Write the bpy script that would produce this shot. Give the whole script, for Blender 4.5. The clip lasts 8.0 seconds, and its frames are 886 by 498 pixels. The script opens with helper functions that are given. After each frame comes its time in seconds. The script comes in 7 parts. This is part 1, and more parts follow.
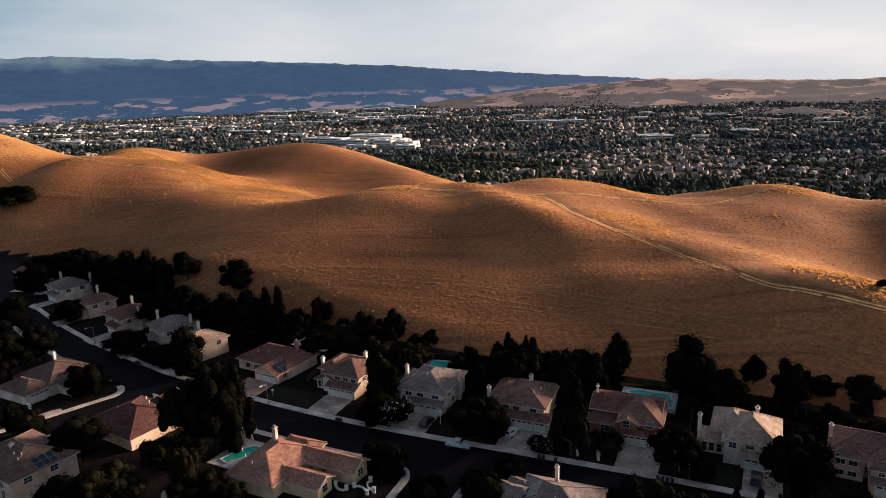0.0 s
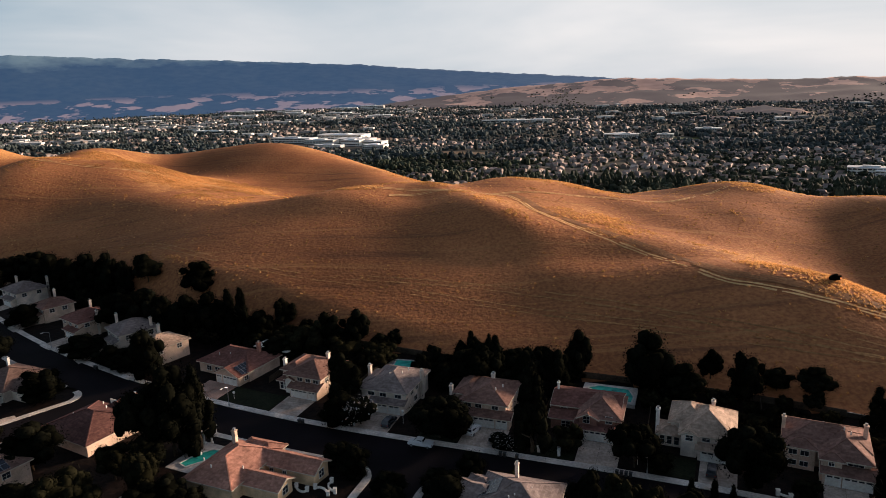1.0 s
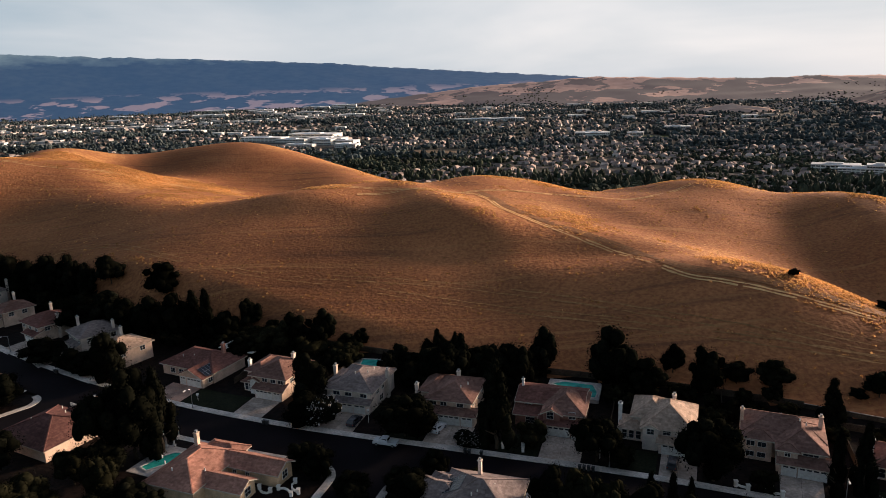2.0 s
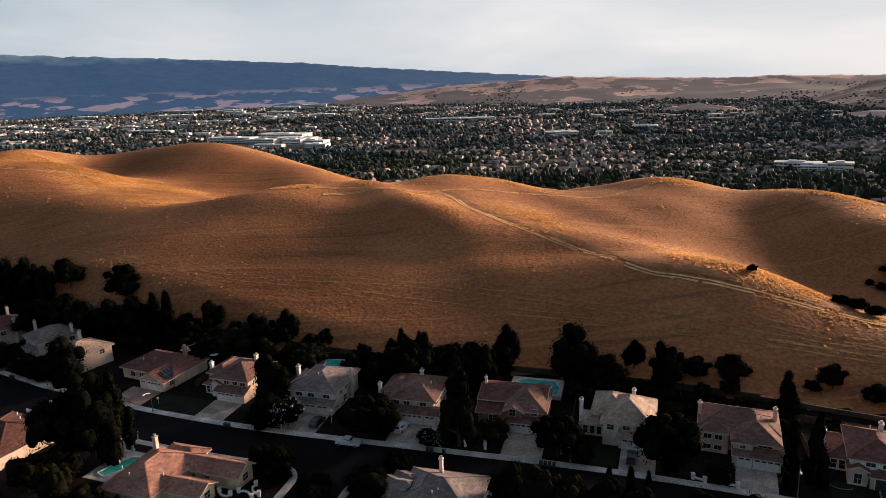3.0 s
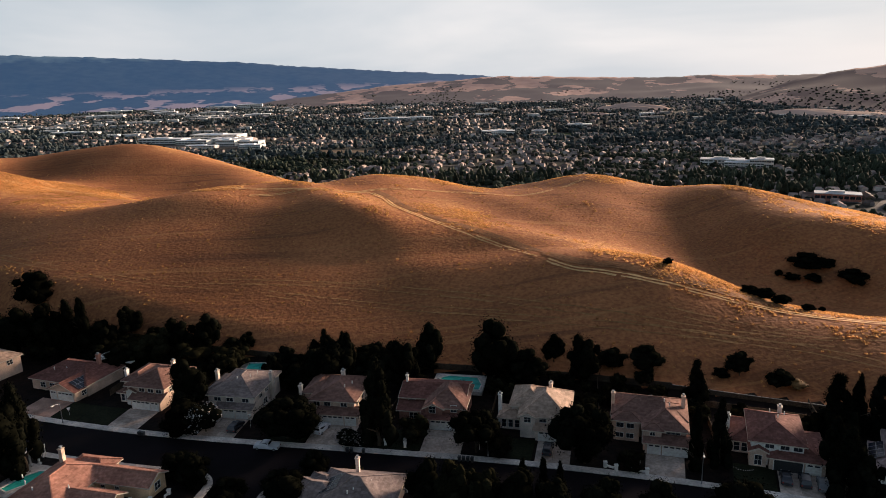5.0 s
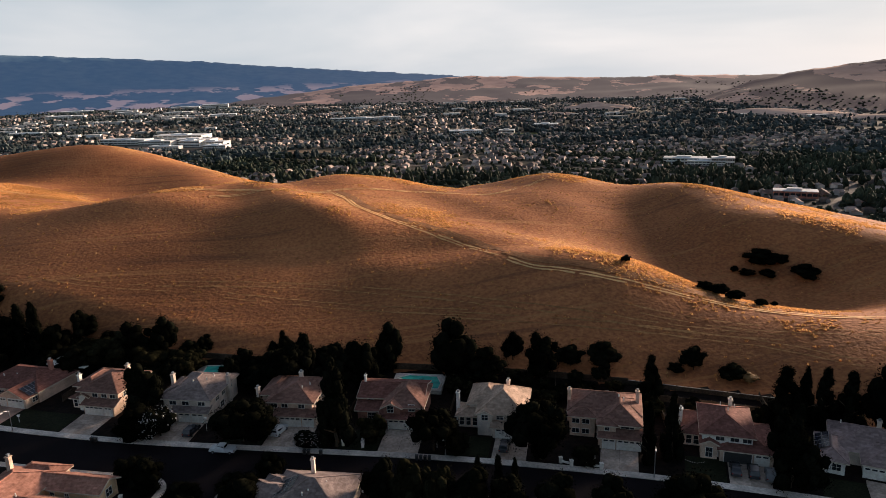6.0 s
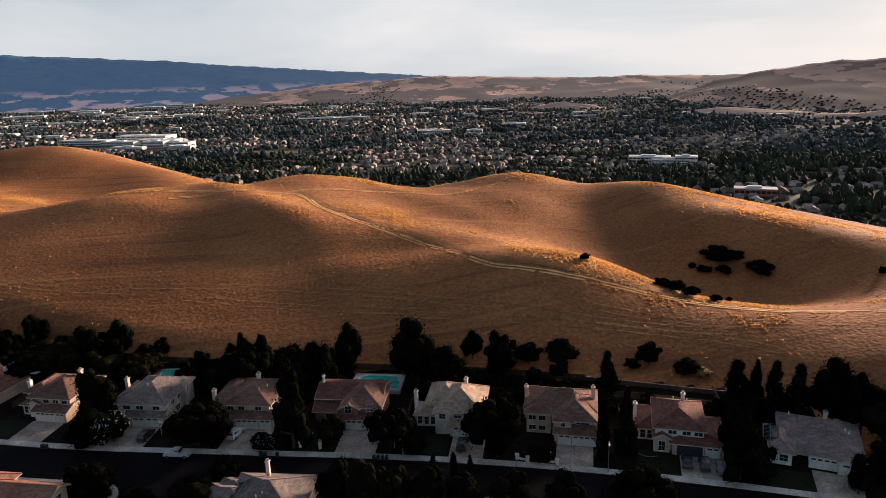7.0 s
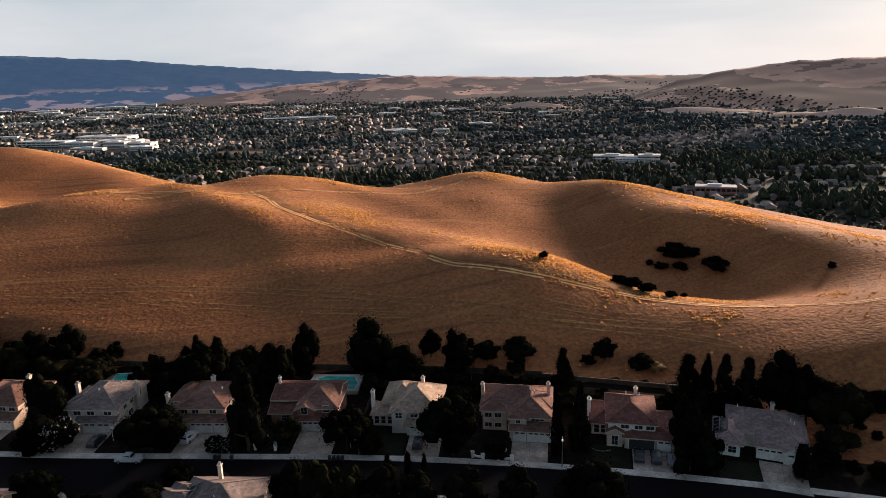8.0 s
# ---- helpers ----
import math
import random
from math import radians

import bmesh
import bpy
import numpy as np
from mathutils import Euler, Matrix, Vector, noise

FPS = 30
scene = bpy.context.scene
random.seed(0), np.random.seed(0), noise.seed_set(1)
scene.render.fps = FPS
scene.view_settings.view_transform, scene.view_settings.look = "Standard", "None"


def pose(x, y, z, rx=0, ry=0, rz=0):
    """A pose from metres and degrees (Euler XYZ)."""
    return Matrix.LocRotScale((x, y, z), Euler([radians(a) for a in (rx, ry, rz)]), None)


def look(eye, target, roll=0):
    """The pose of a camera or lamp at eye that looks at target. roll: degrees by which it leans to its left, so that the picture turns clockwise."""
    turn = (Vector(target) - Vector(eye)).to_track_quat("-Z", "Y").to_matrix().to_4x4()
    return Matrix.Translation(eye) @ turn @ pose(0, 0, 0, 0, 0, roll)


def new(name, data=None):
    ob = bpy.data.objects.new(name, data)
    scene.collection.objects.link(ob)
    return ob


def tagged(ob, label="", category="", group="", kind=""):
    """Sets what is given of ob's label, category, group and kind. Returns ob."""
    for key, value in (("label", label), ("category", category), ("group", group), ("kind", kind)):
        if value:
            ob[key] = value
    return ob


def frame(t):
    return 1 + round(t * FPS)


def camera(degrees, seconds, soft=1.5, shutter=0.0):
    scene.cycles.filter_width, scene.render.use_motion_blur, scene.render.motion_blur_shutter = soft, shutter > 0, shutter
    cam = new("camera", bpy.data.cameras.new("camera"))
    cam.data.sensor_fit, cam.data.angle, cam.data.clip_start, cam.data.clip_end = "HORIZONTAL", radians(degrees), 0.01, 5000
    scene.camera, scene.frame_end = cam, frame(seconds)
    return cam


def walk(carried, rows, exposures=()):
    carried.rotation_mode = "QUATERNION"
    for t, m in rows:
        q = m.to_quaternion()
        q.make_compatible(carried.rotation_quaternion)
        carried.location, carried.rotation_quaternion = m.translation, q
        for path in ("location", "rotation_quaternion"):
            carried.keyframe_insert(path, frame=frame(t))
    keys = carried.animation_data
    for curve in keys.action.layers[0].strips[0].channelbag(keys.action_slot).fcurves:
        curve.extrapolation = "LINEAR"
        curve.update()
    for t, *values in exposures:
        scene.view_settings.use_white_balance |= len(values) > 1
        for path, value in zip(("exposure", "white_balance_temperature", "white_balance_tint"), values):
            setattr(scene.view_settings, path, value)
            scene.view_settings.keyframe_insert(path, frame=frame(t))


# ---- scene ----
cam = camera(64.9, 8.0, soft=0.85)
PATH = [
    (0, (4.170, -1.972, 74.878), (3.899, -0.047, 74.406), -1.90),
    (0.5, (5.287, -1.921, 74.823), (5.059, 0.008, 74.349), -1.90),
    (1, (6.415, -1.892, 74.756), (6.227, 0.041, 74.280), -1.90),
    (1.5, (7.565, -1.888, 74.682), (7.413, 0.048, 74.203), -1.90),
    (3, (11.205, -2.049, 74.446), (11.168, -0.109, 73.961), -1.88),
    (3.5, (12.497, -2.168, 74.371), (12.499, -0.228, 73.885), -1.86),
    (4, (13.829, -2.322, 74.300), (13.872, -0.383, 73.813), -1.85),
    (4.5, (15.201, -2.513, 74.234), (15.286, -0.575, 73.745), -1.83),
    (6, (19.519, -3.311, 74.062), (19.731, -1.385, 73.568), -1.76),
    (6.5, (21.004, -3.654, 74.008), (21.258, -1.733, 73.513), -1.73),
    (7, (22.496, -4.036, 73.953), (22.791, -2.121, 73.456), -1.70),
    (7.5, (23.984, -4.455, 73.892), (24.321, -2.547, 73.393), -1.66),
    (8, (25.454, -4.911, 73.821), (25.835, -3.012, 73.321), -1.63),
]
walk(cam, [(t, look(eye, target, roll)) for t, eye, target, roll in PATH],
     exposures=[(0, 1.04, 7150, 25), (8, 1.04, 7150, 25)])

# ---- light ----
SUN_AZ, SUN_EL = 55.0, 9.5
_a, _e = radians(SUN_AZ), radians(SUN_EL)
SUN_DIR = Vector((math.sin(_a) * math.cos(_e), math.cos(_a) * math.cos(_e), math.sin(_e)))
world = bpy.data.worlds.new("sky")
scene.world = world
world.use_nodes = True
wn, wl = world.node_tree.nodes, world.node_tree.links
wn.clear()


def w_node(kind, **values):
    n = wn.new(kind)
    for k, v in values.items():
        n.inputs[k.replace("_", " ")].default_value = v
    return n


w_out, w_bg = wn.new("ShaderNodeOutputWorld"), w_node("ShaderNodeBackground", Strength=0.0535)
w_sky = wn.new("ShaderNodeTexSky")
w_sky.sky_type, w_sky.sun_disc = "NISHITA", False
w_sky.sun_elevation, w_sky.sun_rotation = radians(SUN_EL), radians(SUN_AZ)
w_sky.air_density, w_sky.dust_density, w_sky.ozone_density = 1.0, 1.0, 2.0
# a thin veil of high cloud, denser to the eye towards the horizon and whiter towards the sun
w_co = wn.new("ShaderNodeTexCoord")
w_map = w_node("ShaderNodeMapping", Scale=(1.0, 1.0, 5.0), Location=(0.35, 0.1, 0.2))
w_noise = w_node("ShaderNodeTexNoise", Scale=1.6, Detail=5.0, Roughness=0.5, Distortion=0.4)
w_dot = wn.new("ShaderNodeVectorMath")
w_dot.operation = "DOT_PRODUCT"
w_dot.inputs[1].default_value = (math.sin(_a), math.cos(_a), 0)
w_add = wn.new("ShaderNodeMath")
w_add.operation = "MULTIPLY_ADD"
w_add.inputs[1].default_value = 0.30
w_ramp = wn.new("ShaderNodeValToRGB")
w_ramp.color_ramp.elements[0].position, w_ramp.color_ramp.elements[0].color = 0.47, (2.65, 4.35, 5.4, 1)
w_ramp.color_ramp.elements[1].position, w_ramp.color_ramp.elements[1].color = 0.82, (7.45, 8.4, 8.55, 1)
w_sep = wn.new("ShaderNodeSeparateXYZ")
w_fac = wn.new("ShaderNodeMapRange")
w_fac.interpolation_type = "SMOOTHSTEP"
for k, v in (("From Min", 0.06), ("From Max", 0.60), ("To Min", 0.95), ("To Max", 0.16)):
    w_fac.inputs[k].default_value = v
w_mix = wn.new("ShaderNodeMix")
w_mix.data_type = "RGBA"
wl.new(w_co.outputs["Generated"], w_map.inputs["Vector"])
wl.new(w_map.outputs["Vector"], w_noise.inputs["Vector"])
wl.new(w_co.outputs["Generated"], w_dot.inputs[0])
wl.new(w_dot.outputs["Value"], w_add.inputs[0])
w_soft = wn.new("ShaderNodeMath")
w_soft.operation = "MULTIPLY_ADD"
w_soft.inputs[1].default_value, w_soft.inputs[2].default_value = 0.6, 0.2
wl.new(w_noise.outputs["Fac"], w_soft.inputs[0])
wl.new(w_soft.outputs["Value"], w_add.inputs[2])
wl.new(w_add.outputs["Value"], w_ramp.inputs["Fac"])
wl.new(w_co.outputs["Generated"], w_sep.inputs["Vector"])
wl.new(w_sep.outputs["Z"], w_fac.inputs["Value"])
wl.new(w_fac.outputs["Result"], w_mix.inputs["Factor"])
wl.new(w_sky.outputs["Color"], w_mix.inputs["A"])
wl.new(w_ramp.outputs["Color"], w_mix.inputs["B"])
wl.new(w_mix.outputs["Result"], w_bg.inputs["Color"])
wl.new(w_bg.outputs["Background"], w_out.inputs["Surface"])
sun = new("sun", bpy.data.lights.new("sun", "SUN"))
sun.data.energy, sun.data.angle, sun.data.color = 5.0, radians(12), (1.0, 0.87, 0.68)
sun.matrix_world = look(SUN_DIR * 300, (0, 0, 0))


# ---- materials ----
def material(name, a, b, grain=3.0, stain=0.15, rough=0.85, bump=0.3, metal=0.0, vary=0.0, depth=0.05, amount=0.35):
    """Two-tone grain, broad stains and relief at world size; vary: brightness from object to object."""
    m = bpy.data.materials.new(name)
    m.use_nodes = True
    n, l = m.node_tree.nodes, m.node_tree.links
    p = n["Principled BSDF"]
    geo = n.new("ShaderNodeNewGeometry")
    fine, wide = n.new("ShaderNodeTexNoise"), n.new("ShaderNodeTexNoise")
    fine.inputs["Scale"].default_value, fine.inputs["Detail"].default_value = grain, 6.0
    wide.inputs["Scale"].default_value, wide.inputs["Detail"].default_value = stain, 4.0
    for t in (fine, wide):
        l.new(geo.outputs["Position"], t.inputs["Vector"])
    ramp = n.new("ShaderNodeValToRGB")
    ramp.color_ramp.elements[0].position, ramp.color_ramp.elements[1].position = 0.36, 0.64
    ramp.color_ramp.elements[0].color, ramp.color_ramp.elements[1].color = (*a, 1), (*b, 1)
    l.new(fine.outputs["Fac"], ramp.inputs["Fac"])
    rng = n.new("ShaderNodeMapRange")
    rng.inputs["From Min"].default_value, rng.inputs["From Max"].default_value = 0.3, 0.7
    rng.inputs["To Min"].default_value, rng.inputs["To Max"].default_value = 1.0 - amount, 1.0 + amount * 0.6
    l.new(wide.outputs["Fac"], rng.inputs["Value"])
    mul = n.new("ShaderNodeMix")
    mul.data_type, mul.blend_type = "RGBA", "MULTIPLY"
    mul.inputs["Factor"].default_value = 1.0
    l.new(ramp.outputs["Color"], mul.inputs["A"])
    l.new(rng.outputs["Result"], mul.inputs["B"])
    last = mul.outputs["Result"]
    if vary:
        info, hsv = n.new("ShaderNodeObjectInfo"), n.new("ShaderNodeHueSaturation")
        vr = n.new("ShaderNodeMapRange")
        vr.inputs["To Min"].default_value, vr.inputs["To Max"].default_value = 1.0 - vary, 1.0 + vary
        l.new(info.outputs["Random"], vr.inputs["Value"])
        l.new(vr.outputs["Result"], hsv.inputs["Value"])
        l.new(last, hsv.inputs["Color"])
        last = hsv.outputs["Color"]
    l.new(last, p.inputs["Base Color"])
    p.inputs["Roughness"].default_value, p.inputs["Metallic"].default_value = rough, metal
    p.inputs["Specular IOR Level"].default_value = 0.5 if rough < 0.6 else 0.08
    if bump:
        bp = n.new("ShaderNodeBump")
        bp.inputs["Strength"].default_value, bp.inputs["Distance"].default_value = bump, depth
        l.new(fine.outputs["Fac"], bp.inputs["Height"])
        l.new(bp.outputs["Normal"], p.inputs["Normal"])
    return m


def island_vary(m, low, high):
    """Lets each loose piece of a mesh differ in brightness."""
    n, l = m.node_tree.nodes, m.node_tree.links
    p = n["Principled BSDF"]
    src = p.inputs["Base Color"].links[0].from_socket
    geo, hsv, vr = n.new("ShaderNodeNewGeometry"), n.new("ShaderNodeHueSaturation"), n.new("ShaderNodeMapRange")
    vr.inputs["To Min"].default_value, vr.inputs["To Max"].default_value = low, high
    l.new(geo.outputs["Random Per Island"], vr.inputs["Value"])
    l.new(vr.outputs["Result"], hsv.inputs["Value"])
    l.new(src, hsv.inputs["Color"])
    l.new(hsv.outputs["Color"], p.inputs["Base Color"])
    return m


def grass_material():
    """Dry hill grass: grazed red-brown turf, golden standing grass by the dry mask, which also paints sun-facing slopes
    as lit, pale tufts and darker sweeps.
    """
    m = material("dry_grass", (0.285, 0.102, 0.044), (0.44, 0.168, 0.068), grain=0.9, stain=0.022, rough=0.95, bump=0.7, depth=0.5, amount=0.30)
    n, l = m.node_tree.nodes, m.node_tree.links
    p = n["Principled BSDF"]
    last = p.inputs["Base Color"].links[0].from_socket
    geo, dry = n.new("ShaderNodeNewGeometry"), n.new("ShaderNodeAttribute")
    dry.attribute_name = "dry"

    def noise_tex(scale, detail, rough=0.6, stretch=None):
        t = n.new("ShaderNodeTexNoise")
        t.inputs["Scale"].default_value, t.inputs["Detail"].default_value, t.inputs["Roughness"].default_value = scale, detail, rough
        if stretch:
            mp = n.new("ShaderNodeMapping")
            mp.inputs["Rotation"].default_value, mp.inputs["Scale"].default_value = (0, 0, radians(14.8)), stretch
            l.new(geo.outputs["Position"], mp.inputs["Vector"])
            l.new(mp.outputs["Vector"], t.inputs["Vector"])
        else:
            l.new(geo.outputs["Position"], t.inputs["Vector"])
        return t.outputs["Fac"]

    def math_node(op, a, b):
        q = n.new("ShaderNodeMath")
        q.operation = op
        for i, s in enumerate((a, b)):
            if isinstance(s, (int, float)):
                q.inputs[i].default_value = s
            else:
                l.new(s, q.inputs[i])
        return q.outputs["Value"]

    def band(src, lo, hi, top=1.0):
        r = n.new("ShaderNodeMapRange")
        r.inputs["From Min"].default_value, r.inputs["From Max"].default_value, r.inputs["To Max"].default_value = lo, hi, top
        l.new(src, r.inputs["Value"])
        return r.outputs["Result"]

    def blend(fac, colour):
        mx = n.new("ShaderNodeMix")
        mx.data_type = "RGBA"
        l.new(fac, mx.inputs["Factor"])
        l.new(last, mx.inputs["A"])
        mx.inputs["B"].default_value = (*colour, 1)
        return mx.outputs["Result"]

    sweep = noise_tex(1.0, 4.0, 0.6, (0.012, 0.16, 0.1))
    wide = noise_tex(0.03, 3.0)
    clump = noise_tex(0.55, 5.0, 0.75)
    fine = noise_tex(1.6, 3.0, 0.7)
    last = blend(band(sweep, 0.56, 0.74, 0.7), (0.125, 0.052, 0.030))
    lines = noise_tex(1.0, 3.0, 0.6, (0.006, 0.42, 0.1))
    last = blend(band(lines, 0.57, 0.70, 0.55), (0.46, 0.21, 0.085))
    # standing straw: more on convex ground and, as painted sunlight, on sun-facing slopes; single clumps at its edge
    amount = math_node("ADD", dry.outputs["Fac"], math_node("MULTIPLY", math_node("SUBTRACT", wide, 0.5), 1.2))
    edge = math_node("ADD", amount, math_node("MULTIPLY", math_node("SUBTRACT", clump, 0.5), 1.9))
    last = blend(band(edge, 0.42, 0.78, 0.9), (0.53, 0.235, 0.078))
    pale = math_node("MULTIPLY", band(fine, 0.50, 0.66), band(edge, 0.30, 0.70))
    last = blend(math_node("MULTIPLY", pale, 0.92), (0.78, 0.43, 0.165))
    l.new(last, p.inputs["Base Color"])
    return m


M = {}
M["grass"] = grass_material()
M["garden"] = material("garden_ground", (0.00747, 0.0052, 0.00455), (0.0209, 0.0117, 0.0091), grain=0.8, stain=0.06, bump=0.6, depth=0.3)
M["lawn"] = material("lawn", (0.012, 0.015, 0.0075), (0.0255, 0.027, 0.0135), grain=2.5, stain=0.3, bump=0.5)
M["bare"] = material("bare_soil", (0.20, 0.135, 0.075), (0.32, 0.21, 0.11), grain=1.2, stain=0.1, bump=0.5, depth=0.2)
M["worn"] = material("worn_turf", (0.21, 0.092, 0.042), (0.32, 0.145, 0.064), grain=1.2, stain=0.1, bump=0.5, depth=0.2)
M["track"] = material("track_dust", (0.60, 0.34, 0.145), (0.78, 0.46, 0.205), grain=0.8, stain=0.05, bump=0.5, depth=0.2)
M["straw"] = material("straw_line", (0.34, 0.155, 0.062), (0.52, 0.25, 0.10), grain=0.9, stain=0.05, bump=0.6, depth=0.3)
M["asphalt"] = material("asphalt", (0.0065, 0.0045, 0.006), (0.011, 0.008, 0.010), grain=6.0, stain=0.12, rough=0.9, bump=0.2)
M["concrete"] = material("pale_concrete", (0.575, 0.492, 0.431), (0.786, 0.688, 0.613), grain=2.5, stain=0.25, rough=0.9, bump=0.2, vary=0.08)
M["drive"] = material("driveway_concrete", (0.433, 0.327, 0.265), (0.61, 0.468, 0.386), grain=1.8, stain=0.3, rough=0.9, bump=0.2, vary=0.12)
M["paver"] = material("brick_paving", (0.406, 0.241, 0.185), (0.558, 0.338, 0.258), grain=4.0, stain=0.3, rough=0.9, bump=0.3)
M["fascia"] = material("fascia_paint", (0.575, 0.463, 0.362), (0.725, 0.6, 0.475), grain=2.0, stain=0.4, rough=0.7, bump=0.05, amount=0.15)
M["white"] = material("white_paint", (0.739, 0.672, 0.605), (0.86, 0.829, 0.762), grain=2.0, stain=0.4, rough=0.6, bump=0.05, amount=0.15)
M["glass"] = material("window_glass", (0.02, 0.022, 0.026), (0.035, 0.038, 0.045), grain=1.0, stain=0.3, rough=0.12, bump=0.0)
M["dark"] = material("dark_metal", (0.03, 0.03, 0.03), (0.05, 0.05, 0.05), grain=4.0, rough=0.5, bump=0.1)
M["steel"] = material("galvanised_steel", (0.30, 0.30, 0.30), (0.42, 0.42, 0.42), grain=4.0, rough=0.45, bump=0.1, metal=0.8)
M["solar"] = material("solar_cells", (0.008, 0.010, 0.018), (0.012, 0.016, 0.030), grain=5.0, rough=0.2, bump=0.0)
M["water"] = material("pool_water", (0.006, 0.4, 0.33), (0.016, 0.6, 0.5), grain=0.6, stain=0.2, rough=0.35, bump=0.15)
M["water"].node_tree.nodes["Principled BSDF"].inputs["Specular IOR Level"].default_value = 0.02
M["wood"] = material("weathered_fence_wood", (0.06, 0.042, 0.03), (0.114, 0.081, 0.057), grain=5.0, stain=0.5, bump=0.4, vary=0.2)
M["bark"] = material("bark", (0.05, 0.036, 0.026), (0.10, 0.075, 0.05), grain=6.0, stain=0.8, bump=0.8)
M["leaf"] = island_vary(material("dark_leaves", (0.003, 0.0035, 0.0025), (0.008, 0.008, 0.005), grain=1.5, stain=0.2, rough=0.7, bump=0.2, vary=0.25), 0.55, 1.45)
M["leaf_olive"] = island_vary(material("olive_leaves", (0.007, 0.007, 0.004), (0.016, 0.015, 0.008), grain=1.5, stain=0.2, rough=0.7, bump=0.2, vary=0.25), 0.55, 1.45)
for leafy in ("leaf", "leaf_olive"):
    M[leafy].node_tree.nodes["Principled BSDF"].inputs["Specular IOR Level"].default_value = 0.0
M["leaf_dry"] = island_vary(material("dry_leaves", (0.14, 0.075, 0.03), (0.24, 0.14, 0.06), grain=1.5, stain=0.2, rough=0.8, bump=0.2), 0.6, 1.4)
M["blossom"] = island_vary(material("white_blossom", (0.34, 0.31, 0.30), (0.50, 0.46, 0.44), grain=2.0, rough=0.8, bump=0.2), 0.5, 1.3)
M["far_wood"] = island_vary(material("far_woods", (0.024, 0.032, 0.021), (0.054, 0.064, 0.04), grain=0.25, stain=0.01, rough=0.9, bump=0.5, depth=1.0), 0.5, 1.5)
M["far_house"] = island_vary(material("far_roofs", (0.24, 0.17, 0.145), (0.46, 0.35, 0.30), grain=0.1, stain=0.02, rough=0.9, bump=0.0), 0.25, 1.5)
M["valley"] = material("valley_ground", (0.034, 0.034, 0.026), (0.085, 0.074, 0.058), grain=0.02, stain=0.003, rough=0.95, bump=0.0)
M["stucco_tan"] = material("tan_stucco", (0.604, 0.416, 0.31), (0.762, 0.536, 0.409), grain=6.0, stain=0.35, bump=0.25, vary=0.06)
M["stucco_red"] = material("rust_stucco", (0.356, 0.155, 0.115), (0.46, 0.209, 0.155), grain=6.0, stain=0.35, bump=0.25)
M["stucco_pale"] = material("pale_stucco", (0.696, 0.546, 0.448), (0.857, 0.689, 0.572), grain=6.0, stain=0.35, bump=0.25, vary=0.06)
M["stucco_gold"] = material("golden_stucco", (0.652, 0.432, 0.257), (0.794, 0.54, 0.338), grain=6.0, stain=0.35, bump=0.25)


def roof_material(name, a, b):
    m = material(name, a, b, grain=1.6, stain=0.22, rough=0.85, bump=0.6, depth=0.06, amount=0.25)
    return island_vary(m, 0.80, 1.20)


R = {"red": roof_material("red_clay_tiles", (0.195, 0.080, 0.062), (0.285, 0.122, 0.098)),
     "brown": roof_material("brown_tiles", (0.220, 0.110, 0.084), (0.310, 0.164, 0.128)),
     "grey": roof_material("grey_tiles", (0.219, 0.161, 0.145), (0.322, 0.246, 0.221)),
     "tan": roof_material("tan_shakes", (0.424, 0.283, 0.207), (0.585, 0.407, 0.306)),
     "orange": roof_material("terracotta_tiles", (0.344, 0.159, 0.115), (0.497, 0.241, 0.175)),
     # darker red and brown copies: the near houses' shade put into the colour
     "red_shaded": roof_material("shaded_red_tiles", (0.120, 0.052, 0.044), (0.175, 0.080, 0.066)),
     "brown_shaded": roof_material("shaded_brown_tiles", (0.155, 0.092, 0.074), (0.220, 0.135, 0.110)),
     "mauve": roof_material("mauve_slate_tiles", (0.29, 0.200, 0.185), (0.40, 0.285, 0.265))}


# ---- shared builders ----
def mesh_object(name, verts, faces, mats, parent=None, label="", index=None, smooth=False):
    me = bpy.data.meshes.new(name)
    me.from_pydata(verts, [], faces)
    for mt in mats if isinstance(mats, (list, tuple)) else [mats]:
        me.materials.append(mt)
    if index is not None:
        me.polygons.foreach_set("material_index", np.asarray(index, dtype=np.int32))
    if smooth:
        me.polygons.foreach_set("use_smooth", np.ones(len(me.polygons), dtype=bool))
    me.update()
    ob = new(name, me)
    if parent is not None:
        ob.parent = parent
    if label:
        ob["label"] = label
    return ob


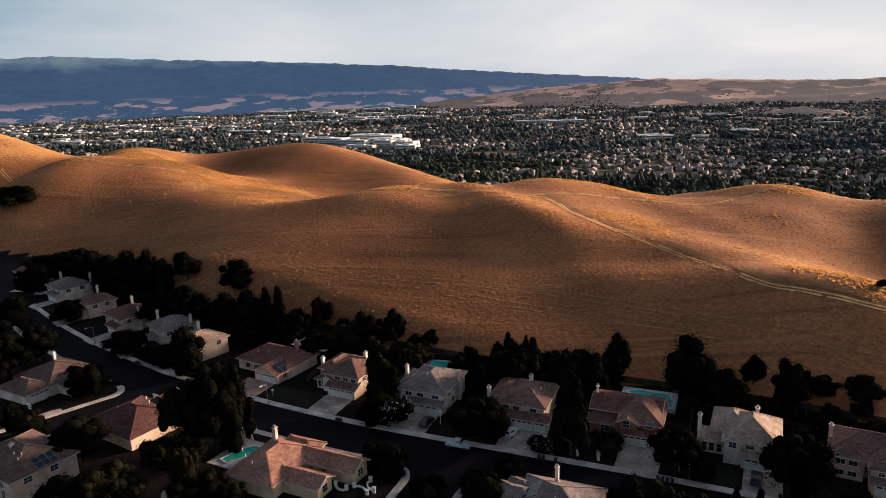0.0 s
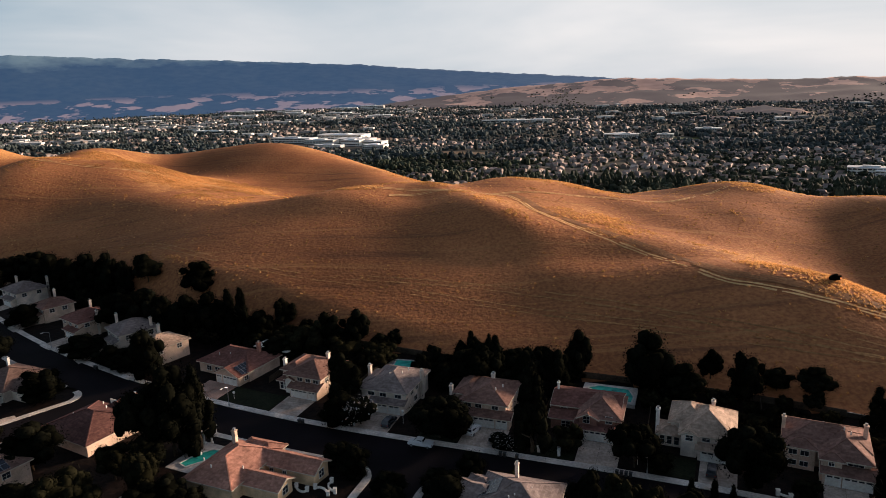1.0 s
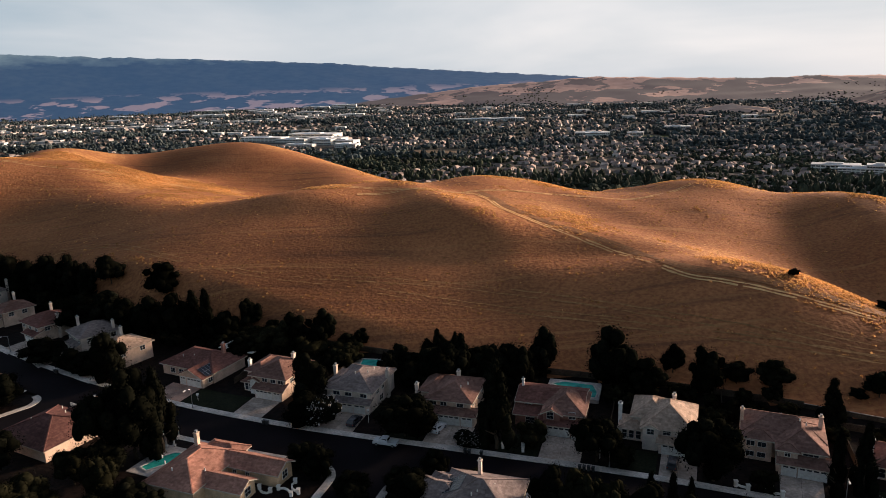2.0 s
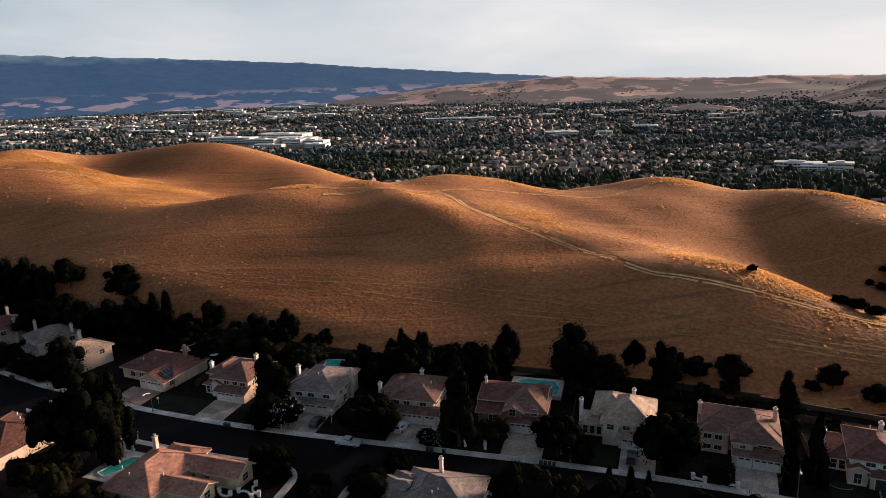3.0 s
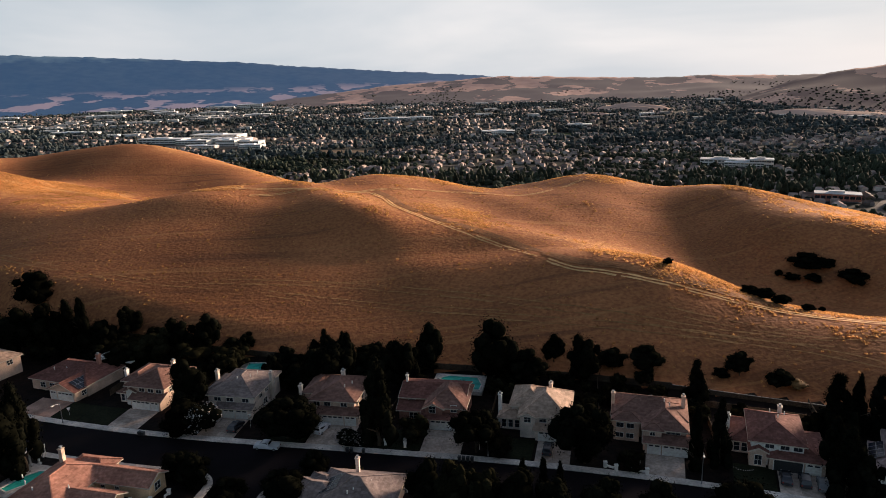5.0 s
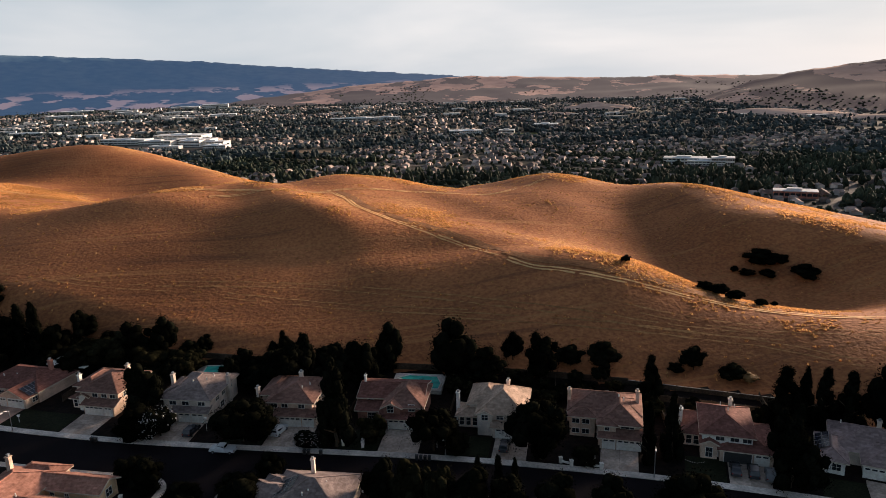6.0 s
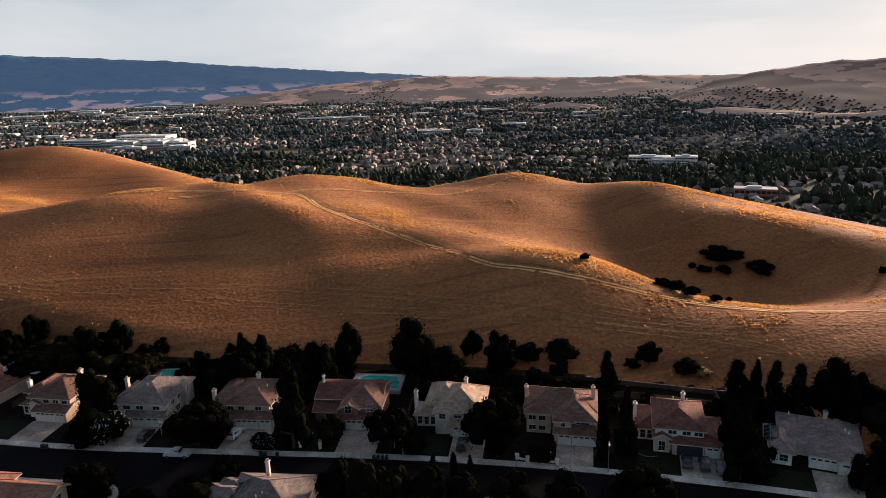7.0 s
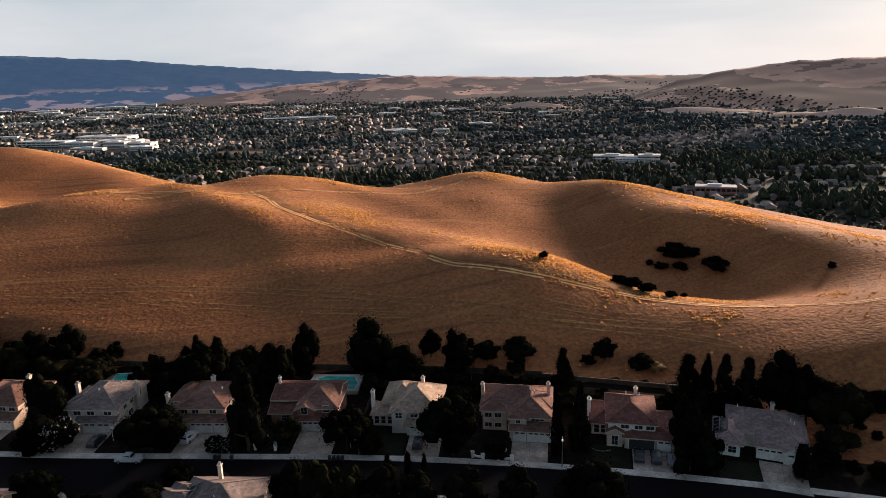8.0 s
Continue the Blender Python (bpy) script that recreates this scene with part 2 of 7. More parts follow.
class Geo:
    """Collects quads and boxes for one mesh."""

    def __init__(self):
        self.v, self.f, self.m = [], [], []

    def poly(self, pts, m=0):
        n = len(self.v)
        self.v += [tuple(p) for p in pts]
        self.f.append(tuple(range(n, n + len(pts))))
        self.m.append(m)
        return self

    def box(self, x0, x1, y0, y1, z0, z1, m=0, turn=None):
        c = [(x, y, z) for z in (z0, z1) for x, y in ((x0, y0), (x1, y0), (x1, y1), (x0, y1))]
        if turn is not None:
            c = [tuple(turn @ Vector(p)) for p in c]
        n = len(self.v)
        self.v += c
        for q in ((3, 2, 1, 0), (4, 5, 6, 7), (0, 1, 5, 4), (1, 2, 6, 5), (2, 3, 7, 6), (3, 0, 4, 7)):
            self.f.append(tuple(n + i for i in q))
            self.m.append(m)
        return self

    def beam(self, a, b, w, m=0):
        """A square bar from a to b."""
        a, b = Vector(a), Vector(b)
        d = (b - a).normalized()
        s = d.cross(Vector((0, 0, 1)))
        s = s.normalized() if s.length > 1e-4 else Vector((1, 0, 0))
        t = s.cross(d)
        n = len(self.v)
        for p in (a, b):
            self.v += [tuple(p + (s * i + t * j) * w / 2) for i, j in ((-1, -1), (1, -1), (1, 1), (-1, 1))]
        for q in ((3, 2, 1, 0), (4, 5, 6, 7), (0, 1, 5, 4), (1, 2, 6, 5), (2, 3, 7, 6), (3, 0, 4, 7)):
            self.f.append(tuple(n + i for i in q))
            self.m.append(m)
        return self

    def tube(self, a, b, r0, r1, k=6, m=0):
        a, b = Vector(a), Vector(b)
        d = (b - a).normalized()
        s = d.cross(Vector((0.3, 0.1, 1))).normalized()
        t = s.cross(d)
        n = len(self.v)
        for p, r in ((a, r0), (b, r1)):
            self.v += [tuple(p + (s * math.cos(2 * math.pi * i / k) + t * math.sin(2 * math.pi * i / k)) * r) for i in range(k)]
        for i in range(k):
            j = (i + 1) % k
            self.f.append((n + j, n + i, n + k + i, n + k + j))
            self.m.append(m)
        self.f.append(tuple(n + k + i for i in range(k)))
        self.m.append(m)
        return self

    def make(self, name, mats, parent=None, label="", smooth=False):
        return mesh_object(name, self.v, self.f, mats, parent, label, self.m, smooth)


def empty(name, m, label="", category="", group="", kind=""):
    ob = new(name)
    ob.matrix_basis = m
    return tagged(ob, label, category, group, kind)


# ---- the lie of the land ----
HILLS = []


def hill(cx, cy, sx, sy, turn, height):
    HILLS.append((cx, cy, sx, sy, radians(turn), height))


hill(-11, 271, 75, 40, -10, 4.8)
hill(40, 279, 59, 47, 34, 6.1)
hill(4, 295, 31, 41, -3, 6.9)
hill(111, 423, 55, 66, -10, 7.0)
hill(193, 299, 77, 99, 9, 36.4)
hill(143, 300, 67, 30, -52, 10.2)
hill(203, 235, 76, 67, -32, -35.1)
hill(-90, 369, 71, 79, 10, 10.3)
hill(-287, 423, 77, 28, 100, 26.7)
hill(-222, 401, 38, 33, 18, 24.7)
hill(-167, 521, 80, 74, 16, 23.5)
hill(-98, 489, 103, 48, -36, 22.1)
hill(-278, 537, 139, 60, 15, 42.4)
hill(-465, 496, 73, 61, -14, 65.3)
hill(58, 216, 80, 31, -11, -2.3)
hill(-68, 225, 94, 29, -18, -2.4)
hill(103, 143, 28, 37, -36, -3.4)
hill(147, 211, 16, 58, 13, -1.3)
hill(-127, 263, 74, 37, -51, 8.1)
hill(-213, 343, 84, 37, -8, 14.3)
hill(9, 351, 26, 27, 101, 12.0)
hill(185, 194, 61, 50, 15, 12.1)
hill(140, 297, 17, 60, -10, -8.2)
hill(-58, 305, 31, 21, 38, 10.7)
hill(-69, 227, 55, 36, -16, 7.5)
hill(-22, 256, 61, 38, -5, 4.2)
hill(70, 193, 73, 27, -25, 6.3)
hill(85, 210, 47, 24, -38, 8.6)
hill(128, 216, 62, 18, 18, 2.5)
hill(-15, 286, 52, 9, -62, 3.2)
hill(148, 197, 24, 22, -21, -5.1)
hill(166, 197, 28, 23, -4, -4.6)
hill(157, 157, 52, 11, 3, 0.5)
hill(178, 111, 36, 21, 42, 12.1)
hill(-56, 279, 72, 8, -24, 1.0)
hill(46, 223, 61, 8, -5, -2.1)
hill(145, 187, 48, 8, -27, -0.5)
hill(-129, 372, 59, 9, -46, 1.9)
hill(-213, 369, 69, 21, 20, 2.1)
hill(199, 241, 76, 34, -46, 1.7)
hill(97, 234, 54, 12, -42, -1.8)
hill(78, 252, 45, 27, -55, 0.5)
hill(176, 226, 41, 16, -43, 7.2)
hill(-118, 444, 102, 24, -81, -3.1)
hill(47, 330, 62, 8, -61, 1.4)
hill(90, 339, 86, 13, -53, -3.0)
hill(171, 298, 89, 8, -47, 1.2)
hill(-119, 294, 62, 11, -16, 1.7)
hill(235, 195, 38, 40, 0, 5.0)

STREET = radians(-14.8)
CS, SN = math.cos(STREET), math.sin(STREET)


def bend(u):
    """How far the kerb of the street swings away from a straight line."""
    u = np.clip(u, -215.0, 150.0)
    return np.where(u > 20, -0.00115 * (u - 20) ** 2, np.where(u < -20, 0.00135 * (u + 20) ** 2, 0.0))


def lot(x, y):
    """World place to street place: along the kerb, and back from it."""
    u = x * CS + (y - 127) * SN
    return u, -x * SN + (y - 127) * CS - bend(u)


def spot(u, v, z=0.0):
    v = v + float(bend(u))
    return Vector((u * CS - v * SN, 127 + u * SN + v * CS, z))


def spot_turn(u):
    return math.degrees(STREET + math.atan(float(bend(u + 0.5) - bend(u - 0.5))))


def ramp(a, b, w):
    t = np.clip((w - a) / (b - a), 0, 1)
    return t * t * (3 - 2 * t)


def hills_z(x, y):
    z = 0.4 - 46.4 * ramp(300, 620, y + 0.55 * np.maximum(x - 60, 0))
    for cx, cy, sx, sy, r, h in HILLS:
        dx, dy = x - cx, y - cy
        p, q = dx * math.cos(r) + dy * math.sin(r), dy * math.cos(r) - dx * math.sin(r)
        z = z + h * np.exp(-0.5 * ((p / sx) ** 2 + (q / sy) ** 2))
    return z


def land(x, y):
    """The height of the ground sheet."""
    x, y = np.asarray(x, float), np.asarray(y, float)
    u, v = lot(x, y)
    flat = 1 - ramp(30, 52, v)
    z = hills_z(x, y) * (1 - flat) + 0.55 * flat
    z = z + (ramp(44, 70, v) * (1 - ramp(560, 700, y))) * 0.4 * np.sin(x * 0.071 + 1.3 * np.sin(y * 0.023)) * np.sin(y * 0.063 + 0.9 * np.sin(x * 0.031))
    street = ramp(-19, -14, v) * (1 - ramp(4, 9, v))
    side = ramp(-21.5, -17.5, u) * (1 - ramp(-7, -3, u)) * (1 - ramp(-14, -10, v))
    us = u - 0.40 * (v + 16)
    side = np.maximum(side, ramp(-107, -103.5, us) * (1 - ramp(-93.5, -90, us)) * (1 - ramp(-14, -10, v)) * ramp(-75, -70, v))
    return z * (1 - np.maximum(street, side)) - 0.45 * np.maximum(street, side)


def spread(a, b, step, lo, hi, grow=1.09):
    mid = list(np.arange(a, b + step / 2, step))
    out, s = [], step
    left, right = [mid[0]], [mid[-1]]
    while left[-1] > lo:
        s *= grow
        left.append(left[-1] - s)
    s = step
    while right[-1] < hi:
        s *= grow
        right.append(right[-1] + s)
    return np.array(left[:0:-1] + mid + right[1:])


def ground_sheet():
    xs, ys = spread(-420, 300, 3.0, -4700, 4700), spread(60, 540, 3.0, -700, 4800)
    gx, gy = np.meshgrid(xs, ys)
    gz = land(gx, gy)
    u, v = lot(gx, gy)
    rough_amp = ramp(44, 70, v) * (1 - ramp(560, 700, gy))
    rng = np.random.default_rng(4)
    gz = gz + rough_amp * rng.normal(0, 0.06, gz.shape)
    nx, ny = len(xs), len(ys)
    verts = np.stack([gx, gy, gz], -1).reshape(-1, 3)
    i = np.arange(ny - 1)[:, None] * nx + np.arange(nx - 1)[None, :]
    faces = np.stack([i, i + 1, i + 1 + nx, i + nx], -1).reshape(-1, 4)
    mx, my, mz = (a.reshape(ny, nx)[:-1, :-1].ravel() for a in (gx, gy, gz))
    mu, mv = lot(mx, my)
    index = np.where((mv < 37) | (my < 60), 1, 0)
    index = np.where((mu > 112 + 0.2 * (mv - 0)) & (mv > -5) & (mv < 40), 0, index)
    index = np.where((mz < -34) | (my > 640) | (my < -200), 2, index)
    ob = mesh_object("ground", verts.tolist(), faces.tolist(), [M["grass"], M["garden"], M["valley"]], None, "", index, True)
    # dry mask: straw on crests, plus sunlight painted as more straw on slopes along the sun's bearing; the rest is
    # grazed turf
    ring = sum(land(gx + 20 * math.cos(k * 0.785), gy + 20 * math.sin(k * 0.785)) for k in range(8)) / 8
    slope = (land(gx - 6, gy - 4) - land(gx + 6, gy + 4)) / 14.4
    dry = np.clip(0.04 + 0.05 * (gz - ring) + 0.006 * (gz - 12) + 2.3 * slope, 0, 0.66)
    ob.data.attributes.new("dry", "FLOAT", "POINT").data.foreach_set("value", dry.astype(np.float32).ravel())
    return tagged(ob, "dry golden grass hills above dark garden lots and valley floor", "ground", "", "structure")


ground_sheet()


def far_range(name, label, prof, near, crest, mats, seed, floor=-60.0, rise=1.6, wobble=9.0, oaks=0, crown=4.0):
    """A range of hills far off: its skyline (degrees of bearing and of height seen from over the street), foot and crest distance."""
    rng = np.random.default_rng(seed)
    az = np.arange(prof[0][0], prof[-1][0], 0.12)
    sky = np.interp(az, [p[0] for p in prof], [p[1] for p in prof])
    k = np.ones(9) / 9
    sky = np.convolve(np.pad(sky, 4, "edge"), k, "valid")
    rad = np.concatenate([np.linspace(near, crest, 34), np.linspace(crest + 60, crest + 300, 3)])
    verts = []
    for j, r in enumerate(rad):
        s = min(1.0, (r - near) / (crest - near))
        for i, a in enumerate(az):
            top = 74.4 + crest * math.tan(radians(sky[i]))
            px, py = r * math.sin(radians(a)), r * math.cos(radians(a))
            fold = noise.noise((px * 0.0028, py * 0.0028, seed)) + 0.5 * noise.noise((px * 0.007, py * 0.007, seed + 2))
            prof_s = s ** rise
            z = floor + (top - floor) * prof_s + fold * wobble * 3.2 * math.sin(math.pi * s) * (0.3 + s)
            if s > 0.97:
                z += (noise.noise((a * 0.9, r * 0.002, seed)) + 0.45 * noise.noise((a * 3.1, r * 0.02, seed))) * crown
            if r > crest:
                z = top - (r - crest) * 0.5
            verts.append((r * math.sin(radians(a)), r * math.cos(radians(a)), z))
    n = len(az)
    faces = []
    for j in range(len(rad) - 1):
        for i in range(n - 1):
            faces.append((j * n + i, j * n + i + 1, (j + 1) * n + i + 1, (j + 1) * n + i))
    ob = mesh_object(name, verts, faces, mats, None, "", None, True)
    tagged(ob, label, "hills", "", "structure")
    if oaks:
        pr = random.Random(seed)
        bm = bmesh.new()
        bmesh.ops.create_icosphere(bm, subdivisions=1, radius=1.0)
        base, tri = [v.co.copy() for v in bm.verts], [tuple(v.index for v in f.verts) for f in bm.faces]
        bm.free()
        tv, tf = [], []
        for _ in range(oaks):
            j = int(27 * pr.random() ** 1.3)
            i = pr.randrange(n - 1)
            p, q = Vector(verts[j * n + i]), Vector(verts[min(j + 1, 33) * n + i + 1])
            if noise.noise((p.x * 0.003, p.y * 0.003, seed)) * 1.6 + 0.2 * pr.random() - 0.2 * j / 34 < 0.25:
                continue
            p = p.lerp(q, pr.random())
            sz, k = pr.uniform(2.2, 5.0), len(tv)
            tv += [(p.x + c.x * sz * pr.uniform(0.7, 1.2), p.y + c.y * sz, p.z + (c.z * 0.8 + 0.4) * sz * 0.8) for c in base]
            tf += [tuple(k + w for w in t) for t in tri]
        tagged(mesh_object("hillside_oaks", tv, tf, M["far_wood"]), "dark oaks and garden trees scattered over the far hills", "trees", "", "stuff")
    return ob


def far_material(name, a, b, size, low, high, haze_glow, zmax=None, detail=6.0, top_haze=None, lower=None):
    """Woods and dry grass far off in uneven patches, with haze put in as a faint surface glow; zmax: grass only lies
    below that height.
    """
    m = material(name, a[0], a[1], grain=0.02, stain=0.0015, rough=1.0, bump=0.0, amount=0.35)
    n, l = m.node_tree.nodes, m.node_tree.links
    p = n["Principled BSDF"]
    src = p.inputs["Base Color"].links[0].from_socket
    geo, mp, ns, er, mx = (n.new("ShaderNodeNewGeometry"), n.new("ShaderNodeMapping"), n.new("ShaderNodeTexNoise"), n.new("ShaderNodeMapRange"), n.new("ShaderNodeMix"))
    mp.inputs["Scale"].default_value = (size, size * 0.8, size * 1.5)
    ns.inputs["Scale"].default_value, ns.inputs["Detail"].default_value, ns.inputs["Roughness"].default_value = 1.0, detail, 0.6
    er.inputs["From Min"].default_value, er.inputs["From Max"].default_value = low, high
    mx.data_type = "RGBA"
    mx.inputs["B"].default_value = (*b, 1)
    l.new(geo.outputs["Position"], mp.inputs["Vector"])
    l.new(mp.outputs["Vector"], ns.inputs["Vector"])
    l.new(ns.outputs["Fac"], er.inputs["Value"])
    if lower:
        # the patches close up on the lower slopes
        ls, lr, la = n.new("ShaderNodeSeparateXYZ"), n.new("ShaderNodeMapRange"), n.new("ShaderNodeMath")
        lr.inputs["From Min"].default_value, lr.inputs["From Max"].default_value, lr.inputs["To Min"].default_value, lr.inputs["To Max"].default_value = lower[1], lower[0], 0.0, lower[2]
        la.operation = "ADD"
        l.new(geo.outputs["Position"], ls.inputs["Vector"])
        l.new(ls.outputs["Z"], lr.inputs["Value"])
        l.new(ns.outputs["Fac"], la.inputs[0])
        l.new(lr.outputs["Result"], la.inputs[1])
        l.new(la.outputs["Value"], er.inputs["Value"])
    fac = er.outputs["Result"]
    if zmax is not None:
        sp, zr, mu = n.new("ShaderNodeSeparateXYZ"), n.new("ShaderNodeMapRange"), n.new("ShaderNodeMath")
        zr.inputs["From Min"].default_value, zr.inputs["From Max"].default_value = zmax, zmax - 30
        mu.operation = "MULTIPLY"
        l.new(geo.outputs["Position"], sp.inputs["Vector"])
        l.new(sp.outputs["Z"], zr.inputs["Value"])
        l.new(zr.outputs["Result"], mu.inputs[0])
        l.new(fac, mu.inputs[1])
        fac = mu.outputs["Value"]
    l.new(fac, mx.inputs["Factor"])
    l.new(src, mx.inputs["A"])
    l.new(mx.outputs["Result"], p.inputs["Base Color"])
    if top_haze:
        # paler tone along the top of the range: thicker haze put into the base colour
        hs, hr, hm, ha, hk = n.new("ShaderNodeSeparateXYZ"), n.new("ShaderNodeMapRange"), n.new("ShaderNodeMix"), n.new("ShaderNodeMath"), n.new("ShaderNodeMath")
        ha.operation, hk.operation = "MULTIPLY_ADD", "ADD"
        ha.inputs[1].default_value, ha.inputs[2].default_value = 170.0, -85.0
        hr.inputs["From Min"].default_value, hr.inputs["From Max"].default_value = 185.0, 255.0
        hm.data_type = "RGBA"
        hm.inputs["B"].default_value = (*top_haze, 1)
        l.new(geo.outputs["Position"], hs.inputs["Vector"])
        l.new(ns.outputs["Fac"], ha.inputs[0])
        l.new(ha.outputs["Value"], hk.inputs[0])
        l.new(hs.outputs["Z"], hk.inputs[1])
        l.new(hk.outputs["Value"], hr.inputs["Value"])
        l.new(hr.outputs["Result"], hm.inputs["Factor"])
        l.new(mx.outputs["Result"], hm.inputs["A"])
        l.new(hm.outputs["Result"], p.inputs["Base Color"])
    # faint emission in place of the haze between the eye and the hills
    p.inputs["Emission Color"].default_value, p.inputs["Emission Strength"].default_value = (*haze_glow, 1), 1.0
    return m


M["blue_wood"] = far_material("far_forest", ((0.010, 0.014, 0.012), (0.022, 0.027, 0.020)), (0.30, 0.195, 0.16), 0.0058, 0.515, 0.545, (0.010, 0.034, 0.074), 38, top_haze=(0.13, 0.185, 0.165))
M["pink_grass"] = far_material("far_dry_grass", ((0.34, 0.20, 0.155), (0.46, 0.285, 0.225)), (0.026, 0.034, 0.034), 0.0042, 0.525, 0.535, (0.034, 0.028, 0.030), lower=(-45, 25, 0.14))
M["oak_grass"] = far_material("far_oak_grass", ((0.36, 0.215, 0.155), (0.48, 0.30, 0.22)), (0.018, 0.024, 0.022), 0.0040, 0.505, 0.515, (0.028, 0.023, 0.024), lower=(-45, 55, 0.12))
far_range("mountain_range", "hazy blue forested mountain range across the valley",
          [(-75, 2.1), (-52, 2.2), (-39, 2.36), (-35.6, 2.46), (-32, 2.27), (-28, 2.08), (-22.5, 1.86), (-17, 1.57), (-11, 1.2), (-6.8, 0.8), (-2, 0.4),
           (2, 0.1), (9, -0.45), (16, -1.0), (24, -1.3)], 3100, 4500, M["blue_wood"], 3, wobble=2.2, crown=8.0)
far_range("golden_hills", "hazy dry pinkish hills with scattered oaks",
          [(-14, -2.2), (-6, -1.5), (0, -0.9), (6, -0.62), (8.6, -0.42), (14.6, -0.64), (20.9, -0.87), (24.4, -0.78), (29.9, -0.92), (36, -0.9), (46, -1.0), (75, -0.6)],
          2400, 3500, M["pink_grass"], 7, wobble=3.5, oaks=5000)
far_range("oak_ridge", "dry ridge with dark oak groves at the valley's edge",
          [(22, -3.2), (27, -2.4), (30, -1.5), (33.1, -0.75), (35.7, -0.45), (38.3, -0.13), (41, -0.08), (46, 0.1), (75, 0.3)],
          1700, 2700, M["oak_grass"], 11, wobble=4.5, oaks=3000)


def foothill(x, y, w, d, h, turn, seed, mat):
    """A low dry spur at the edge of the valley: a domed sheet with folds."""
    n = 22
    c, sn = math.cos(radians(turn)), math.sin(radians(turn))
    verts = []
    for j in range(n + 1):
        for i in range(n + 1):
            a, b = 2.6 * (2 * i / n - 1), 2.6 * (2 * j / n - 1)
            z = math.exp(-0.35 * (a * a + b * b) ** 1.6) * (1 + 0.45 * noise.noise((a * 1.1, b * 1.1, seed)) + 0.2 * noise.noise((a * 2.9, b * 2.9, seed)))
            verts.append((x + a * w * c - b * d * sn, y + a * w * sn + b * d * c, -62 + h * z))
    faces = [(j * (n + 1) + i, j * (n + 1) + i + 1, (j + 1) * (n + 1) + i + 1, (j + 1) * (n + 1) + i) for j in range(n) for i in range(n)]
    tagged(mesh_object("foothill", verts, faces, M[mat], None, "", None, True), "low dry tan spur at the edge of the town", "hills", "", "structure")


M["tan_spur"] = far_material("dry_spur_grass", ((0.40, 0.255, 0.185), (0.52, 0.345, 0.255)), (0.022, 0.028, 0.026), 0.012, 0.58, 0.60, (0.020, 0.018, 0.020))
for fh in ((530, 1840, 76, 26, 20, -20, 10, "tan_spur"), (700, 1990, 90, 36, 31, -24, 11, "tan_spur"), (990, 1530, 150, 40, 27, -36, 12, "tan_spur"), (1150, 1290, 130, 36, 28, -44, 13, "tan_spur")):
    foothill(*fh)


# ---- street ----
def ribbon(name, us, profile, mat, label, category, kind="structure", m_index=None):
    """A strip along the kerb: profile is (back from the kerb, height) across it."""
    g = Geo()
    for a, b in zip(us[:-1], us[1:]):
        for k, ((v0, z0), (v1, z1)) in enumerate(zip(profile[:-1], profile[1:])):
            g.poly([spot(a, v0, z0), spot(b, v0, z0), spot(b, v1, z1), spot(a, v1, z1)], 0 if m_index is None else m_index[k])
    return tagged(g.make(name, mat), label, category, "", kind)


US = list(np.arange(-196, 142, 4.0))
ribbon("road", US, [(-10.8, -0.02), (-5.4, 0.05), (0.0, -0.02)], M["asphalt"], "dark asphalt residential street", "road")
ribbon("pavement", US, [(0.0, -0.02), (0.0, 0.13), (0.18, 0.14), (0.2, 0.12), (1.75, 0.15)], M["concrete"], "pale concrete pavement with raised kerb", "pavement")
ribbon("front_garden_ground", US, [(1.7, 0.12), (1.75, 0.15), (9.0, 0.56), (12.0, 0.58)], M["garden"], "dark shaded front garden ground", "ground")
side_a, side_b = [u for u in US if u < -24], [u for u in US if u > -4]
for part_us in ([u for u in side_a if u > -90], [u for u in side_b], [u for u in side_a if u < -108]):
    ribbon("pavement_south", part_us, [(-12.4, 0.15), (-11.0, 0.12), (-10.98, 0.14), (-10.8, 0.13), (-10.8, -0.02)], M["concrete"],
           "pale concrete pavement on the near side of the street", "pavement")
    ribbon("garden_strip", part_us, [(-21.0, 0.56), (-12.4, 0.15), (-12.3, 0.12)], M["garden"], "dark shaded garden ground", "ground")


def patch(name, pts, mat, label, category, z=0.0, thick=0.12):
    """A flat slab with the given outline."""
    g = Geo()
    top = [Vector((p[0], p[1], (p[2] if len(p) > 2 else z))) for p in pts]
    g.poly(top)
    for a, b in zip(top, top[1:] + top[:1]):
        g.poly([a, a - Vector((0, 0, thick)), b - Vector((0, 0, thick)), b])
    return tagged(g.make(name, mat), label, category, "", "structure")


def arc(cx, cy, r, a0, a1, n=10):
    return [(cx + r * math.cos(radians(a0 + (a1 - a0) * i / n)), cy + r * math.sin(radians(a0 + (a1 - a0) * i / n))) for i in range(n + 1)]


